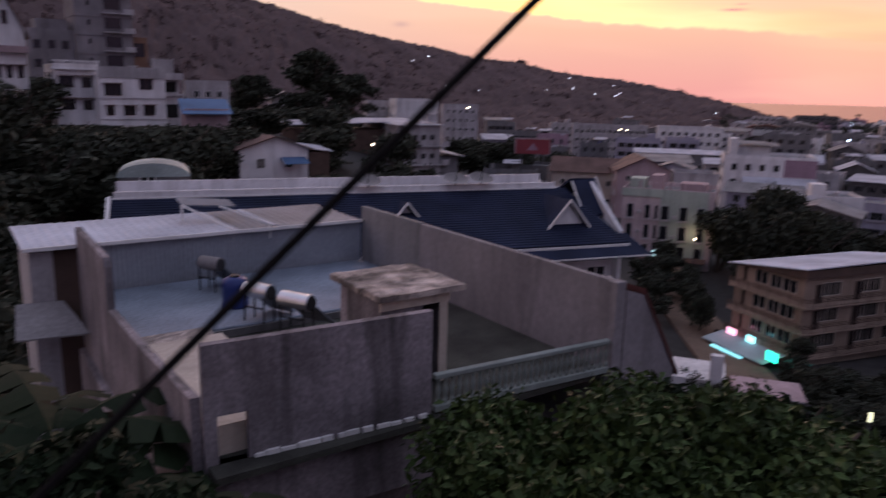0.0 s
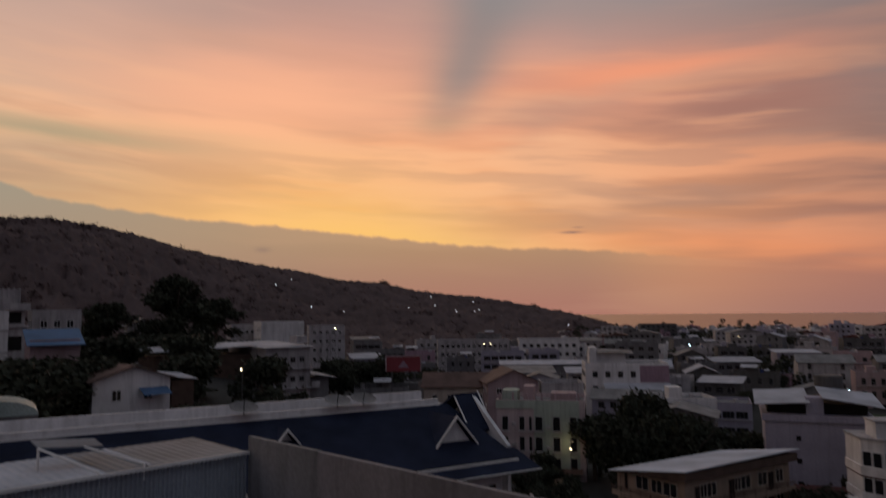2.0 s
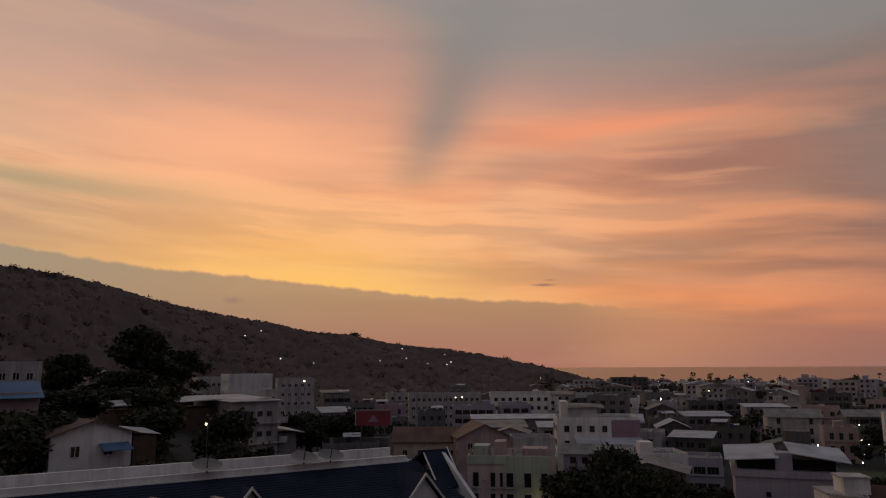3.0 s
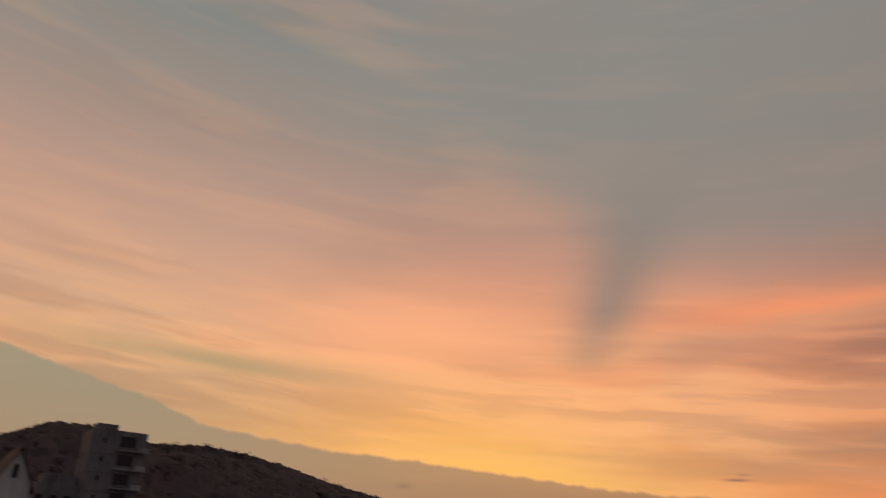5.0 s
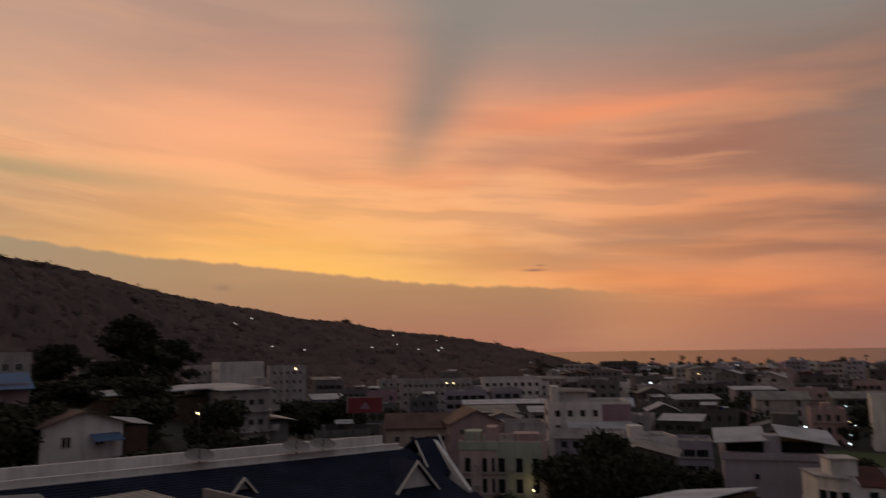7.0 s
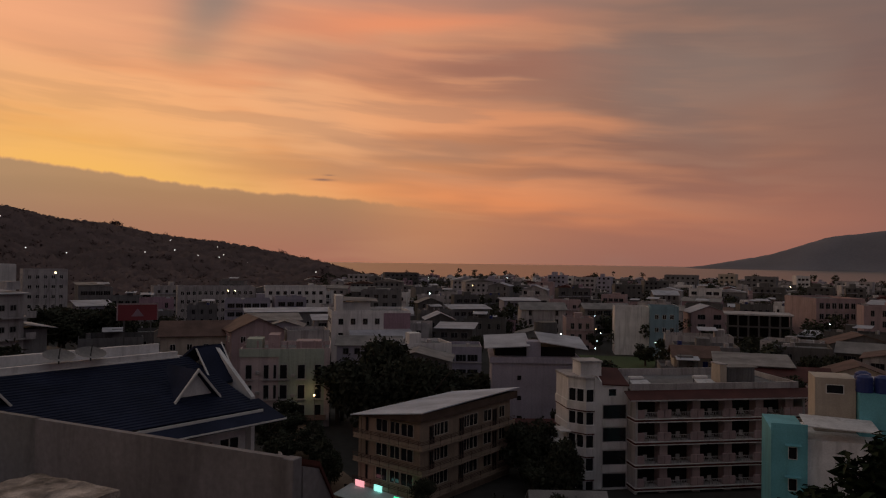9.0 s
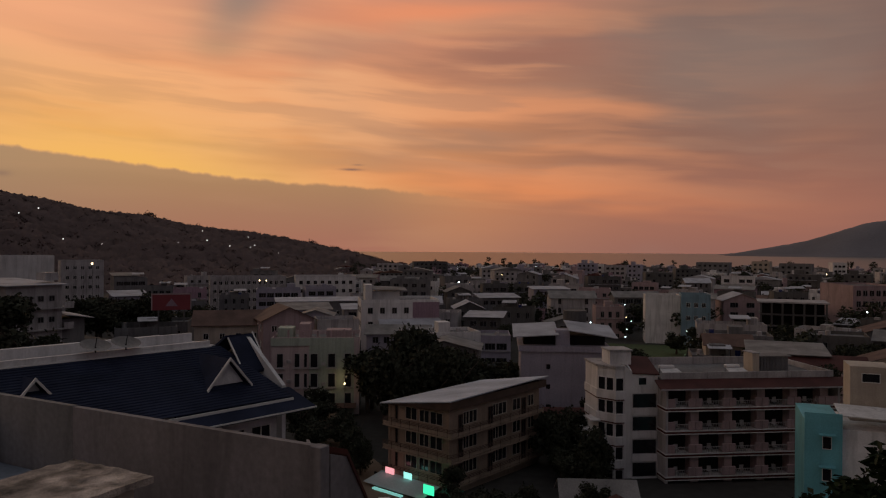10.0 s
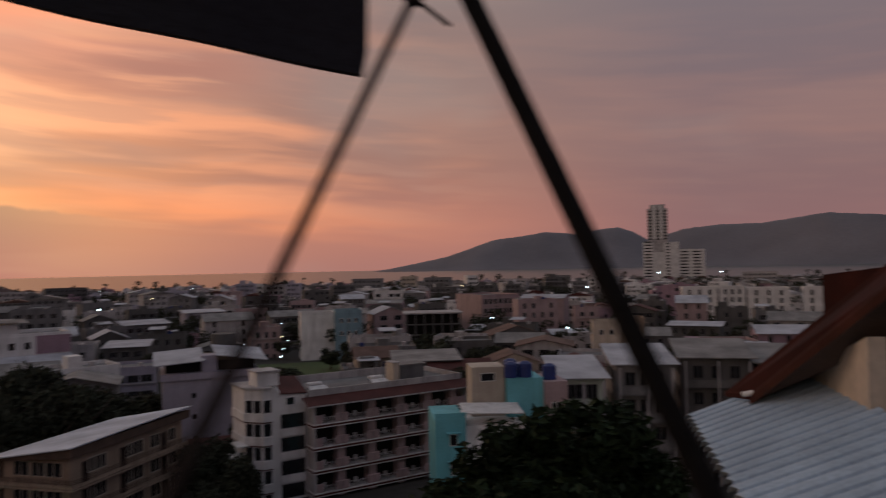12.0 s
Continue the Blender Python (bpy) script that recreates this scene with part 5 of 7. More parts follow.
    part("tarpaulin", slope_slab([(5.0, -0.1, 19.4), (8.2, -0.1, 19.4), (8.2, -1.8, 18.7), (5.0, -1.8, 18.7)], 0.05), SKYBLUE, b, "pale blue tarpaulin awning")
    part("porch_roof", slope_slab([(8.9, 0, 20.4), (12, 0, 20.0), (12, 5, 20.4), (8.9, 5, 20.8)], 0.08), ZINC, b)
    part("porch", boxes((8.9, 11.6, 0.3, 4.6, 14, 19.9)), BROWN, b)
    # terraced hotel on the slope: a block set back and a larger one before it
    b = simple_house("hill_hotel", face_pose(-56.9, 131, 8), "white terraced hotel on the hillside with balustrades", 6.4, 10, 16, 29.9, 5, WHITE, bays=(0, 2), win=(1.2, 1.3), frame_mat=GREY, sides=("left",))
    for z in (27.1, 23.6):
        attach("window", window_mesh(1.9, 1.6, BROWN), b, pose(1.7, 0, z))
        attach("window", window_mesh(1.2, 1.4, BROWN), b, pose(4.6, 0, z))
        part("window_hood", boxes((0.4, 6.2, -0.9, -0.001, z + 1.75, z + 1.85)), RUSTTILE, b, "brown window hood")
    part("balustrade", boxes((-0.3, 6.6, -0.5, -0.35, 30.1, 30.2), (-0.3, 6.6, -0.5, -0.35, 31.1, 31.25), *[(0.0 + 0.42 * i, 0.2 + 0.42 * i, -0.48, -0.37, 30.2, 31.1) for i in range(16)]), WHITE, b, "white balustrade")
    part("terrace_slab", boxes((-0.4, 6.7, -0.6, -0.001, 29.8, 30.1)), WHITE, b)
    f = part("front_block", boxes((5.6, 15.6, -4.5, 6.0, 14, 29.2)), WHITE, b)
    part("front_parapet", boxes((5.5, 15.7, -4.65, -4.501, 28.7, 30.4), (5.5, 15.7, -4.5, -4.4, 29.2, 30.4)), OFFWHITE, f)
    for x, z, w, hgt in ((7.6, 26.0, 2.4, 1.7), (12.6, 27.0, 1.9, 1.5), (7.0, 22.9, 1.0, 1.4), (9.9, 22.9, 1.6, 1.4), (12.9, 22.9, 1.6, 1.5)):
        attach("window", window_mesh(w, hgt, BROWN), f, pose(x, -4.5, z))
        part("window_hood", boxes((x - w / 2 - 0.3, x + w / 2 + 0.3, -5.3, -4.501, z + hgt + 0.1, z + hgt + 0.2)), RUSTTILE, f, "brown window hood")
    part("string_course", boxes((5.5, 15.75, -4.62, -4.501, 25.4, 25.6), (5.5, 15.75, -4.62, -4.501, 22.1, 22.3)), OFFWHITE, f)
    part("stair_wing", boxes((15.61, 18.4, -3.0, 5, 14, 26.0), (15.61, 18.8, -3.4, 5, 26.0, 26.3), (15.61, 18.4, -2.4, 5, 26.3, 28.6), (15.61, 18.9, -3.4, 5, 28.6, 28.9), (15.61, 18.9, -3.4, -3.3, 28.9, 29.7)), OFFWHITE, b)
    # black panels on the solid wing stand for the shaded stair openings
    for y, z0, z1 in ((-3.0, 22.4, 24.6), (-2.4, 26.6, 28.3)):
        part("stair_opening", boxes((16.0, 17.9, y - 0.05, y - 0.001, z0, z1)), SHADE_BLACK, b, "black panel for the shade in the stair opening")
    part("top_frame", boxes((15.0, 18.6, 1.0, 1.15, 29.0, 32.0), *[(15.2 + 0.8 * i, 15.4 + 0.8 * i, 0.8, 0.999, 29.0, 32.2) for i in range(5)]), OFFWHITE, b)
    b = simple_house("unfinished_tower", face_pose(-55.4, 158, 10), "tall bare concrete tower with open window bays", 10.2, 10, 16, 47.4, 9, CONCRETE_PALE, bays=(1, 2), win=(2.4, 1.8), frame_mat=GREY, band=0.12, sides=("right",))
    for f in range(9):
        attach("window", window_mesh(2.9, 2.0, GREY, 1), b, pose(6.7, 0, 17.1 + f * 3.51))
        part("balcony_slab", boxes((4.8, 10.6, -0.9, -0.13, 16.3 + f * 3.51, 16.5 + f * 3.51), (8.6, 10.5, -0.9, -0.8, 16.5 + f * 3.51, 17.3 + f * 3.51)), OFFWHITE, b)
        attach("window", window_mesh(0.5, 0.9, GREY, 1), b, pose(2.4, 0, 17.6 + f * 3.51))
    part("side_wing", boxes((10.21, 13.6, 3, 9, 16, 37.0)), mat("brick_infill", (0.22, 0.13, 0.09), 0.9, 0.35, 0.8), b, "brick-filled side wing")
    attach("window", window_mesh(2.0, 2.6, BROWN, 1), b, pose(12.0, 3, 33.2))
    part("left_wing", boxes((-8, -0.01, 2, 9, 16, 37.6), (-6.4, -0.8, 2.5, 8, 37.6, 39.4)), CONCRETE_PALE, b)
    for z in (27.0, 30.5, 34.0):
        for x in (-6.4, -3.9, -1.6):
            attach("window", window_mesh(1.2, 1.5, GREY, 1), b, pose(x, 2, z))
    part("roof_room", boxes((1, 5, 3, 7, 48.4, 49.6)), CONCRETE_PALE, b)
    b = simple_house("blue_roof_hut", face_pose(-48.5, 116, 6), "small hut under a bright blue sheet roof", 6.3, 6, 14, 23.6, 3, PINK, bays=(0, 0), sides=())
    part("blue_roof", slope_slab([(-0.5, -1.2, 23.7), (6.8, -1.2, 23.7), (6.8, 4.5, 25.8), (-0.5, 4.5, 25.8)], 0.1), SKYBLUE, b, "bright blue sheet roof")
    simple_house("hill_cottage", face_pose(-48.4, 150, 6), "white cottage among the hill trees", 8, 7, 18, 28.0, 3, OFFWHITE, bays=(3, 2))
    simple_house("hill_cottage", face_pose(-42.4, 190, 6), "pale cottage among the hill trees", 7, 7, 14, 25.2, 3, OFFWHITE, "gable", FIBRE, (2, 2), along="y")
    simple_house("hill_cottage", face_pose(-39.6, 178, 8), "pale block of flats among the hill trees", 8, 8, 12, 23.5, 4, CREAM, bays=(3, 2))
    b = simple_house("steep_gable_house", face_pose(-60.6, 130, 8), "white house with a steep dark Thai gable roof", 5.0, 9, 18, 35.4, 5, WHITE, "gable", RUSTTILE, (0, 2), (1.0, 1.5), rise=5.2, along="y", frame_mat=BROWN)
    for z in (24.4, 28.3):
        for x in (1.0, 2.5, 4.0):
            attach("window", window_mesh(0.7, 1.7, BROWN, 1), b, pose(x, 0, z))
        part("window_hood", boxes((0.4, 4.8, -0.9, -0.001, z + 1.85, z + 1.97)), RUSTTILE, b, "brown window hood")
    attach("window", window_mesh(0.7, 1.9, BROWN, 1), b, pose(2.5, 0, 36.2))
    part("balcony", boxes((-0.2, 5.2, -1.0, -0.01, 32.0, 32.2), (-0.2, 5.2, -1.0, -0.9, 32.2, 33.0)), PINK, b)
    # billboard
    bb = thing("billboard", face_pose(-23.5, 160, 0), "red framed billboard with a dark emblem", "billboard")
    part("panel", boxes((0, 7.4, 0, 0.3, 14.9, 18.2)), RED, bb, "red panel")
    part("frame", boxes((-0.2, 7.6, -0.06, -0.01, 18.05, 18.35), (-0.2, 0.05, -0.06, -0.01, 14.9, 18.04), (7.35, 7.6, -0.06, -0.01, 14.9, 18.04)), PINK, bb, "pale frame")
    part("emblem", prism([(2.5, 15.7), (4.9, 15.7), (3.7, 17.3)], -0.05, -0.005), MAUVE, bb, "plain dark emblem")
    for x in (1.2, 6.2):
        part("post", boxes((x - 0.15, x + 0.15, 0.05, 0.25, 0, 14.89)), DKGREY, bb)
    w = thing("white_canopy", face_pose(-26.0, 75, 4), "thin white canopy roof on posts", "canopy")
    part("canopy_roof", boxes((0, 6.6, 0, 3, 18.75, 18.95)), TRIM, w)
    for x in (0.3, 6.2):
        part("post", boxes((x, x + 0.15, 0.2, 0.35, 5, 18.75)), GREY, w)

    # turquoise house with water tanks
    t = thing("turquoise_house", face_pose(24.6, 77, 6), "turquoise house with white terraces and roof tanks", "building")
    part("wall", boxes((0, 3.2, 0, 8, -1, 12.0)), TEAL, t)
    part("white_side", boxes((3.21, 9.6, 0.6, 9, -1, 11.2)), WHITE, t)
    part("terrace_wall", boxes((0, 3.2, 0, 0.2, 12.0, 12.7)), TEAL, t)
    part("terrace_roof", slope_slab([(3.0, 0.2, 12.6), (9.4, 0.2, 12.4), (9.4, 4, 12.8), (3.0, 4, 13.0)], 0.1), WHITE, t, "white sheet terrace roof")
    part("cream_room", boxes((4.6, 8.3, 5, 9, 11.21, 16.6)), CREAM, t)
    attach("window", window_mesh(1.5, 0.8, TRIM, 1), t, pose(6.4, 5, 15.1))
    part("upper_block", boxes((8.4, 12.4, 4, 9.5, -1, 15.4)), TEAL, t)
    part("upper_pink", boxes((12.41, 15.0, 3.4, 9.5, -1, 15.0)), PINK, t)
    for z in (3.4, 6.4, 9.4):
        attach("window", window_mesh(0.7, 1.1, TRIM, 1), t, pose(1.9, 0, z))
        attach("window", window_mesh(1.0, 1.3, TRIM), t, pose(13.7, 3.4, z + 2))
        part("window_hood", boxes((1.2, 2.6, -0.7, -0.01, z + 1.3, z + 1.4)), TEAL, t)
    prof = [(0.0, 0), (0.75, 0), (0.8, 0.1), (0.78, 0.5), (0.8, 0.55), (0.78, 1.0), (0.8, 1.05), (0.76, 1.5), (0.35, 1.75), (0.0, 1.78)]
    vs, fs, n = [], [], 14
    for r, z in prof:
        vs += [(r * math.cos(a * 2 * math.pi / n), r * math.sin(a * 2 * math.pi / n), z) for a in range(n)]
    for k in range(len(prof) - 1):
        fs += [(k * n + a, k * n + (a + 1) % n, k * n + n + (a + 1) % n, k * n + n + a) for a in range(n)]
    tank = mesh_of("roof_water_tank", vs, fs, BLUEPLASTIC)
    for i, (x, y) in enumerate(((9.0, 4.9), (10.6, 4.9), (13.4, 5.2), (9.4, 7.4))):
        o = tagged(new("roof_water_tank", tank), "blue plastic water tank on the roof", "water tank", "roof water tanks")
        o.matrix_world = t.matrix_world @ pose(x, y, 15.4 if x < 12.41 else 15.0)

    # the dark row of flats on the right
    for az, d, w, z1, wm, nf, tn, lab in ((33.9, 88, 5.4, 14.4, MINT, 5, 8, "grey-green block of flats with balconies"), (38.2, 93, 6.8, 15.4, GREY, 5, 8, "grey block of flats with pale columns"), (42.9, 99, 8.2, 15.6, DKGREY, 5, 6, "dark grey block of flats"), (48.0, 102, 9.5, 14.8, GREY, 5, 6, "grey block of flats with balconies")):
        f = simple_house("flats", face_pose(az, d, tn), lab, w, 10, -1, z1, nf, wm, "shed", FIBRE if az > 40 else ZINC, (3, 3), (1.1, 1.5), rise=1.3, frame_mat=DKGREY)
        fh = (z1 + 1) / nf
        for k in range(1, nf):
            z = -1 + fh * k
            part("balcony", boxes((0.2, w - 0.2, -1.2, -0.14, z - 0.15, z), (0.2, w - 0.2, -1.2, -1.1, z, z + 0.8)), wm, f)
        for x in (0.2, w / 2, w - 0.45):
            part("column", boxes((x, x + 0.25, -1.25, -1.0, -1, z1 - 0.2)), OFFWHITE, f)

    # middle distance towards the bay
    k = thing("concrete_frame_building", face_pose(21.9, 232, 2), "dark unfinished concrete frame with open floors", "building")
    part("roof", boxes((-0.6, 18.2, -0.6, 12.5, 12.6, 13.0)), OFFWHITE, k, "pale roof slab")
    for z in (2.8, 6.0, 9.3):
        part("floor_slab", boxes((0, 17.6, 0, 12, z - 0.3, z)), DKGREY, k)
    for i in range(7):
        part("column", boxes((0.1 + i * 2.85, 0.6 + i * 2.85, 0.1, 0.6, -1, 12.6)), DKGREY, k)
    # black block fills the open floors with painted shade
    part("core", boxes((0.5, 17.2, 3, 11.9, -1, 12.6)), SHADE_BLACK, k)
    simple_house("pink_hotel", face_pose(27.8, 300, 28), "pink hotel with a regular front of dark windows", 18, 24, -1, 14.6, 4, PINK, bays=(7, 0), win=(1.5, 2.0), frame_mat=OFFWHITE, sides=("front",))
    simple_house("pink_wall_block", face_pose(30.9, 296, -12), "plain pink end block", 17, 14, -1, 14.0, 4, PINK, "gable", ZINC, (0, 0), rise=1.2, sides=())
    simple_house("cream_corner_house", face_pose(36.4, 185, 4), "cream house with stepped flat roofs", 6.5, 8, -1, 12.6, 4, CREAM, bays=(2, 2))
    simple_house("cream_corner_house", face_pose(38.4, 188, 4), "yellowish house with a wide window", 6, 8, -1, 13.2, 4, BEIGE, bays=(2, 2))
    for az, w, z1 in ((42.9, 14, 15.6), (45.5, 10, 15.8), (47.4, 16, 15.2), (51.0, 15, 15.4)):
        s = simple_house("white_slab_block", face_pose(az, 330, 5), "white slab block with vertical window strips", w, 12, -1, z1, 5, WHITE, bays=(3, 2), win=(0.9, 2.0), frame_mat=GREY, band=0.0)
    simple_house("blue_side_block", face_pose(13.9, 225, 4), "white block with a pale blue side wall", 10, 10, -1, 13.6, 4, WHITE, bays=(0, 3), sides=("right",))
    b = simple_house("blue_side_block", face_pose(16.5, 222, 4), "block with a faded blue wall", 8, 10, -1, 14.2, 4, mat("faded_blue_paint", (0.20, 0.30, 0.36), 0.85, 0.25, 0.6, 0.3), bays=(3, 0))

    # the tall tower on the bay
    s = thing("tower_block", face_pose(40.1, 900, 0), "tall stepped white hotel tower by the bay", "tower")
    part("podium", boxes((0, 12, 0, 20, 0, 50)), WHITE, s)
    part("podium_low", boxes((12.01, 24, 2, 20, 0, 38), (24.01, 33, 1, 20, 0, 49), (33.01, 41, 1.5, 20, 0, 50)), WHITE, s)
    part("podium_side", boxes((41.01, 70, 4, 20, 0, 41)), WHITE, s)
    part("shaft", boxes((6, 29, 4, 26, 0, 90)), OFFWHITE, s)
    part("crown", boxes((9, 26, 6, 24, 90.01, 95)), OFFWHITE, s)
    part("shaft_pier", boxes((12, 15.5, 3.4, 3.99, 54.01, 94), (20, 23, 3.4, 3.99, 54.01, 94)), WHITE, s)
    strip = window_mesh(9.0, 1.4, OFFWHITE, 1)
    for i in range(13):
        attach("window", strip, s, pose(6, 0, 5 + i * 3.7))
        if i < 10:
            attach("window", strip, s, pose(47, 4, 4 + i * 3.7))
            attach("window", strip, s, pose(61, 4, 4 + i * 3.7))
        attach("window", window_mesh(4.0, 1.4, OFFWHITE, 1), s, pose(28.5, 1, 4 + i * 3.6))
    for i in range(10):
        attach("window", window_mesh(4.0, 1.6, GREY, 1), s, pose(9, 4, 53 + i * 3.7))
        attach("window", window_mesh(4.0, 1.6, GREY, 1), s, pose(17.8, 4, 53 + i * 3.7))
        attach("window", window_mesh(4.0, 1.6, GREY, 1), s, pose(26, 4, 53 + i * 3.7))


town_buildings()


# ---- roofs, wall and street below the camera's hill ----
def street_level():
    verts = []
    pts = [(-4, 70, 7), (-14, 92, 7), (-22, 108, 7), (-25, 128, 7), (-22, 150, 6), (-10, 170, 6)]
    for (x, y, w), q in zip(pts, pts[1:] + [pts[-1]]):
        verts += [(x - w / 2, y, ground_z(x, y) + 0.35), (x + w / 2, y, ground_z(x, y) + 0.35), (x - w / 2, y, -2), (x + w / 2, y, -2)]
    faces = []
    for i in range(len(pts) - 1):
        k = 4 * i
        faces += [(k, k + 1, k + 5, k + 4), (k + 1, k + 3, k + 7, k + 5), (k + 2, k, k + 4, k + 6)]
    tagged(new("road", mesh_of("road", verts, faces, DIRT)), "dusty brown street between the houses", "road", kind="structure")
    tagged(new("playing_field", mesh_of("playing_field", [polar(7, 165, 0.7), polar(16.5, 165, 0.7), polar(17, 215, 0.9), polar(7.5, 215, 0.9)], [(3, 2, 1, 0)], GRASS)), "rough green field between the houses", "field", kind="structure")
    b = thing("white_shed", face_pose(-9.8, 62, 0), "low white shed with a tall gate post", "shed")
    part("wall", boxes((0, 4.5, 0, 5, 0, 4.4)), WHITE, b)
    part("post", boxes((3.1, 4.1, -0.8, -0.1, 0, 6.9)), WHITE, b)
    c = thing("concrete_yard", face_pose(-4.6, 58, 8), "pinkish concrete roof slab above the street", "roof slab")
    part("slab", boxes((0, 5.5, 2, 7, 0, 4.2), bevel=0.05), PINK, c)
    part("kerb", boxes((0, 5.5, 1.75, 1.99, 0, 4.5)), DKGREY, c)
    for az, d, w, dd, z1, rm, al, lab in ((9.6, 62, 7, 9, 2.6, REDTILE, "y", "small house with a dark red gable roof"), (7.8, 74, 7, 6, 2.2, FIBRE, "x", "low house with a grey fibre roof"), (6.6, 96, 9, 8, 4.6, REDTILE, "x", "low house with a red tiled roof"), (20.0, 130, 9, 8, 6.0, REDTILE, "x", "low house with a red tiled roof"), (24.0, 145, 12, 9, 7.0, REDTILE, "x", "house with a wide red tiled roof"), (28.5, 150, 10, 9, 8.0, RUSTTILE, "y", "house with a brown gable roof"), (33.5, 140, 10, 9, 8.2, REDTILE, "y", "house with a dark red gable roof"), (18.2, 160, 9, 8, 8.4, RUSTTILE, "x", "house with a brown roof and white walls"), (12.2, 59, 6, 6, 3.2, ZINC, "x", "small shed with a pale roof")):
        simple_house("low_house", face_pose(az, d, 6), lab, w, dd, -1, z1, 2, CREAM if rm is not REDTILE else OFFWHITE, "gable", rm, (2, 2), (0.9, 1.0), rise=1.8, along=al)


street_level()


# ---- beside and above the camera ----
def near_things():
    # neighbour's tin roof, red gable and cream wall
    n = thing("neighbour_house", pose(0, 0, 0), "neighbouring house with a bluish corrugated tin roof", "house")
    A, B = Vector((12.01, 12.40, 24.96)), Vector((13.78, 11.10, 25.85))
    C, D = Vector((7.41, 6.16, 24.96)), Vector((9.18, 4.86, 25.85))
    vs, fs = [], []
    m = 132
    for i in range(m + 1):
        u = i / m
        h = -0.075 if i % 6 == 0 else 0.03 * math.sin(i % 6 * math.pi / 6)
        p, q = A.lerp(C, u), B.lerp(D, u)
        p = p + (q - p).normalized() * 0.02 * (i % 6)
        for r in (p, p.lerp(q, 0.5), q):
            vs += [(r.x, r.y, r.z + h), (r.x, r.y, r.z + h - 0.015)]
    for i in range(m):
        for r in range(2):
            k = i * 6 + r * 2
            fs += [(k, k + 2, k + 8, k + 6), (k + 1, k + 7, k + 9, k + 3)]
        fs.append((i * 6, i * 6 + 6, i * 6 + 7, i * 6 + 1))
    me = mesh_of("tin_roof", vs, fs, TIN)
    attach("tin_roof", me, n, label="bluish corrugated tin sheet")
    F0, F1, G0, G1 = Vector((12.25, 11.03, 25.54)), Vector((11.25, 7.07, 28.14)), Vector((12.54, 11.89, 25.44)), Vector((12.11, 7.58, 28.43))
    S0, S1 = Vector((13.18, 10.57, 25.81)), Vector((12.26, 7.71, 27.30))
    part("red_roof", slope_slab([F0, F1, G1, G0], 0.08), RUSTRED, n, "rust-red tiled gable roof")
    part("roof_return", slope_slab([(14.86, 11.51, 27.64), (14.32, 8.75, 27.93), (16.0, 9.4, 27.95), (16.4, 12.2, 27.66)], 2.2), RUSTRED, n, "rust-red side of the roof")
    side = Vector((-0.03, -0.05, 0))
    part("fascia", slope_slab([F0 + side, F0, F1, F1 + side], 0.16), FASCIARED, n, "rust-red fascia board")
    drop = Vector((0, 0, -0.12))
    part("soffit", slope_slab([F0 + drop, F1 + drop, S1 + Vector((0.2, 0.1, -0.25)), S0 + Vector((0.5, 0.4, -0.1))], 0.05), BROWN, n, "dark boarded soffit")
    part("verge_cap", tube(F0 + Vector((-0.06, 0.1, 0.0)), F0 + Vector((0.02, -0.08, 0.06)), 0.05, n=8), TRIM, n, "pale verge cap")
    part("gable_wall", slope_slab([(13.70, 11.16, 25.80), (11.6, 8.3, 26.85), (11.8, 8.15, 26.85), (13.90, 11.01, 25.80)], 1.6), CREAM, n, "cream plastered gable")
    part("house_wall", slope_slab([(12.75, 11.85, 24.75), (8.15, 5.61, 24.75), (9.1, 4.9, 25.5), (13.7, 11.14, 25.5)], 14.0), CREAM, n)
    # awning of dark canvas
    a = thing("canvas_awning", pose(0, 0, 0), "dark navy canvas awning with a hanging edge", "awning")
    P, Q = Vector((2.072, 2.152, 28.20)), Vector((1.46, 2.438, 28.364))
    vs, fs = [], []
    k = 24
    for i in range(k + 1):
        u = i / k
        q = P.lerp(Q, u) + Vector((0, 0, -0.003 * math.sin(u * math.pi)))
        sag = 0.004 * math.sin(u * 17)
        back = Vector((0.006, 0.014, 0))
        for j, hgt in enumerate((0, 0.03, 0.3, 0.62)):
            w = Vector((0.006, 0.0, 0)) * j
            vs += [q + Vector((0, sag * (1 - hgt), hgt)) + w, q + Vector((0, sag * (1 - hgt), hgt)) + w + back]
    for i in range(k):
        for j in range(3):
            b0 = i * 8 + j * 2
            fs += [(b0, b0 + 8, b0 + 10, b0 + 2), (b0 + 1, b0 + 3, b0 + 11, b0 + 9)]
        fs.append((i * 8, i * 8 + 1, i * 8 + 9, i * 8 + 8))
    for j in range(3):
        fs.append((j * 2, j * 2 + 2, j * 2 + 3, j * 2 + 1))
    attach("valance", mesh_of("valance", vs, fs, NAVYCLOTH), a)
    part("canopy_top", slope_slab([P + Vector((0.02, 0, 0.62)), Q + Vector((0.02, 0, 0.62)), Q + Vector((0.9, 0.6, 1.0)), P + Vector((1.0, 0.5, 1.0))], 0.01), NAVYCLOTH, a)
    part("ridge_bar", tube(P + Vector((0.03, -0.03, 0.60)), Vector((2.09, 2.14, 28.55)), 0.008, n=8), POLE, a)
    # leaning pole
    T0, T1 = Vector((2.135, 2.010, 28.241)), Vector((2.203, 1.802, 27.84))
    d = T1 - T0
    pl = thing("awning_pole", pose(0, 0, 0), "dark leaning steel awning pole", "pole")
    part("pole", tube(T0 - d * 0.6, T1 + d * 4.5, 0.0095, n=14), POLE, pl)
    part("pole_foot", tube(T1 + d * 4.45, T1 + d * 4.6, 0.05, n=14), BLACKIRON, pl)
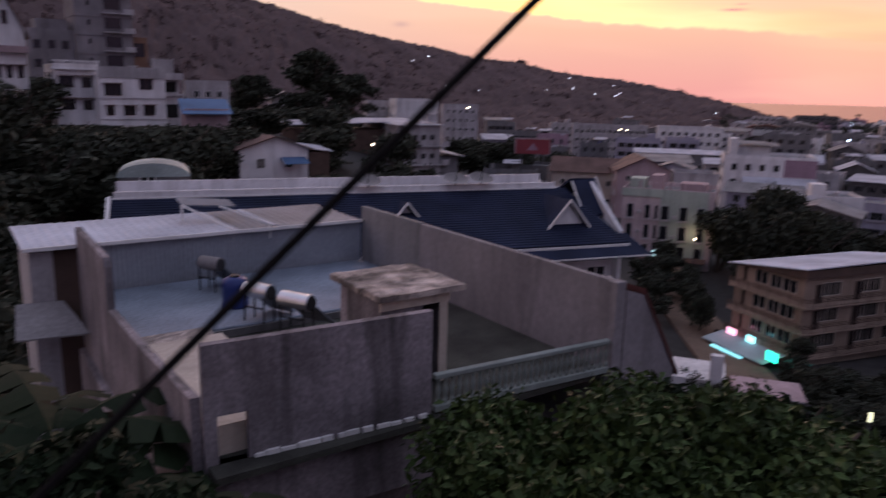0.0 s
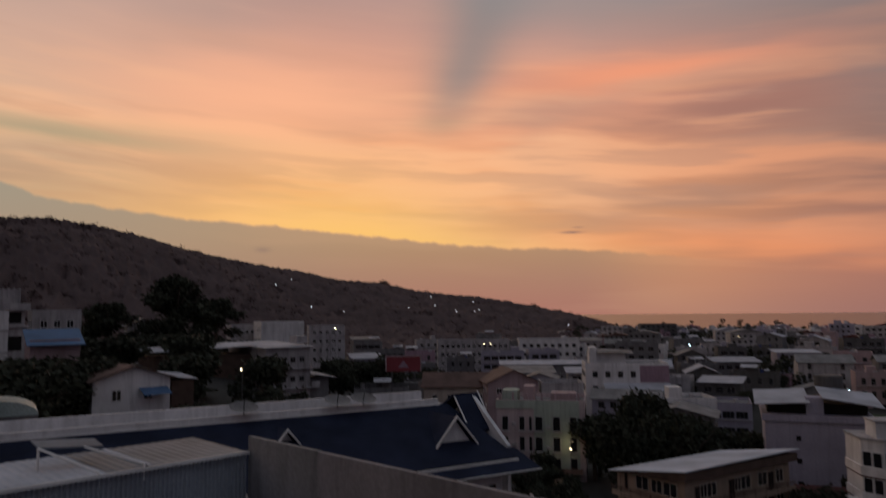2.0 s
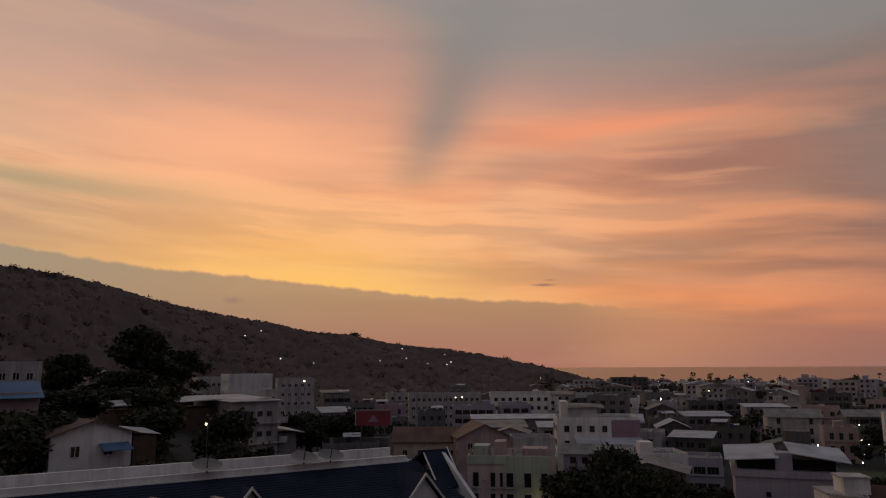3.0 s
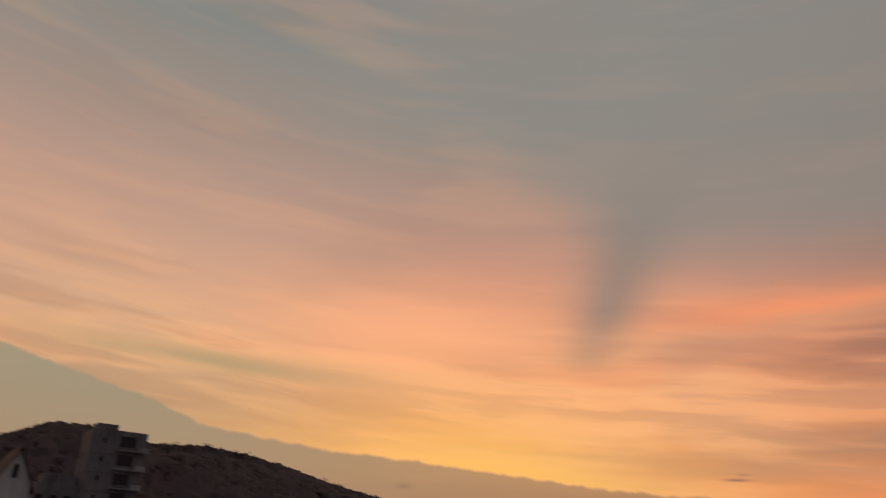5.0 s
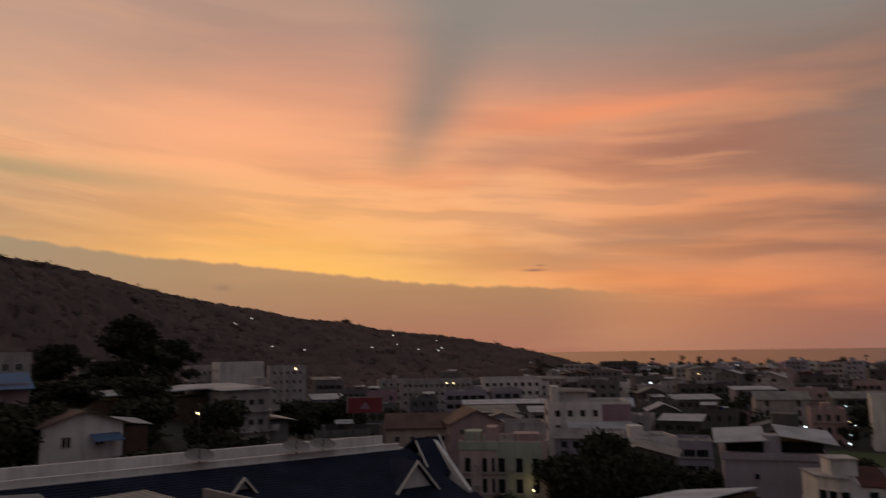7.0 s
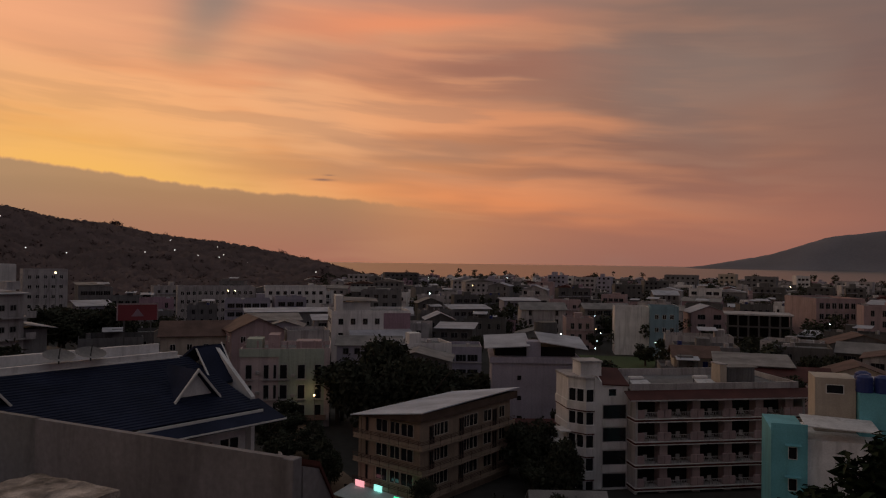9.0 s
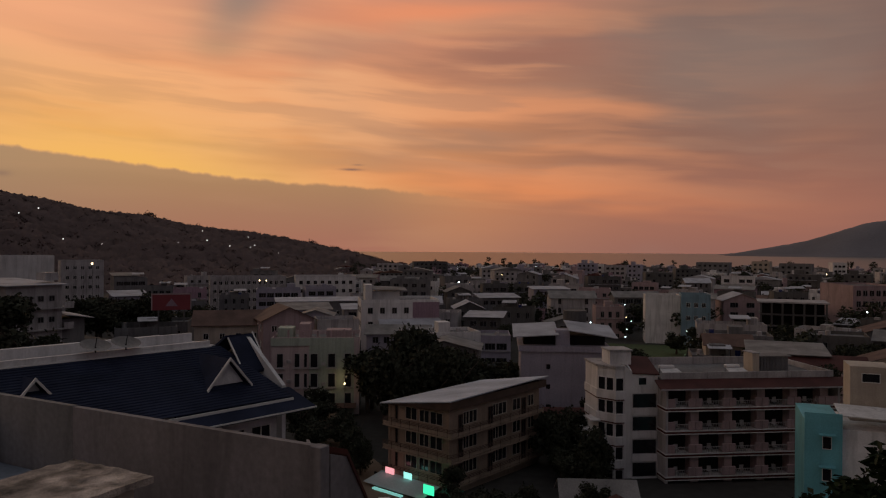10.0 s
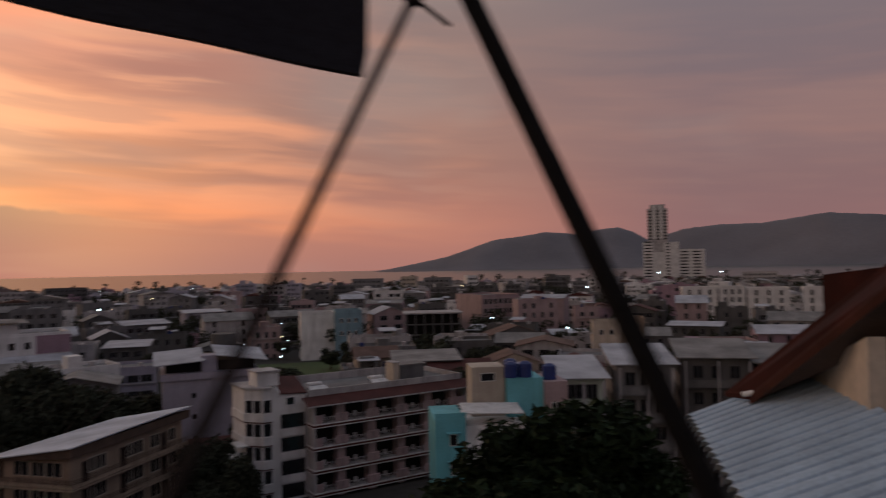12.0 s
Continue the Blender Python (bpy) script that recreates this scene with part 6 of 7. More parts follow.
    part("top_joint", tube(T0 - d * 0.12 + Vector((-0.02, 0, 0)), T0 - d * 0.12 + Vector((0.02, 0, 0)), 0.02, n=10), BLACKIRON, pl)
    # rope from the knot
    r = thing("guy_rope", pose(0, 0, 0), "thin dark rope knotted to the awning pole", "rope")
    R0, R1 = Vector((2.100, 2.07, 28.26)), Vector((1.92, 1.875, 27.987))
    e = R1 - R0
    part("rope", tube(R0, R1 + e * 2.2, 0.0042, n=8), ROPE, r)
    bm = bmesh.new()
    bmesh.ops.create_icosphere(bm, subdivisions=2, radius=0.010)
    for v in bm.verts:
        v.co *= 1 + 0.25 * noise.noise(v.co * 90)
    bmesh.ops.translate(bm, verts=bm.verts[:], vec=R0)
    part("knot", bm, ROPE, r)
    for v in (Vector((0.045, 0.01, -0.02)), Vector((-0.04, 0.0, -0.005)), Vector((0.05, -0.02, 0.012))):
        part("loose_end", tube(R0, R0 + v, 0.0025, n=6), ROPE, r)
    # cable across the view at the other end of the balcony
    W0, W1 = Vector((0.841, 0.730, 28.002)), Vector((0.566, 0.402, 27.592))
    w = W0 - W1
    c = thing("slack_cable", pose(0, 0, 0), "black cable stretched across the view", "cable")
    part("cable", tube(W1 - w * 3.95, W0 + w * 0.03, 0.0037, n=8), POLE, c)
    part("cable_end", tube(W0 + w * 0.03, (1.2, 0.2, 30.2), 0.0045, n=8), POLE, c)
    # the balcony on which the pole stands
    tagged(new("balcony", mesh_of("balcony", [(-3, -4, 12), (4, -4, 12), (4, 1.5, 12), (-3, 1.5, 12), (-3, -4, 25.97), (4, -4, 25.97), (4, 1.5, 25.97), (-3, 1.5, 25.97)], [(3, 2, 1, 0), (4, 5, 6, 7), (0, 1, 5, 4), (1, 2, 6, 5), (2, 3, 7, 6), (3, 0, 4, 7)], CONCRETE)), "plain concrete balcony under the camera", "balcony", kind="structure")


near_things()


# ---- trees ----
def leaf_cloud(seed, blobs, count, size, shell=0.55, long=1.8):
    """Many small bent leaves in uneven clumps: blobs are (x, y, z, rx, ry, rz)."""
    g = np.random.default_rng(seed)
    vol = np.array([b[3] * b[4] for b in blobs])
    pick = g.choice(len(blobs), count, p=vol / vol.sum())
    B = np.array(blobs)[pick]
    d = g.normal(size=(count, 3))
    d /= np.linalg.norm(d, axis=1)[:, None]
    r = shell + (1 - shell) * g.random(count) ** 0.6
    r *= 1 + 0.18 * g.normal(size=count)
    c = B[:, :3] + d * r[:, None] * B[:, 3:6]
    u = g.normal(size=(count, 3))
    u[:, 2] *= 0.5
    u /= np.linalg.norm(u, axis=1)[:, None]
    n = d + 0.8 * g.normal(size=(count, 3))
    v = np.cross(n, u)
    v /= np.linalg.norm(v, axis=1)[:, None] + 1e-9
    s = size * (0.6 + 0.8 * g.random(count))[:, None]
    P = np.stack([c - u * s * long / 2, c + v * s / 2 - [0, 0, 0], c + u * s * long / 2 - np.array([0, 0, 1]) * s * 0.3, c - v * s / 2], 1)
    return P.reshape(-1, 3).tolist(), [(4 * i, 4 * i + 1, 4 * i + 2, 4 * i + 3) for i in range(count)]


def limbs(seed, h, spread, r0, n=6):
    """Tapered, slightly bent trunk with limbs, as one mesh."""
    R = random.Random(seed)
    bm = bmesh.new()

    def limb(p, q, a, b):
        t = tube(p, q, a, b, 7)
        me = bpy.data.meshes.new("x")
        t.to_mesh(me)
        t.free()
        bm.from_mesh(me)
        bpy.data.meshes.remove(me)

    p = Vector((0, 0, 0))
    q = Vector((R.uniform(-0.3, 0.3), R.uniform(-0.3, 0.3), h * 0.45))
    limb(p, q, r0, r0 * 0.7)
    top = Vector((R.uniform(-0.5, 0.5), R.uniform(-0.5, 0.5), h * 0.85))
    limb(q, top, r0 * 0.68, r0 * 0.25)
    for i in range(n):
        a = i * 2.4 + R.random()
        s = q.lerp(top, R.uniform(0.0, 0.7))
        e = s + Vector((math.cos(a) * spread * R.uniform(0.5, 0.9), math.sin(a) * spread * R.uniform(0.5, 0.9), h * R.uniform(0.15, 0.4)))
        limb(s, e, r0 * 0.4, r0 * 0.1)
    return bm


def make_tree(name, seed, h, spread, count, size, leafm, label, category="tree", squash=0.75, low=0.35, nb=14, group="", crown=None):
    R = random.Random(seed)
    t = thing(name, pose(0, 0, 0), label, category, group)
    part("trunk", limbs(seed, h, spread, 0.035 * h + 0.04), BARK, t)
    blobs = []
    for i in range(nb):
        a, q = R.random() * 6.283, math.sqrt(R.random())
        z = h * (low + (1 - low) * R.random())
        k = 1 - abs((z / h - low) / (1 - low) - 0.45) * 0.9
        b = spread * R.uniform(0.28, 0.45)
        blobs.append((math.cos(a) * spread * q * k * 0.8, math.sin(a) * spread * q * k * 0.8, min(z, h - b * squash), b, b, b * squash))
    vs, fs = leaf_cloud(seed, blobs, count, size)
    attach("crown", mesh_of("crown", vs, fs, leafm), t)
    return t


def place(t, x, y, z=None, s=1.0, rz=0.0, sz=None):
    m = Matrix.Translation((x, y, ground_z(x, y) - 0.3 if z is None else z)) @ Matrix.Rotation(rz, 4, "Z") @ Matrix.Diagonal((s, s, sz or s, 1))
    return m


def relabel(ob, label):
    ob["label"] = label
    return ob


def plant():
    R = random.Random(21)
    kinds = [make_tree("tree", 100 + i, 10, 5.2 - 0.5 * (i % 3), 2600, 0.42, LEAF, "broad dark leafy tree on the hillside", squash=0.8, group="hillside trees") for i in range(4)]
    home = [(-46, 74), (-52, 84), (-38, 78), (-60, 92)]
    for k, (x, y) in zip(kinds, home):
        k.matrix_basis = place(k, x, y)

    def tree_line(a, q):
        """How high the tree tops may reach before the houses behind them."""
        if a < -58:
            return -2.2 if q < 88 else 0.5
        if a < -45.5:
            return -3.0 if q < 126 else 0.3
        if a < -38:
            return -6.3 if q < 92 else -1.5 if q < 170 else 1.5
        if a < -28.5:
            return -6.6 if q < 128 else -1.6
        return 1.0

    def many(n, az, d, s, label=None, group="", sink=0.0):
        for i in range(n):
            a, q = R.uniform(*az), math.sqrt(R.uniform(d[0] ** 2, d[1] ** 2))
            p = polar(a, q)
            if any(abs(a - c) < w and e0 < q < e1 for c, w, e0, e1 in KEEP):
                continue
            gz = ground_z(p.x, p.y)
            sc, sv = R.uniform(*s), R.uniform(*s)
            sv = min(sv, max(0.12, (28 + q * math.tan(radians(tree_line(a, q))) - gz) / 10.3))
            if a < -22 and sv < 0.3 * sc:
                sc *= 0.6
            o = copy_thing(kinds[R.randrange(4)], place(None, p.x, p.y, gz - sink, sc, R.random() * 6.28, sv))
            if label:
                o["label"] = label
            if group:
                o["group"] = group

    KEEP = [(-42.3, 4.0, 74, 91), (-53, 4.5, 104, 131), (-47.5, 2.2, 98, 117), (-32, 4.5, 100, 150), (-60, 3, 90, 132)]
    many(46, (-72, -37), (62, 118), (0.65, 1.15))
    many(36, (-60, -44), (72, 103), (0.75, 1.2))
    many(38, (-66, -36), (118, 230), (0.9, 1.5))
    many(26, (-38, -27), (70, 108), (0.6, 0.95))
    many(14, (-28, -22), (175, 215), (0.9, 1.35))
    many(10, (-24, -17), (205, 260), (0.7, 1.1), "broad dark tree between the houses", "town trees")
    many(16, (-70, -58), (30, 62), (0.6, 0.9))
    # the dark grove behind the ochre house
    for i in range(13):
        a, q = R.uniform(-7.6, 0.6), R.uniform(108, 128)
        p = polar(a, q)
        f = 1 - abs(a + 3.8) / 7
        o = copy_thing(kinds[i % 4], place(None, p.x, p.y, 0, R.uniform(0.85, 1.1), R.random() * 6, 0.7 + 0.75 * f))
        relabel(o, "dense dark tree in the grove behind the ochre house")["group"] = "grove trees"
    # by the street and among the low houses
    many(22, (4, 34), (60, 76), (0.28, 0.5), "small dark tree among the low houses", "street trees")
    many(14, (-12, 8), (52, 74), (0.22, 0.42), "small dark tree beside the street", "street trees")
    many(18, (6.4, 10.2), (82, 108), (0.4, 0.75), "small dark tree beside the hotel", "street trees")
    many(18, (-3, 11), (62, 80), (0.3, 0.5), "small dark tree beside the street", "street trees")
    many(12, (-14, -8), (88, 118), (0.35, 0.6), "small dark tree beside the street", "street trees")
    many(20, (17, 34), (118, 215), (0.55, 0.95), "reddish dark tree among the roofs", "town trees")
    many(40, (-8, 58), (138, 300), (0.5, 0.9), "dark tree among the roofs", "town trees")
    many(18, (20, 46), (118, 280), (0.6, 1.0), "reddish dark tree among the roofs", "town trees")
    many(8, (1.5, 4.2), (112, 135), (0.6, 1.0), "narrow dark tree beside the lilac block", "town trees")
    # tall tree on the slope
    tall = make_tree("tall_tree", 55, 22, 8.5, 6500, 0.6, LEAF, "tall spreading tree above the hill houses", squash=0.5, low=0.3, nb=22)
    p = polar(-39.1, 180)
    tall.matrix_basis = place(tall, p.x, p.y, 14.5)
    for az, d, z, s in ((-36.2, 195, 14, 0.8), (-43.5, 175, 15, 0.7)):
        p = polar(az, d)
        copy_thing(tall, place(None, p.x, p.y, z, s, 2.0))
    # the green tree under the balcony
    near = thing("garden_tree", (-0.7, 11.8, 13.4), "bushy green garden tree below the terrace", "tree")
    part("trunk", limbs(7, 9.5, 4.0, 0.3, 9), BARK, near)
    blobs = []
    for i in range(46):
        a, q = R.random() * 6.283, math.sqrt(R.random()) * 5.2
        b = R.uniform(0.6, 1.15)
        blobs.append((math.cos(a) * q * 0.82, math.sin(a) * q * 0.6, 9.4 - 0.045 * q * q - b * 0.7 + R.uniform(-0.9, 0.25), b, b, b * 0.75))
    vs, fs = leaf_cloud(5, blobs, 38000, 0.105, 0.55, 2.0)
    attach("crown", mesh_of("crown", vs, fs, LEAF_NEAR), near)
    near2 = thing("garden_tree", (1.7, 15.0, 12.3), "dark green garden tree beside the house", "tree")
    part("trunk", limbs(8, 8.5, 3.5, 0.25, 8), BARK, near2)
    blobs = []
    for i in range(34):
        a, q = R.random() * 6.283, math.sqrt(R.random()) * 4.6
        b = R.uniform(0.6, 1.1)
        blobs.append((math.cos(a) * q, math.sin(a) * q * 0.7, 9.0 - 0.06 * q * q - b * 0.7 + R.uniform(-0.9, 0.2), b, b, b * 0.75))
    vs, fs = leaf_cloud(6, blobs, 24000, 0.115, 0.55, 2.0)
    attach("crown", mesh_of("crown", vs, fs, LEAF_DEEP), near2)
    near3 = thing("garden_tree", (-0.3, 17.4, 11.8), "dark green garden tree below the gable wing", "tree")
    part("trunk", limbs(14, 8.5, 2.0, 0.22, 8), BARK, near3)
    blobs = []
    for i in range(26):
        a, q = R.random() * 6.283, math.sqrt(R.random()) * 2.6
        b = R.uniform(0.5, 0.95)
        blobs.append((math.cos(a) * q, math.sin(a) * q, 9.1 - 0.09 * q * q - b * 0.7 + R.uniform(-1.2, 0.2), b, b, b * 0.8))
    vs, fs = leaf_cloud(16, blobs, 11000, 0.15, 0.6, 2.0)
    attach("crown", mesh_of("crown", vs, fs, LEAF_DEEP), near3)
    # the mango tree before the flats
    mango = thing("mango_tree", (15.2, 21.9, 8.9), "large dark mango tree with pointed leaves", "tree")
    part("trunk", limbs(9, 13, 4.5, 0.4, 10), BARK, mango)
    blobs = []
    for i in range(104):
        a, q = R.random() * 6.283, math.sqrt(R.random()) * 5.7
        b = R.uniform(0.5, 1.1)
        blobs.append((math.cos(a) * q, math.sin(a) * q * 0.8, 14.5 - 0.14 * q * q - b * 0.6 + R.uniform(-1.8, 0.45), b, b, b * 0.8))
    vs, fs = leaf_cloud(12, blobs, 30000, 0.16, 0.5, 2.6)
    attach("crown", mesh_of("crown", vs, fs, LEAF_DEEP), mango)
    # palm fronds in the near corner
    palm = thing("palm", (-7.6, 5.0, 13.5), "dark banana palm with long drooping fronds", "palm")
    part("trunk", tube((0, 0, 0), (0.2, 0.3, 8.0), 0.22, 0.14, 10), BARK, palm)
    for i in range(15):
        a = i * 2.399 + R.random() * 0.3
        L = R.uniform(2.2, 3.4)
        vs, fs = [], []
        K = 14
        rise, fall = R.uniform(0.5, 1.2), R.uniform(0.9, 1.8)
        for k in range(K + 1):
            u = k / K
            c = Vector((math.cos(a) * L * u, math.sin(a) * L * u, 8.0 + rise * u * 1.6 - fall * u * u * 1.4))
            side = Vector((-math.sin(a), math.cos(a), 0))
            vs += [c + Vector((0, 0, 0.02)), c - Vector((0, 0, 0.02))]
            w = 0.55 * math.sin(math.pi * min(1, u * 0.9 + 0.08)) + 0.03
            fwd = Vector((math.cos(a), math.sin(a), 0)) * 0.22
            vs += [c + side * w + fwd - Vector((0, 0, w * 0.35)), c - side * w + fwd - Vector((0, 0, w * 0.35))]
        for k in range(K):
            q = 4 * k
            fs += [(q, q + 4, q + 2), (q, q + 3, q + 4), (q + 1, q + 4, q + 5)]
            if k % 3:
                fs += [(q + 4, q + 6, q + 2), (q + 4, q + 3, q + 7)]
        attach("frond", mesh_of("frond", vs, fs, LEAF_DEEP), palm, pose(0.2, 0.3, 0))
    for (x, y, z, s, r) in ((-9.8, 6.2, 12.4, 1.0, 1.0), (-6.0, 4.6, 12.0, 0.9, 2.2), (-12.0, 7.4, 12.6, 1.05, 0.4), (-8.4, 6.9, 11.6, 0.9, 3.3)):
        copy_thing(palm, Matrix.Translation((x, y, z)) @ Matrix.Rotation(r, 4, "Z") @ Matrix.Diagonal((s, s, s, 1)))
    shrub = thing("shrub", (-8.0, 5.4, 13.0), "dense dark green shrub between the palms", "shrub")
    part("trunk", limbs(19, 9.0, 1.6, 0.16, 8), BARK, shrub)
    blobs = []
    for i in range(44):
        a, q = R.random() * 6.283, math.sqrt(R.random())
        b = R.uniform(0.3, 0.62)
        blobs.append((math.cos(a) * q * 2.3, math.sin(a) * q * 1.1, 9.6 - 0.5 * q * q - R.uniform(0, 1.3), b, b, b * 0.8))
    vs, fs = leaf_cloud(23, blobs, 12000, 0.13, 0.5, 2.4)
    attach("crown", mesh_of("crown", vs, fs, LEAF_DEEP), shrub)
    # crowns between the roofs of the town
    blobs = []
    g = random.Random(8)
    for i in range(330):
        az, d = g.uniform(-9, 60), math.sqrt(g.uniform(150 ** 2, 760 ** 2))
        if 7 < az < 17 and 160 < d < 220:
            continue
        p = polar(az, d)
        b = g.uniform(2.2, 4.2)
        h = g.uniform(5.5, 9.5) + 0.006 * d
        for k in range(4):
            blobs.append((p.x + g.uniform(-b, b), p.y + g.uniform(-b, b), ground_z(p.x, p.y) + h * g.uniform(0.45, 0.95), b * 0.75, b * 0.75, b * 0.6))
    vs, fs = leaf_cloud(41, blobs, 70000, 0.75, 0.4, 1.7)
    tagged(new("town_tree_crowns", mesh_of("town_tree_crowns", vs, fs, LEAF)), "dark tree crowns between the roofs of the town", "trees", kind="stuff")
    # the line of trees on the shore, the woods on the hill
    blobs = []
    g = random.Random(3)
    for i in range(420):
        az = g.uniform(-9, 62)
        d = g.uniform(880, 960)
        h = g.uniform(4, 9) if g.random() < 0.85 else g.uniform(9, 16)
        p = polar(az, d)
        b = g.uniform(2.0, 4.5)
        blobs.append((p.x, p.y, h - b * 0.6, b, b, b * 0.75))
        blobs.append((p.x + g.uniform(-2, 2), p.y, h * 0.45, b * 0.8, b * 0.8, h * 0.45))
    vs, fs = leaf_cloud(31, blobs, 30000, 1.3, 0.4, 1.6)
    tagged(new("shore_trees", mesh_of("shore_trees", vs, fs, LEAF)), "line of dark trees along the shore", "trees", kind="stuff")
    vs, fs = [], []
    A = [-72 + 0.13 * i for i in range(515)]
    S = [0.02 + 0.0105 * i for i in range(98)]
    for q in S:
        for a in A:
            p = hill_point(a, q)
            n1 = noise.noise((p.x * 0.11, p.y * 0.11, p.z * 0.11))
            n2 = noise.noise((p.x * 0.33, p.y * 0.33, 4.0 + p.z * 0.3))
            p.z += 1.0 + 4.6 * (1 - abs(n1) * 1.8) + 2.4 * n2
            vs.append(p)
    w = len(A)
    for k in range(len(S) - 1):
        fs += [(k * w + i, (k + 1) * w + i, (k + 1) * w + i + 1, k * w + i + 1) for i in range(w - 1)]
    me = mesh_of("hill_canopy", vs, fs, WOODS)
    for p in me.polygons:
        p.use_smooth = True
    tagged(new("hill_canopy", me), "closed canopy of crowns over the wooded hill", "woods", kind="stuff")
    blobs = []
    for i in range(5200):
        q = 1.0 if i < 1000 else g.uniform(0.90, 1.0) if i < 2300 else g.uniform(0.05, 0.92)
        az = g.uniform(-70, -5.4)
        p = hill_point(az, q)
        b = g.uniform(2.2, 4.8) * (1.25 if g.random() < 0.06 else 1)
        blobs.append((p.x, p.y, p.z + b * 0.35, b, b, b * g.uniform(0.6, 1.1)))
    for az, b in ((-23.9, 11), (-12.0, 9), (-37.9, 9), (-26.5, 6), (-9.2, 7)):
        p = hill_point(az, 1.0)
        for k in range(6):
            blobs.append((p.x + g.uniform(-b, b) * 0.8, p.y + g.uniform(-b, b) * 0.6, p.z + b * 0.45 * g.uniform(0.4, 1.0), b * 0.6, b * 0.6, b * 0.5))
    for i in range(110):
        b = g.uniform(2.2, 5.6)
        p = hill_point(g.uniform(-66, -6), 1.0)
        for k in range(4):
            blobs.append((p.x + g.uniform(-b, b) * 0.7, p.y + g.uniform(-b, b) * 0.6, p.z + b * g.uniform(0.3, 1.0), b * 0.55, b * 0.55, b * 0.5))
    vs, fs = leaf_cloud(33, blobs, 250000, 1.15, 0.5, 1.4)
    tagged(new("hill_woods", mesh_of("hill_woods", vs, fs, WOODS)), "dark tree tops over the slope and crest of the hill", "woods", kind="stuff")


plant()


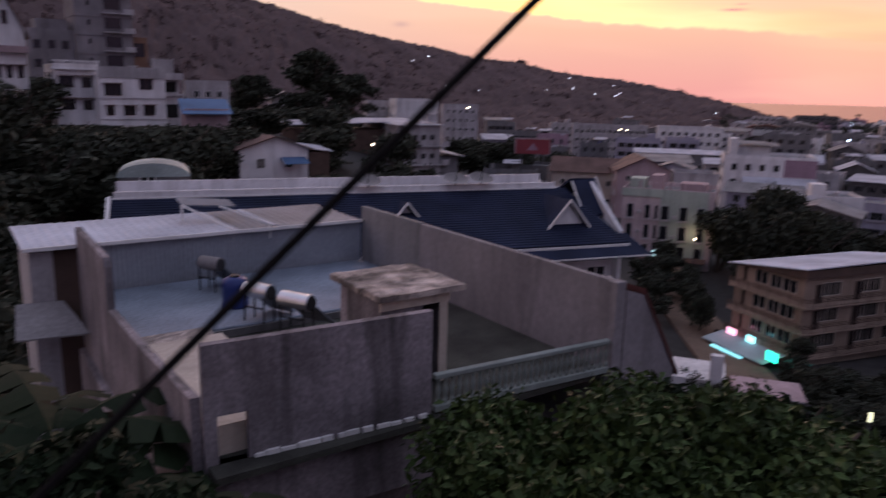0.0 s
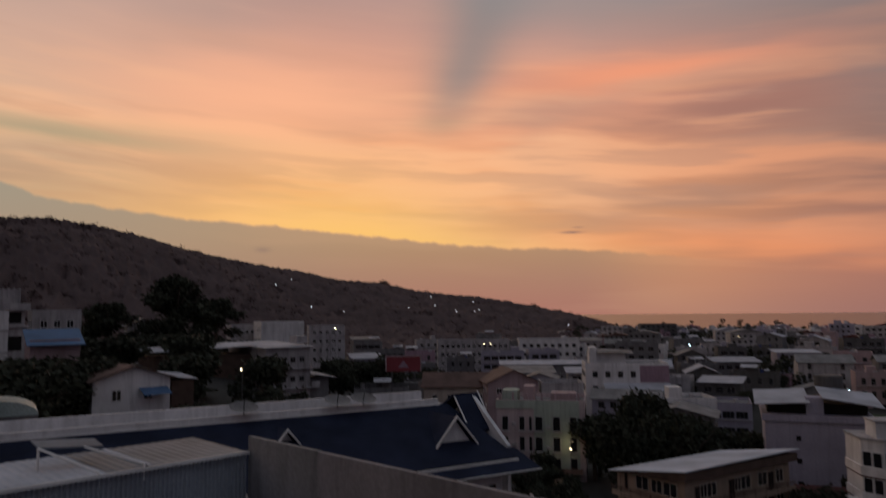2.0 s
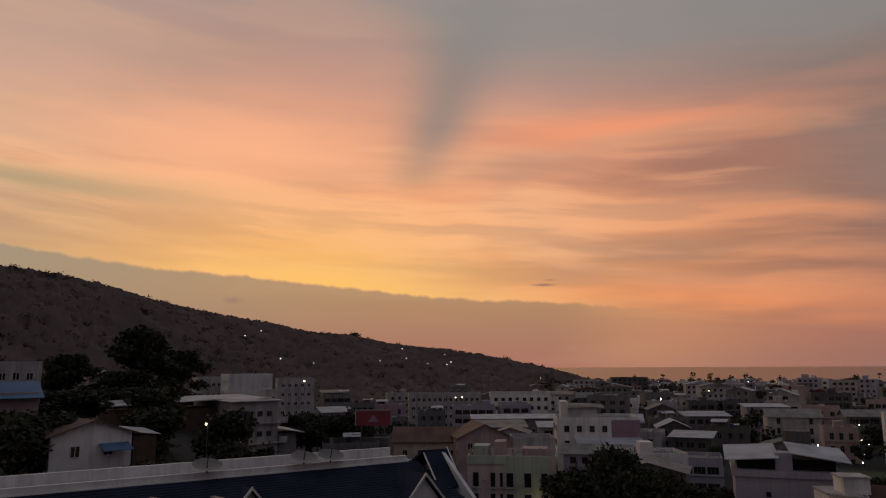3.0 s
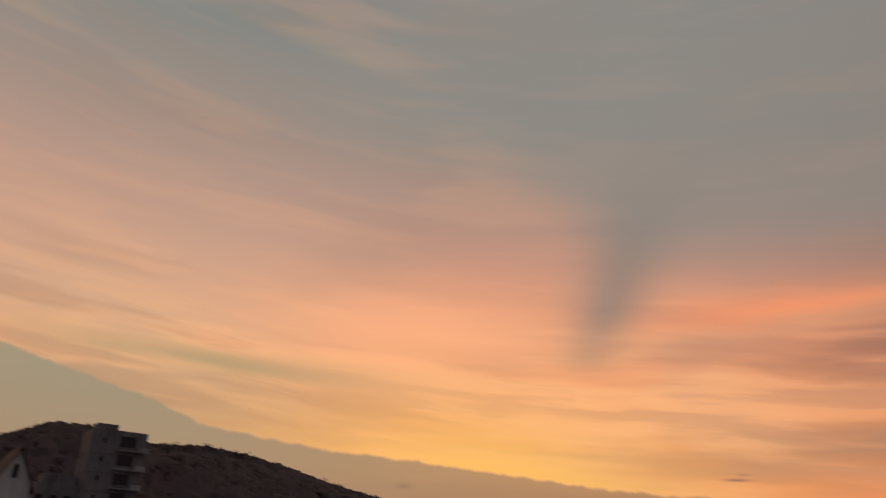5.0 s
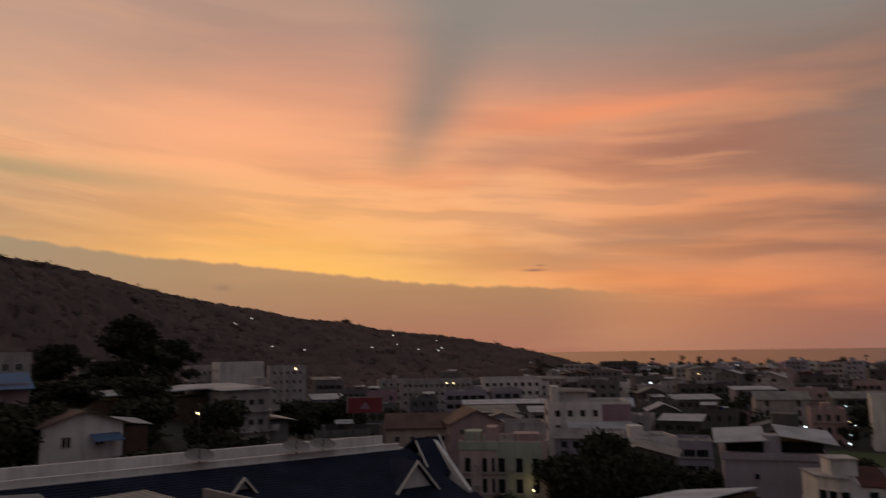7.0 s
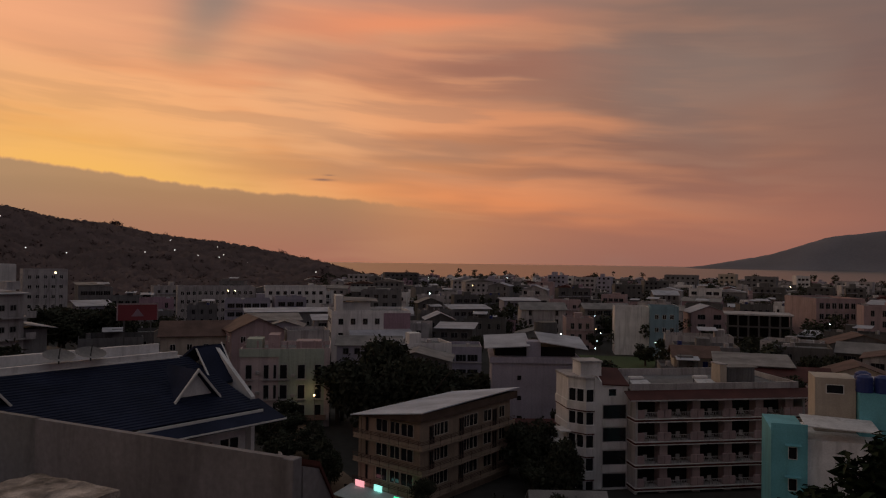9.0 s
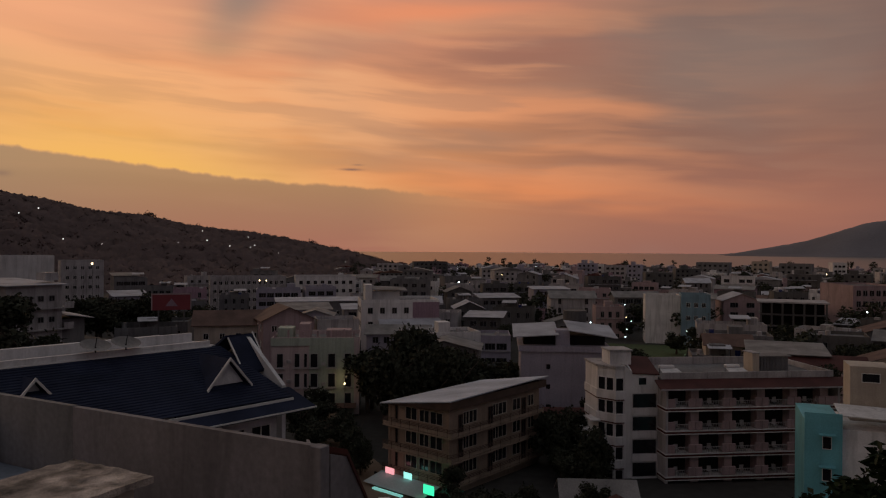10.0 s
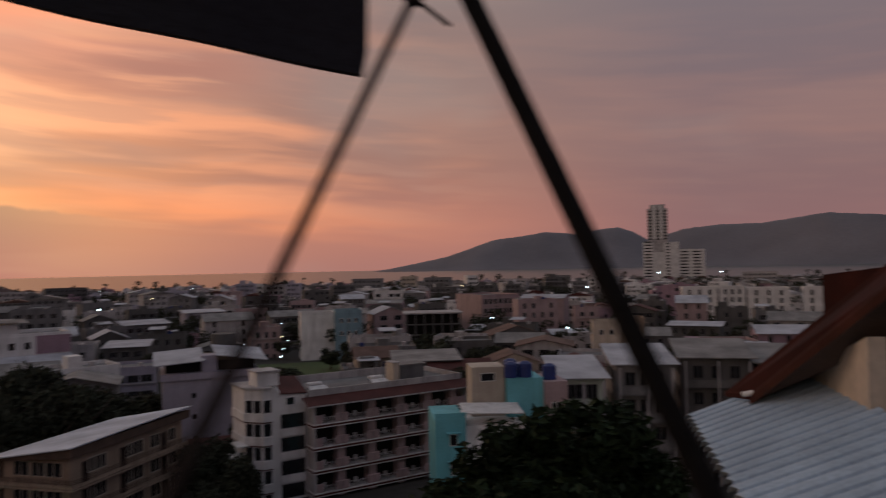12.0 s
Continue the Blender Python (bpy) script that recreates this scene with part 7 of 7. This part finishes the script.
# ---- the town to the shore ----
def fill_town():
    R = random.Random(77)
    walls = [OFFWHITE, WHITE, OFFWHITE, GREY, WHITE, PINK, GREY, LILAC, DKGREY, MAUVE, GREY, DKGREY]
    roofs = [ZINC, FIBRE, RUSTTILE, REDTILE, FIBRE, ZINC]
    taken = [(-11.8, 4.0, 140, 200), (-15.5, 6, 140, 175), (-13, 6.8, 315, 350), (-13, 3, 240, 265), (-5, 4, 180, 206), (24, 2.6, 215, 250), (30.8, 3.6, 280, 330), (38.4, 2.5, 170, 200), (47.5, 6.5, 315, 350), (15.5, 2.6, 212, 240), (11.8, 5, 140, 218)]
    ring_d = 142.0
    far_v, far_f, far_m = [], [], []
    n = 0
    while ring_d < 930:
        az = -26.0 if ring_d < 420 else -10.0
        while az < 62:
            w = R.uniform(8, 17)
            step = math.degrees((w + R.uniform(1.5, 7)) / ring_d)
            mid = az + step / 2
            d = ring_d + R.uniform(-7, 7)
            if not any(abs(mid - a) < s + 0.4 * step and lo - 6 < d < hi for a, s, lo, hi in taken) and R.random() < 0.93:
                fl = R.choice((2, 3, 3, 4, 4, 5)) if ring_d > 240 else R.choice((2, 2, 3, 3))
                if ring_d > 480 and R.random() < 0.12:
                    fl += 2
                if ring_d > 560:
                    fl = min(fl, 3)
                z1 = fl * 2.95 + R.uniform(-0.5, 0.5)
                kind = R.random()
                rm = R.choice(roofs)
                wm = R.choice(walls)
                if mid > 19 and ring_d < 300:
                    wm = R.choice((GREY, DKGREY, PINK, DKGREY, OFFWHITE, MAUVE))
                far = ring_d > 400
                lab = {"white_paint": "white", "grimy_white_paint": "grimy white", "grey_render": "grey", "faded_pink_paint": "faded pink", "cream_paint": "cream", "lilac_grey_paint": "lilac-grey", "mauve_paint": "mauve", "mint_green_paint": "mint green", "dark_grey_render": "dark grey"}[wm.name]
                rl = {"zinc_roof": "pale sheet roof", "fibre_cement_roof": "grey fibre roof", "brown_roof_tile": "brown tiled roof", "dark_red_roof_tile": "dark red tiled roof"}[rm.name]
                m = face_pose(az, d, R.uniform(-14, 14))
                win = R.choice(((1.2, 1.3), (1.8, 1.4), (0.9, 1.7), (2.4, 1.5)))
                nb = max(2, int(w / R.uniform(2.6, 4.2)))
                if far:
                    bm = bmesh.new()
                    dp = R.uniform(8, 12)
                    add_box(bm, 0, w, 0, dp, -1.5, z1, walls.index(wm))
                    if kind < 0.6:
                        add_box(bm, w * 0.2, w * 0.5, 2, 6, z1, z1 + 2.2, walls.index(wm))
                    else:
                        add_prism(bm, [(-0.5, z1), (w + 0.5, z1), (w / 2, z1 + 1.8)], -0.5, dp + 0.5, len(walls) + roofs.index(rm))
                    for k in range(R.choice((0, 1, 1, 2, 3))):
                        x, y, q = R.uniform(0.3, w - 2.5), R.uniform(0.4, 4), R.uniform(1.0, 2.6)
                        add_box(bm, x, x + q, y, y + 2, z1 - 0.01, z1 + R.uniform(0.8, 2.0), R.randrange(2))
                    if R.random() < 0.45:
                        add_box(bm, -0.4, w * R.uniform(0.4, 1.0), -1.0, -0.07, z1 - 3.2, z1 - 3.05, len(walls) + R.choice((0, 1, 5)))
                    for f in range(fl):
                        for x in range(int(w / 3)):
                            if R.random() < 0.8:
                                add_box(bm, 1 + x * 3, 2.3 + x * 3, -0.06, 0.0, f * 2.95 + 0.6, f * 2.95 + 1.9, len(walls) + len(roofs))
                    bm.verts.index_update()
                    o = len(far_v)
                    far_v += [m @ v.co for v in bm.verts]
                    far_f += [[o + v.index for v in p.verts] for p in bm.faces]
                    far_m += [p.material_index for p in bm.faces]
                    bm.free()
                    az += step
                    continue
                if kind < 0.55:
                    b = simple_house("town_house", m, lab + " town house with a flat roof and parapet", w, R.uniform(8, 12), -1.5, z1, fl, wm, "flat", GREY, (nb, 0), win, frame_mat=GREY, sides=("front",), skip=0.1, rng=R)
                    if R.random() < 0.6:
                        x = R.uniform(0.5, w - 4)
                        part("roof_room", boxes((x, x + R.uniform(2.2, 3.6), 2.5, 6, z1 + 0.07, z1 + R.uniform(1.6, 2.8))), wm, b)
                    if R.random() < 0.4:
                        x = R.uniform(0.3, w - 5)
                        part("roof_sheet", slope_slab([(x, 0.4, z1 + 2.2), (x + 4.6, 0.4, z1 + 2.2), (x + 4.6, 5.5, z1 + 2.7), (x, 5.5, z1 + 2.7)], 0.1), ZINC, b)
                        for q in (0.3, 4.1):
                            part("sheet_post", boxes((x + q, x + q + 0.15, 0.8, 0.95, z1 + 0.07, z1 + 2.1)), GREY, b)
                    for q in range(R.choice((0, 1, 2, 3))):
                        x, y = R.uniform(0.6, w - 1.6), R.uniform(0.6, 5.5)
                        if R.random() < 0.5:
                            part("roof_tank", tube((x, y, z1 + 0.07), (x, y, z1 + 1.5), 0.55, n=12), R.choice((STEEL, BLUEPLASTIC, OFFWHITE)), b)
                        else:
                            part("roof_box", boxes((x, x + R.uniform(0.8, 1.8), y, y + 1.2, z1 + 0.07, z1 + R.uniform(0.8, 1.5))), R.choice((WHITE, OFFWHITE, ZINC)), b)
                    if R.random() < 0.5:
                        x = R.uniform(1, w - 1)
                        part("antenna", boxes((x, x + 0.07, 1.2, 1.27, z1 + 0.07, z1 + 3.4), (x - 0.6, x + 0.6, 1.2, 1.26, z1 + 3.0, z1 + 3.06)), DKGREY, b)
                    if R.random() < 0.6:
                        part("ledge", boxes((-0.1, w + 0.1, -0.5, -0.10, z1 - 3.1, z1 - 2.95)), R.choice((ZINC, OFFWHITE)), b)
                elif kind < 0.85:
                    simple_house("town_house", m, lab + " town house under a " + rl, w, R.uniform(8, 12), -1.5, z1 - 0.8, fl, wm, "gable", rm, (nb, 0), win, rise=R.uniform(1.4, 2.4), along=R.choice(("x", "y")), frame_mat=GREY, sides=("front",), skip=0.1, rng=R)
                else:
                    simple_house("town_house", m, lab + " town house under a tilted " + rl, w, R.uniform(8, 12), -1.5, z1 - 0.4, fl, wm, "shed", rm, (nb, 0), win, rise=R.uniform(0.6, 1.4), frame_mat=GREY, sides=("front",), skip=0.1, rng=R)
                n += 1
            az += step
        ring_d *= 1.105
    me = mesh_of("far_town_houses", far_v, far_f, walls + roofs + [GLASS])
    me.polygons.foreach_set("material_index", far_m)
    tagged(new("far_town_houses", me), "crowded pale town houses and roofs towards the shore", "houses", kind="stuff")
    # larger hotels near the shore
    for az, d, w, z1, wm in ((9.6, 560, 12, 19, WHITE), (10.9, 555, 16, 18.5, OFFWHITE), (12.8, 575, 18, 17, GREY), (17.6, 640, 26, 20, GREY), (21.4, 660, 14, 21, CREAM), (23.2, 600, 22, 20.5, GREY), (26.6, 640, 10, 21, WHITE), (29.0, 610, 24, 18, OFFWHITE), (33.0, 680, 20, 19, GREY), (-6.8, 600, 18, 17.5, OFFWHITE), (-3.9, 640, 30, 18.5, DKGREY), (36, 620, 18, 18, WHITE), (47, 720, 30, 19, OFFWHITE)):
        simple_house("shore_hotel", face_pose(az, d, R.uniform(-12, 12)), "broad hotel block near the shore", w, 14, -1.5, z1 - 3.5, 5, wm, bays=(max(3, int(w / 4)), 0), win=(1.9, 1.5), frame_mat=GREY, sides=("front",))


fill_town()


# ---- lamps of the evening ----
def lamps():
    R = random.Random(9)
    def lamp_mesh(r, mt):
        bm = bmesh.new()
        bmesh.ops.create_icosphere(bm, subdivisions=1, radius=r)
        me = bpy.data.meshes.new("lamp_head")
        bm.to_mesh(me)
        bm.free()
        me.materials.append(mt)
        return me
    cold, warm, redl, green = glow("cold_lamp", (0.80, 0.95, 1.0), 6.0), glow("warm_lamp", (1.0, 0.72, 0.38), 5.0), glow("red_lamp", (1.0, 0.05, 0.04), 5.0), glow("green_lamp", (0.2, 1.0, 0.6), 4.0)
    heads = {}
    def street_lamp(az, d, z, mt, r, lab="lit street lamp on a thin pole"):
        p = polar(az, d)
        s = thing("street_lamp", (p.x, p.y, ground_z(p.x, p.y) - 0.2), lab, "street lamp", "street lamps")
        k = (mt.name, round(r, 2))
        if k not in heads:
            heads[k] = lamp_mesh(r * 0.6, mt)
        h = z - ground_z(p.x, p.y) + 0.2
        attach("lamp_head", heads[k], s, pose(0, -0.3, h))
        part("lamp_post", tube((0, 0, 0), (0, 0, h + 0.1), 0.06, 0.05, 6), DKGREY, s)
    # the busy street towards the shore
    for i in range(26):
        t = i / 25
        street_lamp(12.6 + 2.2 * t + R.uniform(-0.7, 0.7), 215 + 330 * t + R.uniform(-6, 6), R.uniform(4.5, 9), R.choice((cold, cold, warm, redl if i % 5 == 0 else cold)), 0.20 + 0.30 * t)
    for az, d, z, mt, r in ((9.0, 205, 7.5, cold, 0.3), (9.8, 208, 7.4, cold, 0.35), (16.9, 200, 6.8, cold, 0.3), (17.6, 200, 6.4, cold, 0.3), (18.4, 205, 6.2, cold, 0.3), (19.6, 190, 5.8, cold, 0.25), (22.6, 185, 6.5, cold, 0.35), (-0.4, 330, 12.5, cold, 0.6), (0.4, 330, 12.3, warm, 0.5), (12.4, 190, 5.8, cold, 0.3), (-27.4, 250, 22.5, warm, 0.6), (-34.4, 100, 20.5, warm, 0.28), (23.0, 140, 9.6, cold, 0.45), (-15.8, 300, 14.5, warm, 0.5), (-15.3, 300, 14.5, warm, 0.45), (-9.4, 120, 5.8, warm, 0.3), (28.6, 260, 9.0, cold, 0.35), (33.5, 300, 11, cold, 0.4), (35.9, 420, 14, cold, 0.6), (45.6, 640, 18, cold, 0.8), (41.2, 640, 18, cold, 0.9), (3.0, 420, 13, warm, 0.5), (20.6, 420, 13, cold, 0.55), (26.2, 480, 14, warm, 0.6), (41.8, 78, 6.6, glow("blue_lamp", (0.2, 0.25, 1.0), 4.0), 0.18)):
        street_lamp(az, d, z, mt, r)
    for i in range(26):
        street_lamp(R.uniform(-2, 58), R.uniform(230, 800), R.uniform(7, 12), R.choice((cold, cold, warm)), R.uniform(0.25, 0.6))
    # warm lamp that lights the wall of the mint green house
    lit = bpy.data.lights.new("street_light", "POINT")
    lit.energy, lit.color, lit.shadow_soft_size = 28, (1.0, 0.70, 0.30), 0.15
    spot = new("street_light", lit)
    spot.location = polar(-9.75, 121.0, 6.0)
    # lights among the trees of the hill
    for i in range(17):
        az = R.choice((R.uniform(-32, -26), R.uniform(-22, -16), R.uniform(-20, -8)))
        p = hill_point(az, R.uniform(0.45, 0.85))
        s = tagged(new("hill_lamp", heads.setdefault(("h", 0.9), lamp_mesh(0.55, glow("hill_lamp_light", (0.95, 0.9, 0.85), 1.6)))), "small lit lamp among the hill woods", "lamp", "lamps on the hill")
        s.location = p + Vector((0, 0, 5.5))
    # lit kiosks and shop windows
    for az, d, z, w, h, mt, lab in ((-12.5, 117, 2.5, 0.8, 1.5, glow("pale_shop_light", (0.50, 0.75, 0.62), 0.55), "lit cyan kiosk window on the street"), (24.0, 68, 3.4, 3.0, 1.0, glow("pale_green_light", (0.45, 0.9, 0.75), 1.2), "lit green shop sign at the hotel"), (4.0, 62, 3.6, 0.3, 0.75, glow("yellow_sign_light", (0.9, 0.85, 0.4), 0.7), "small lit yellow sign"), (17.2, 198, 4.4, 4, 0.8, cold, "bright shop windows of a low market"), (8.9, 200, 5.2, 3, 0.8, green, "lit green shop sign")):
        k = thing("lit_sign", face_pose(az, d), lab, "sign", "lit signs")
        part("sign_panel", boxes((0, w, 0, 0.15, z, z + h)), mt, k)
        part("sign_post", boxes((w / 2 - 0.08, w / 2 + 0.08, 0.16, 0.3, -1, z + h * 0.5)), DKGREY, k)


lamps()
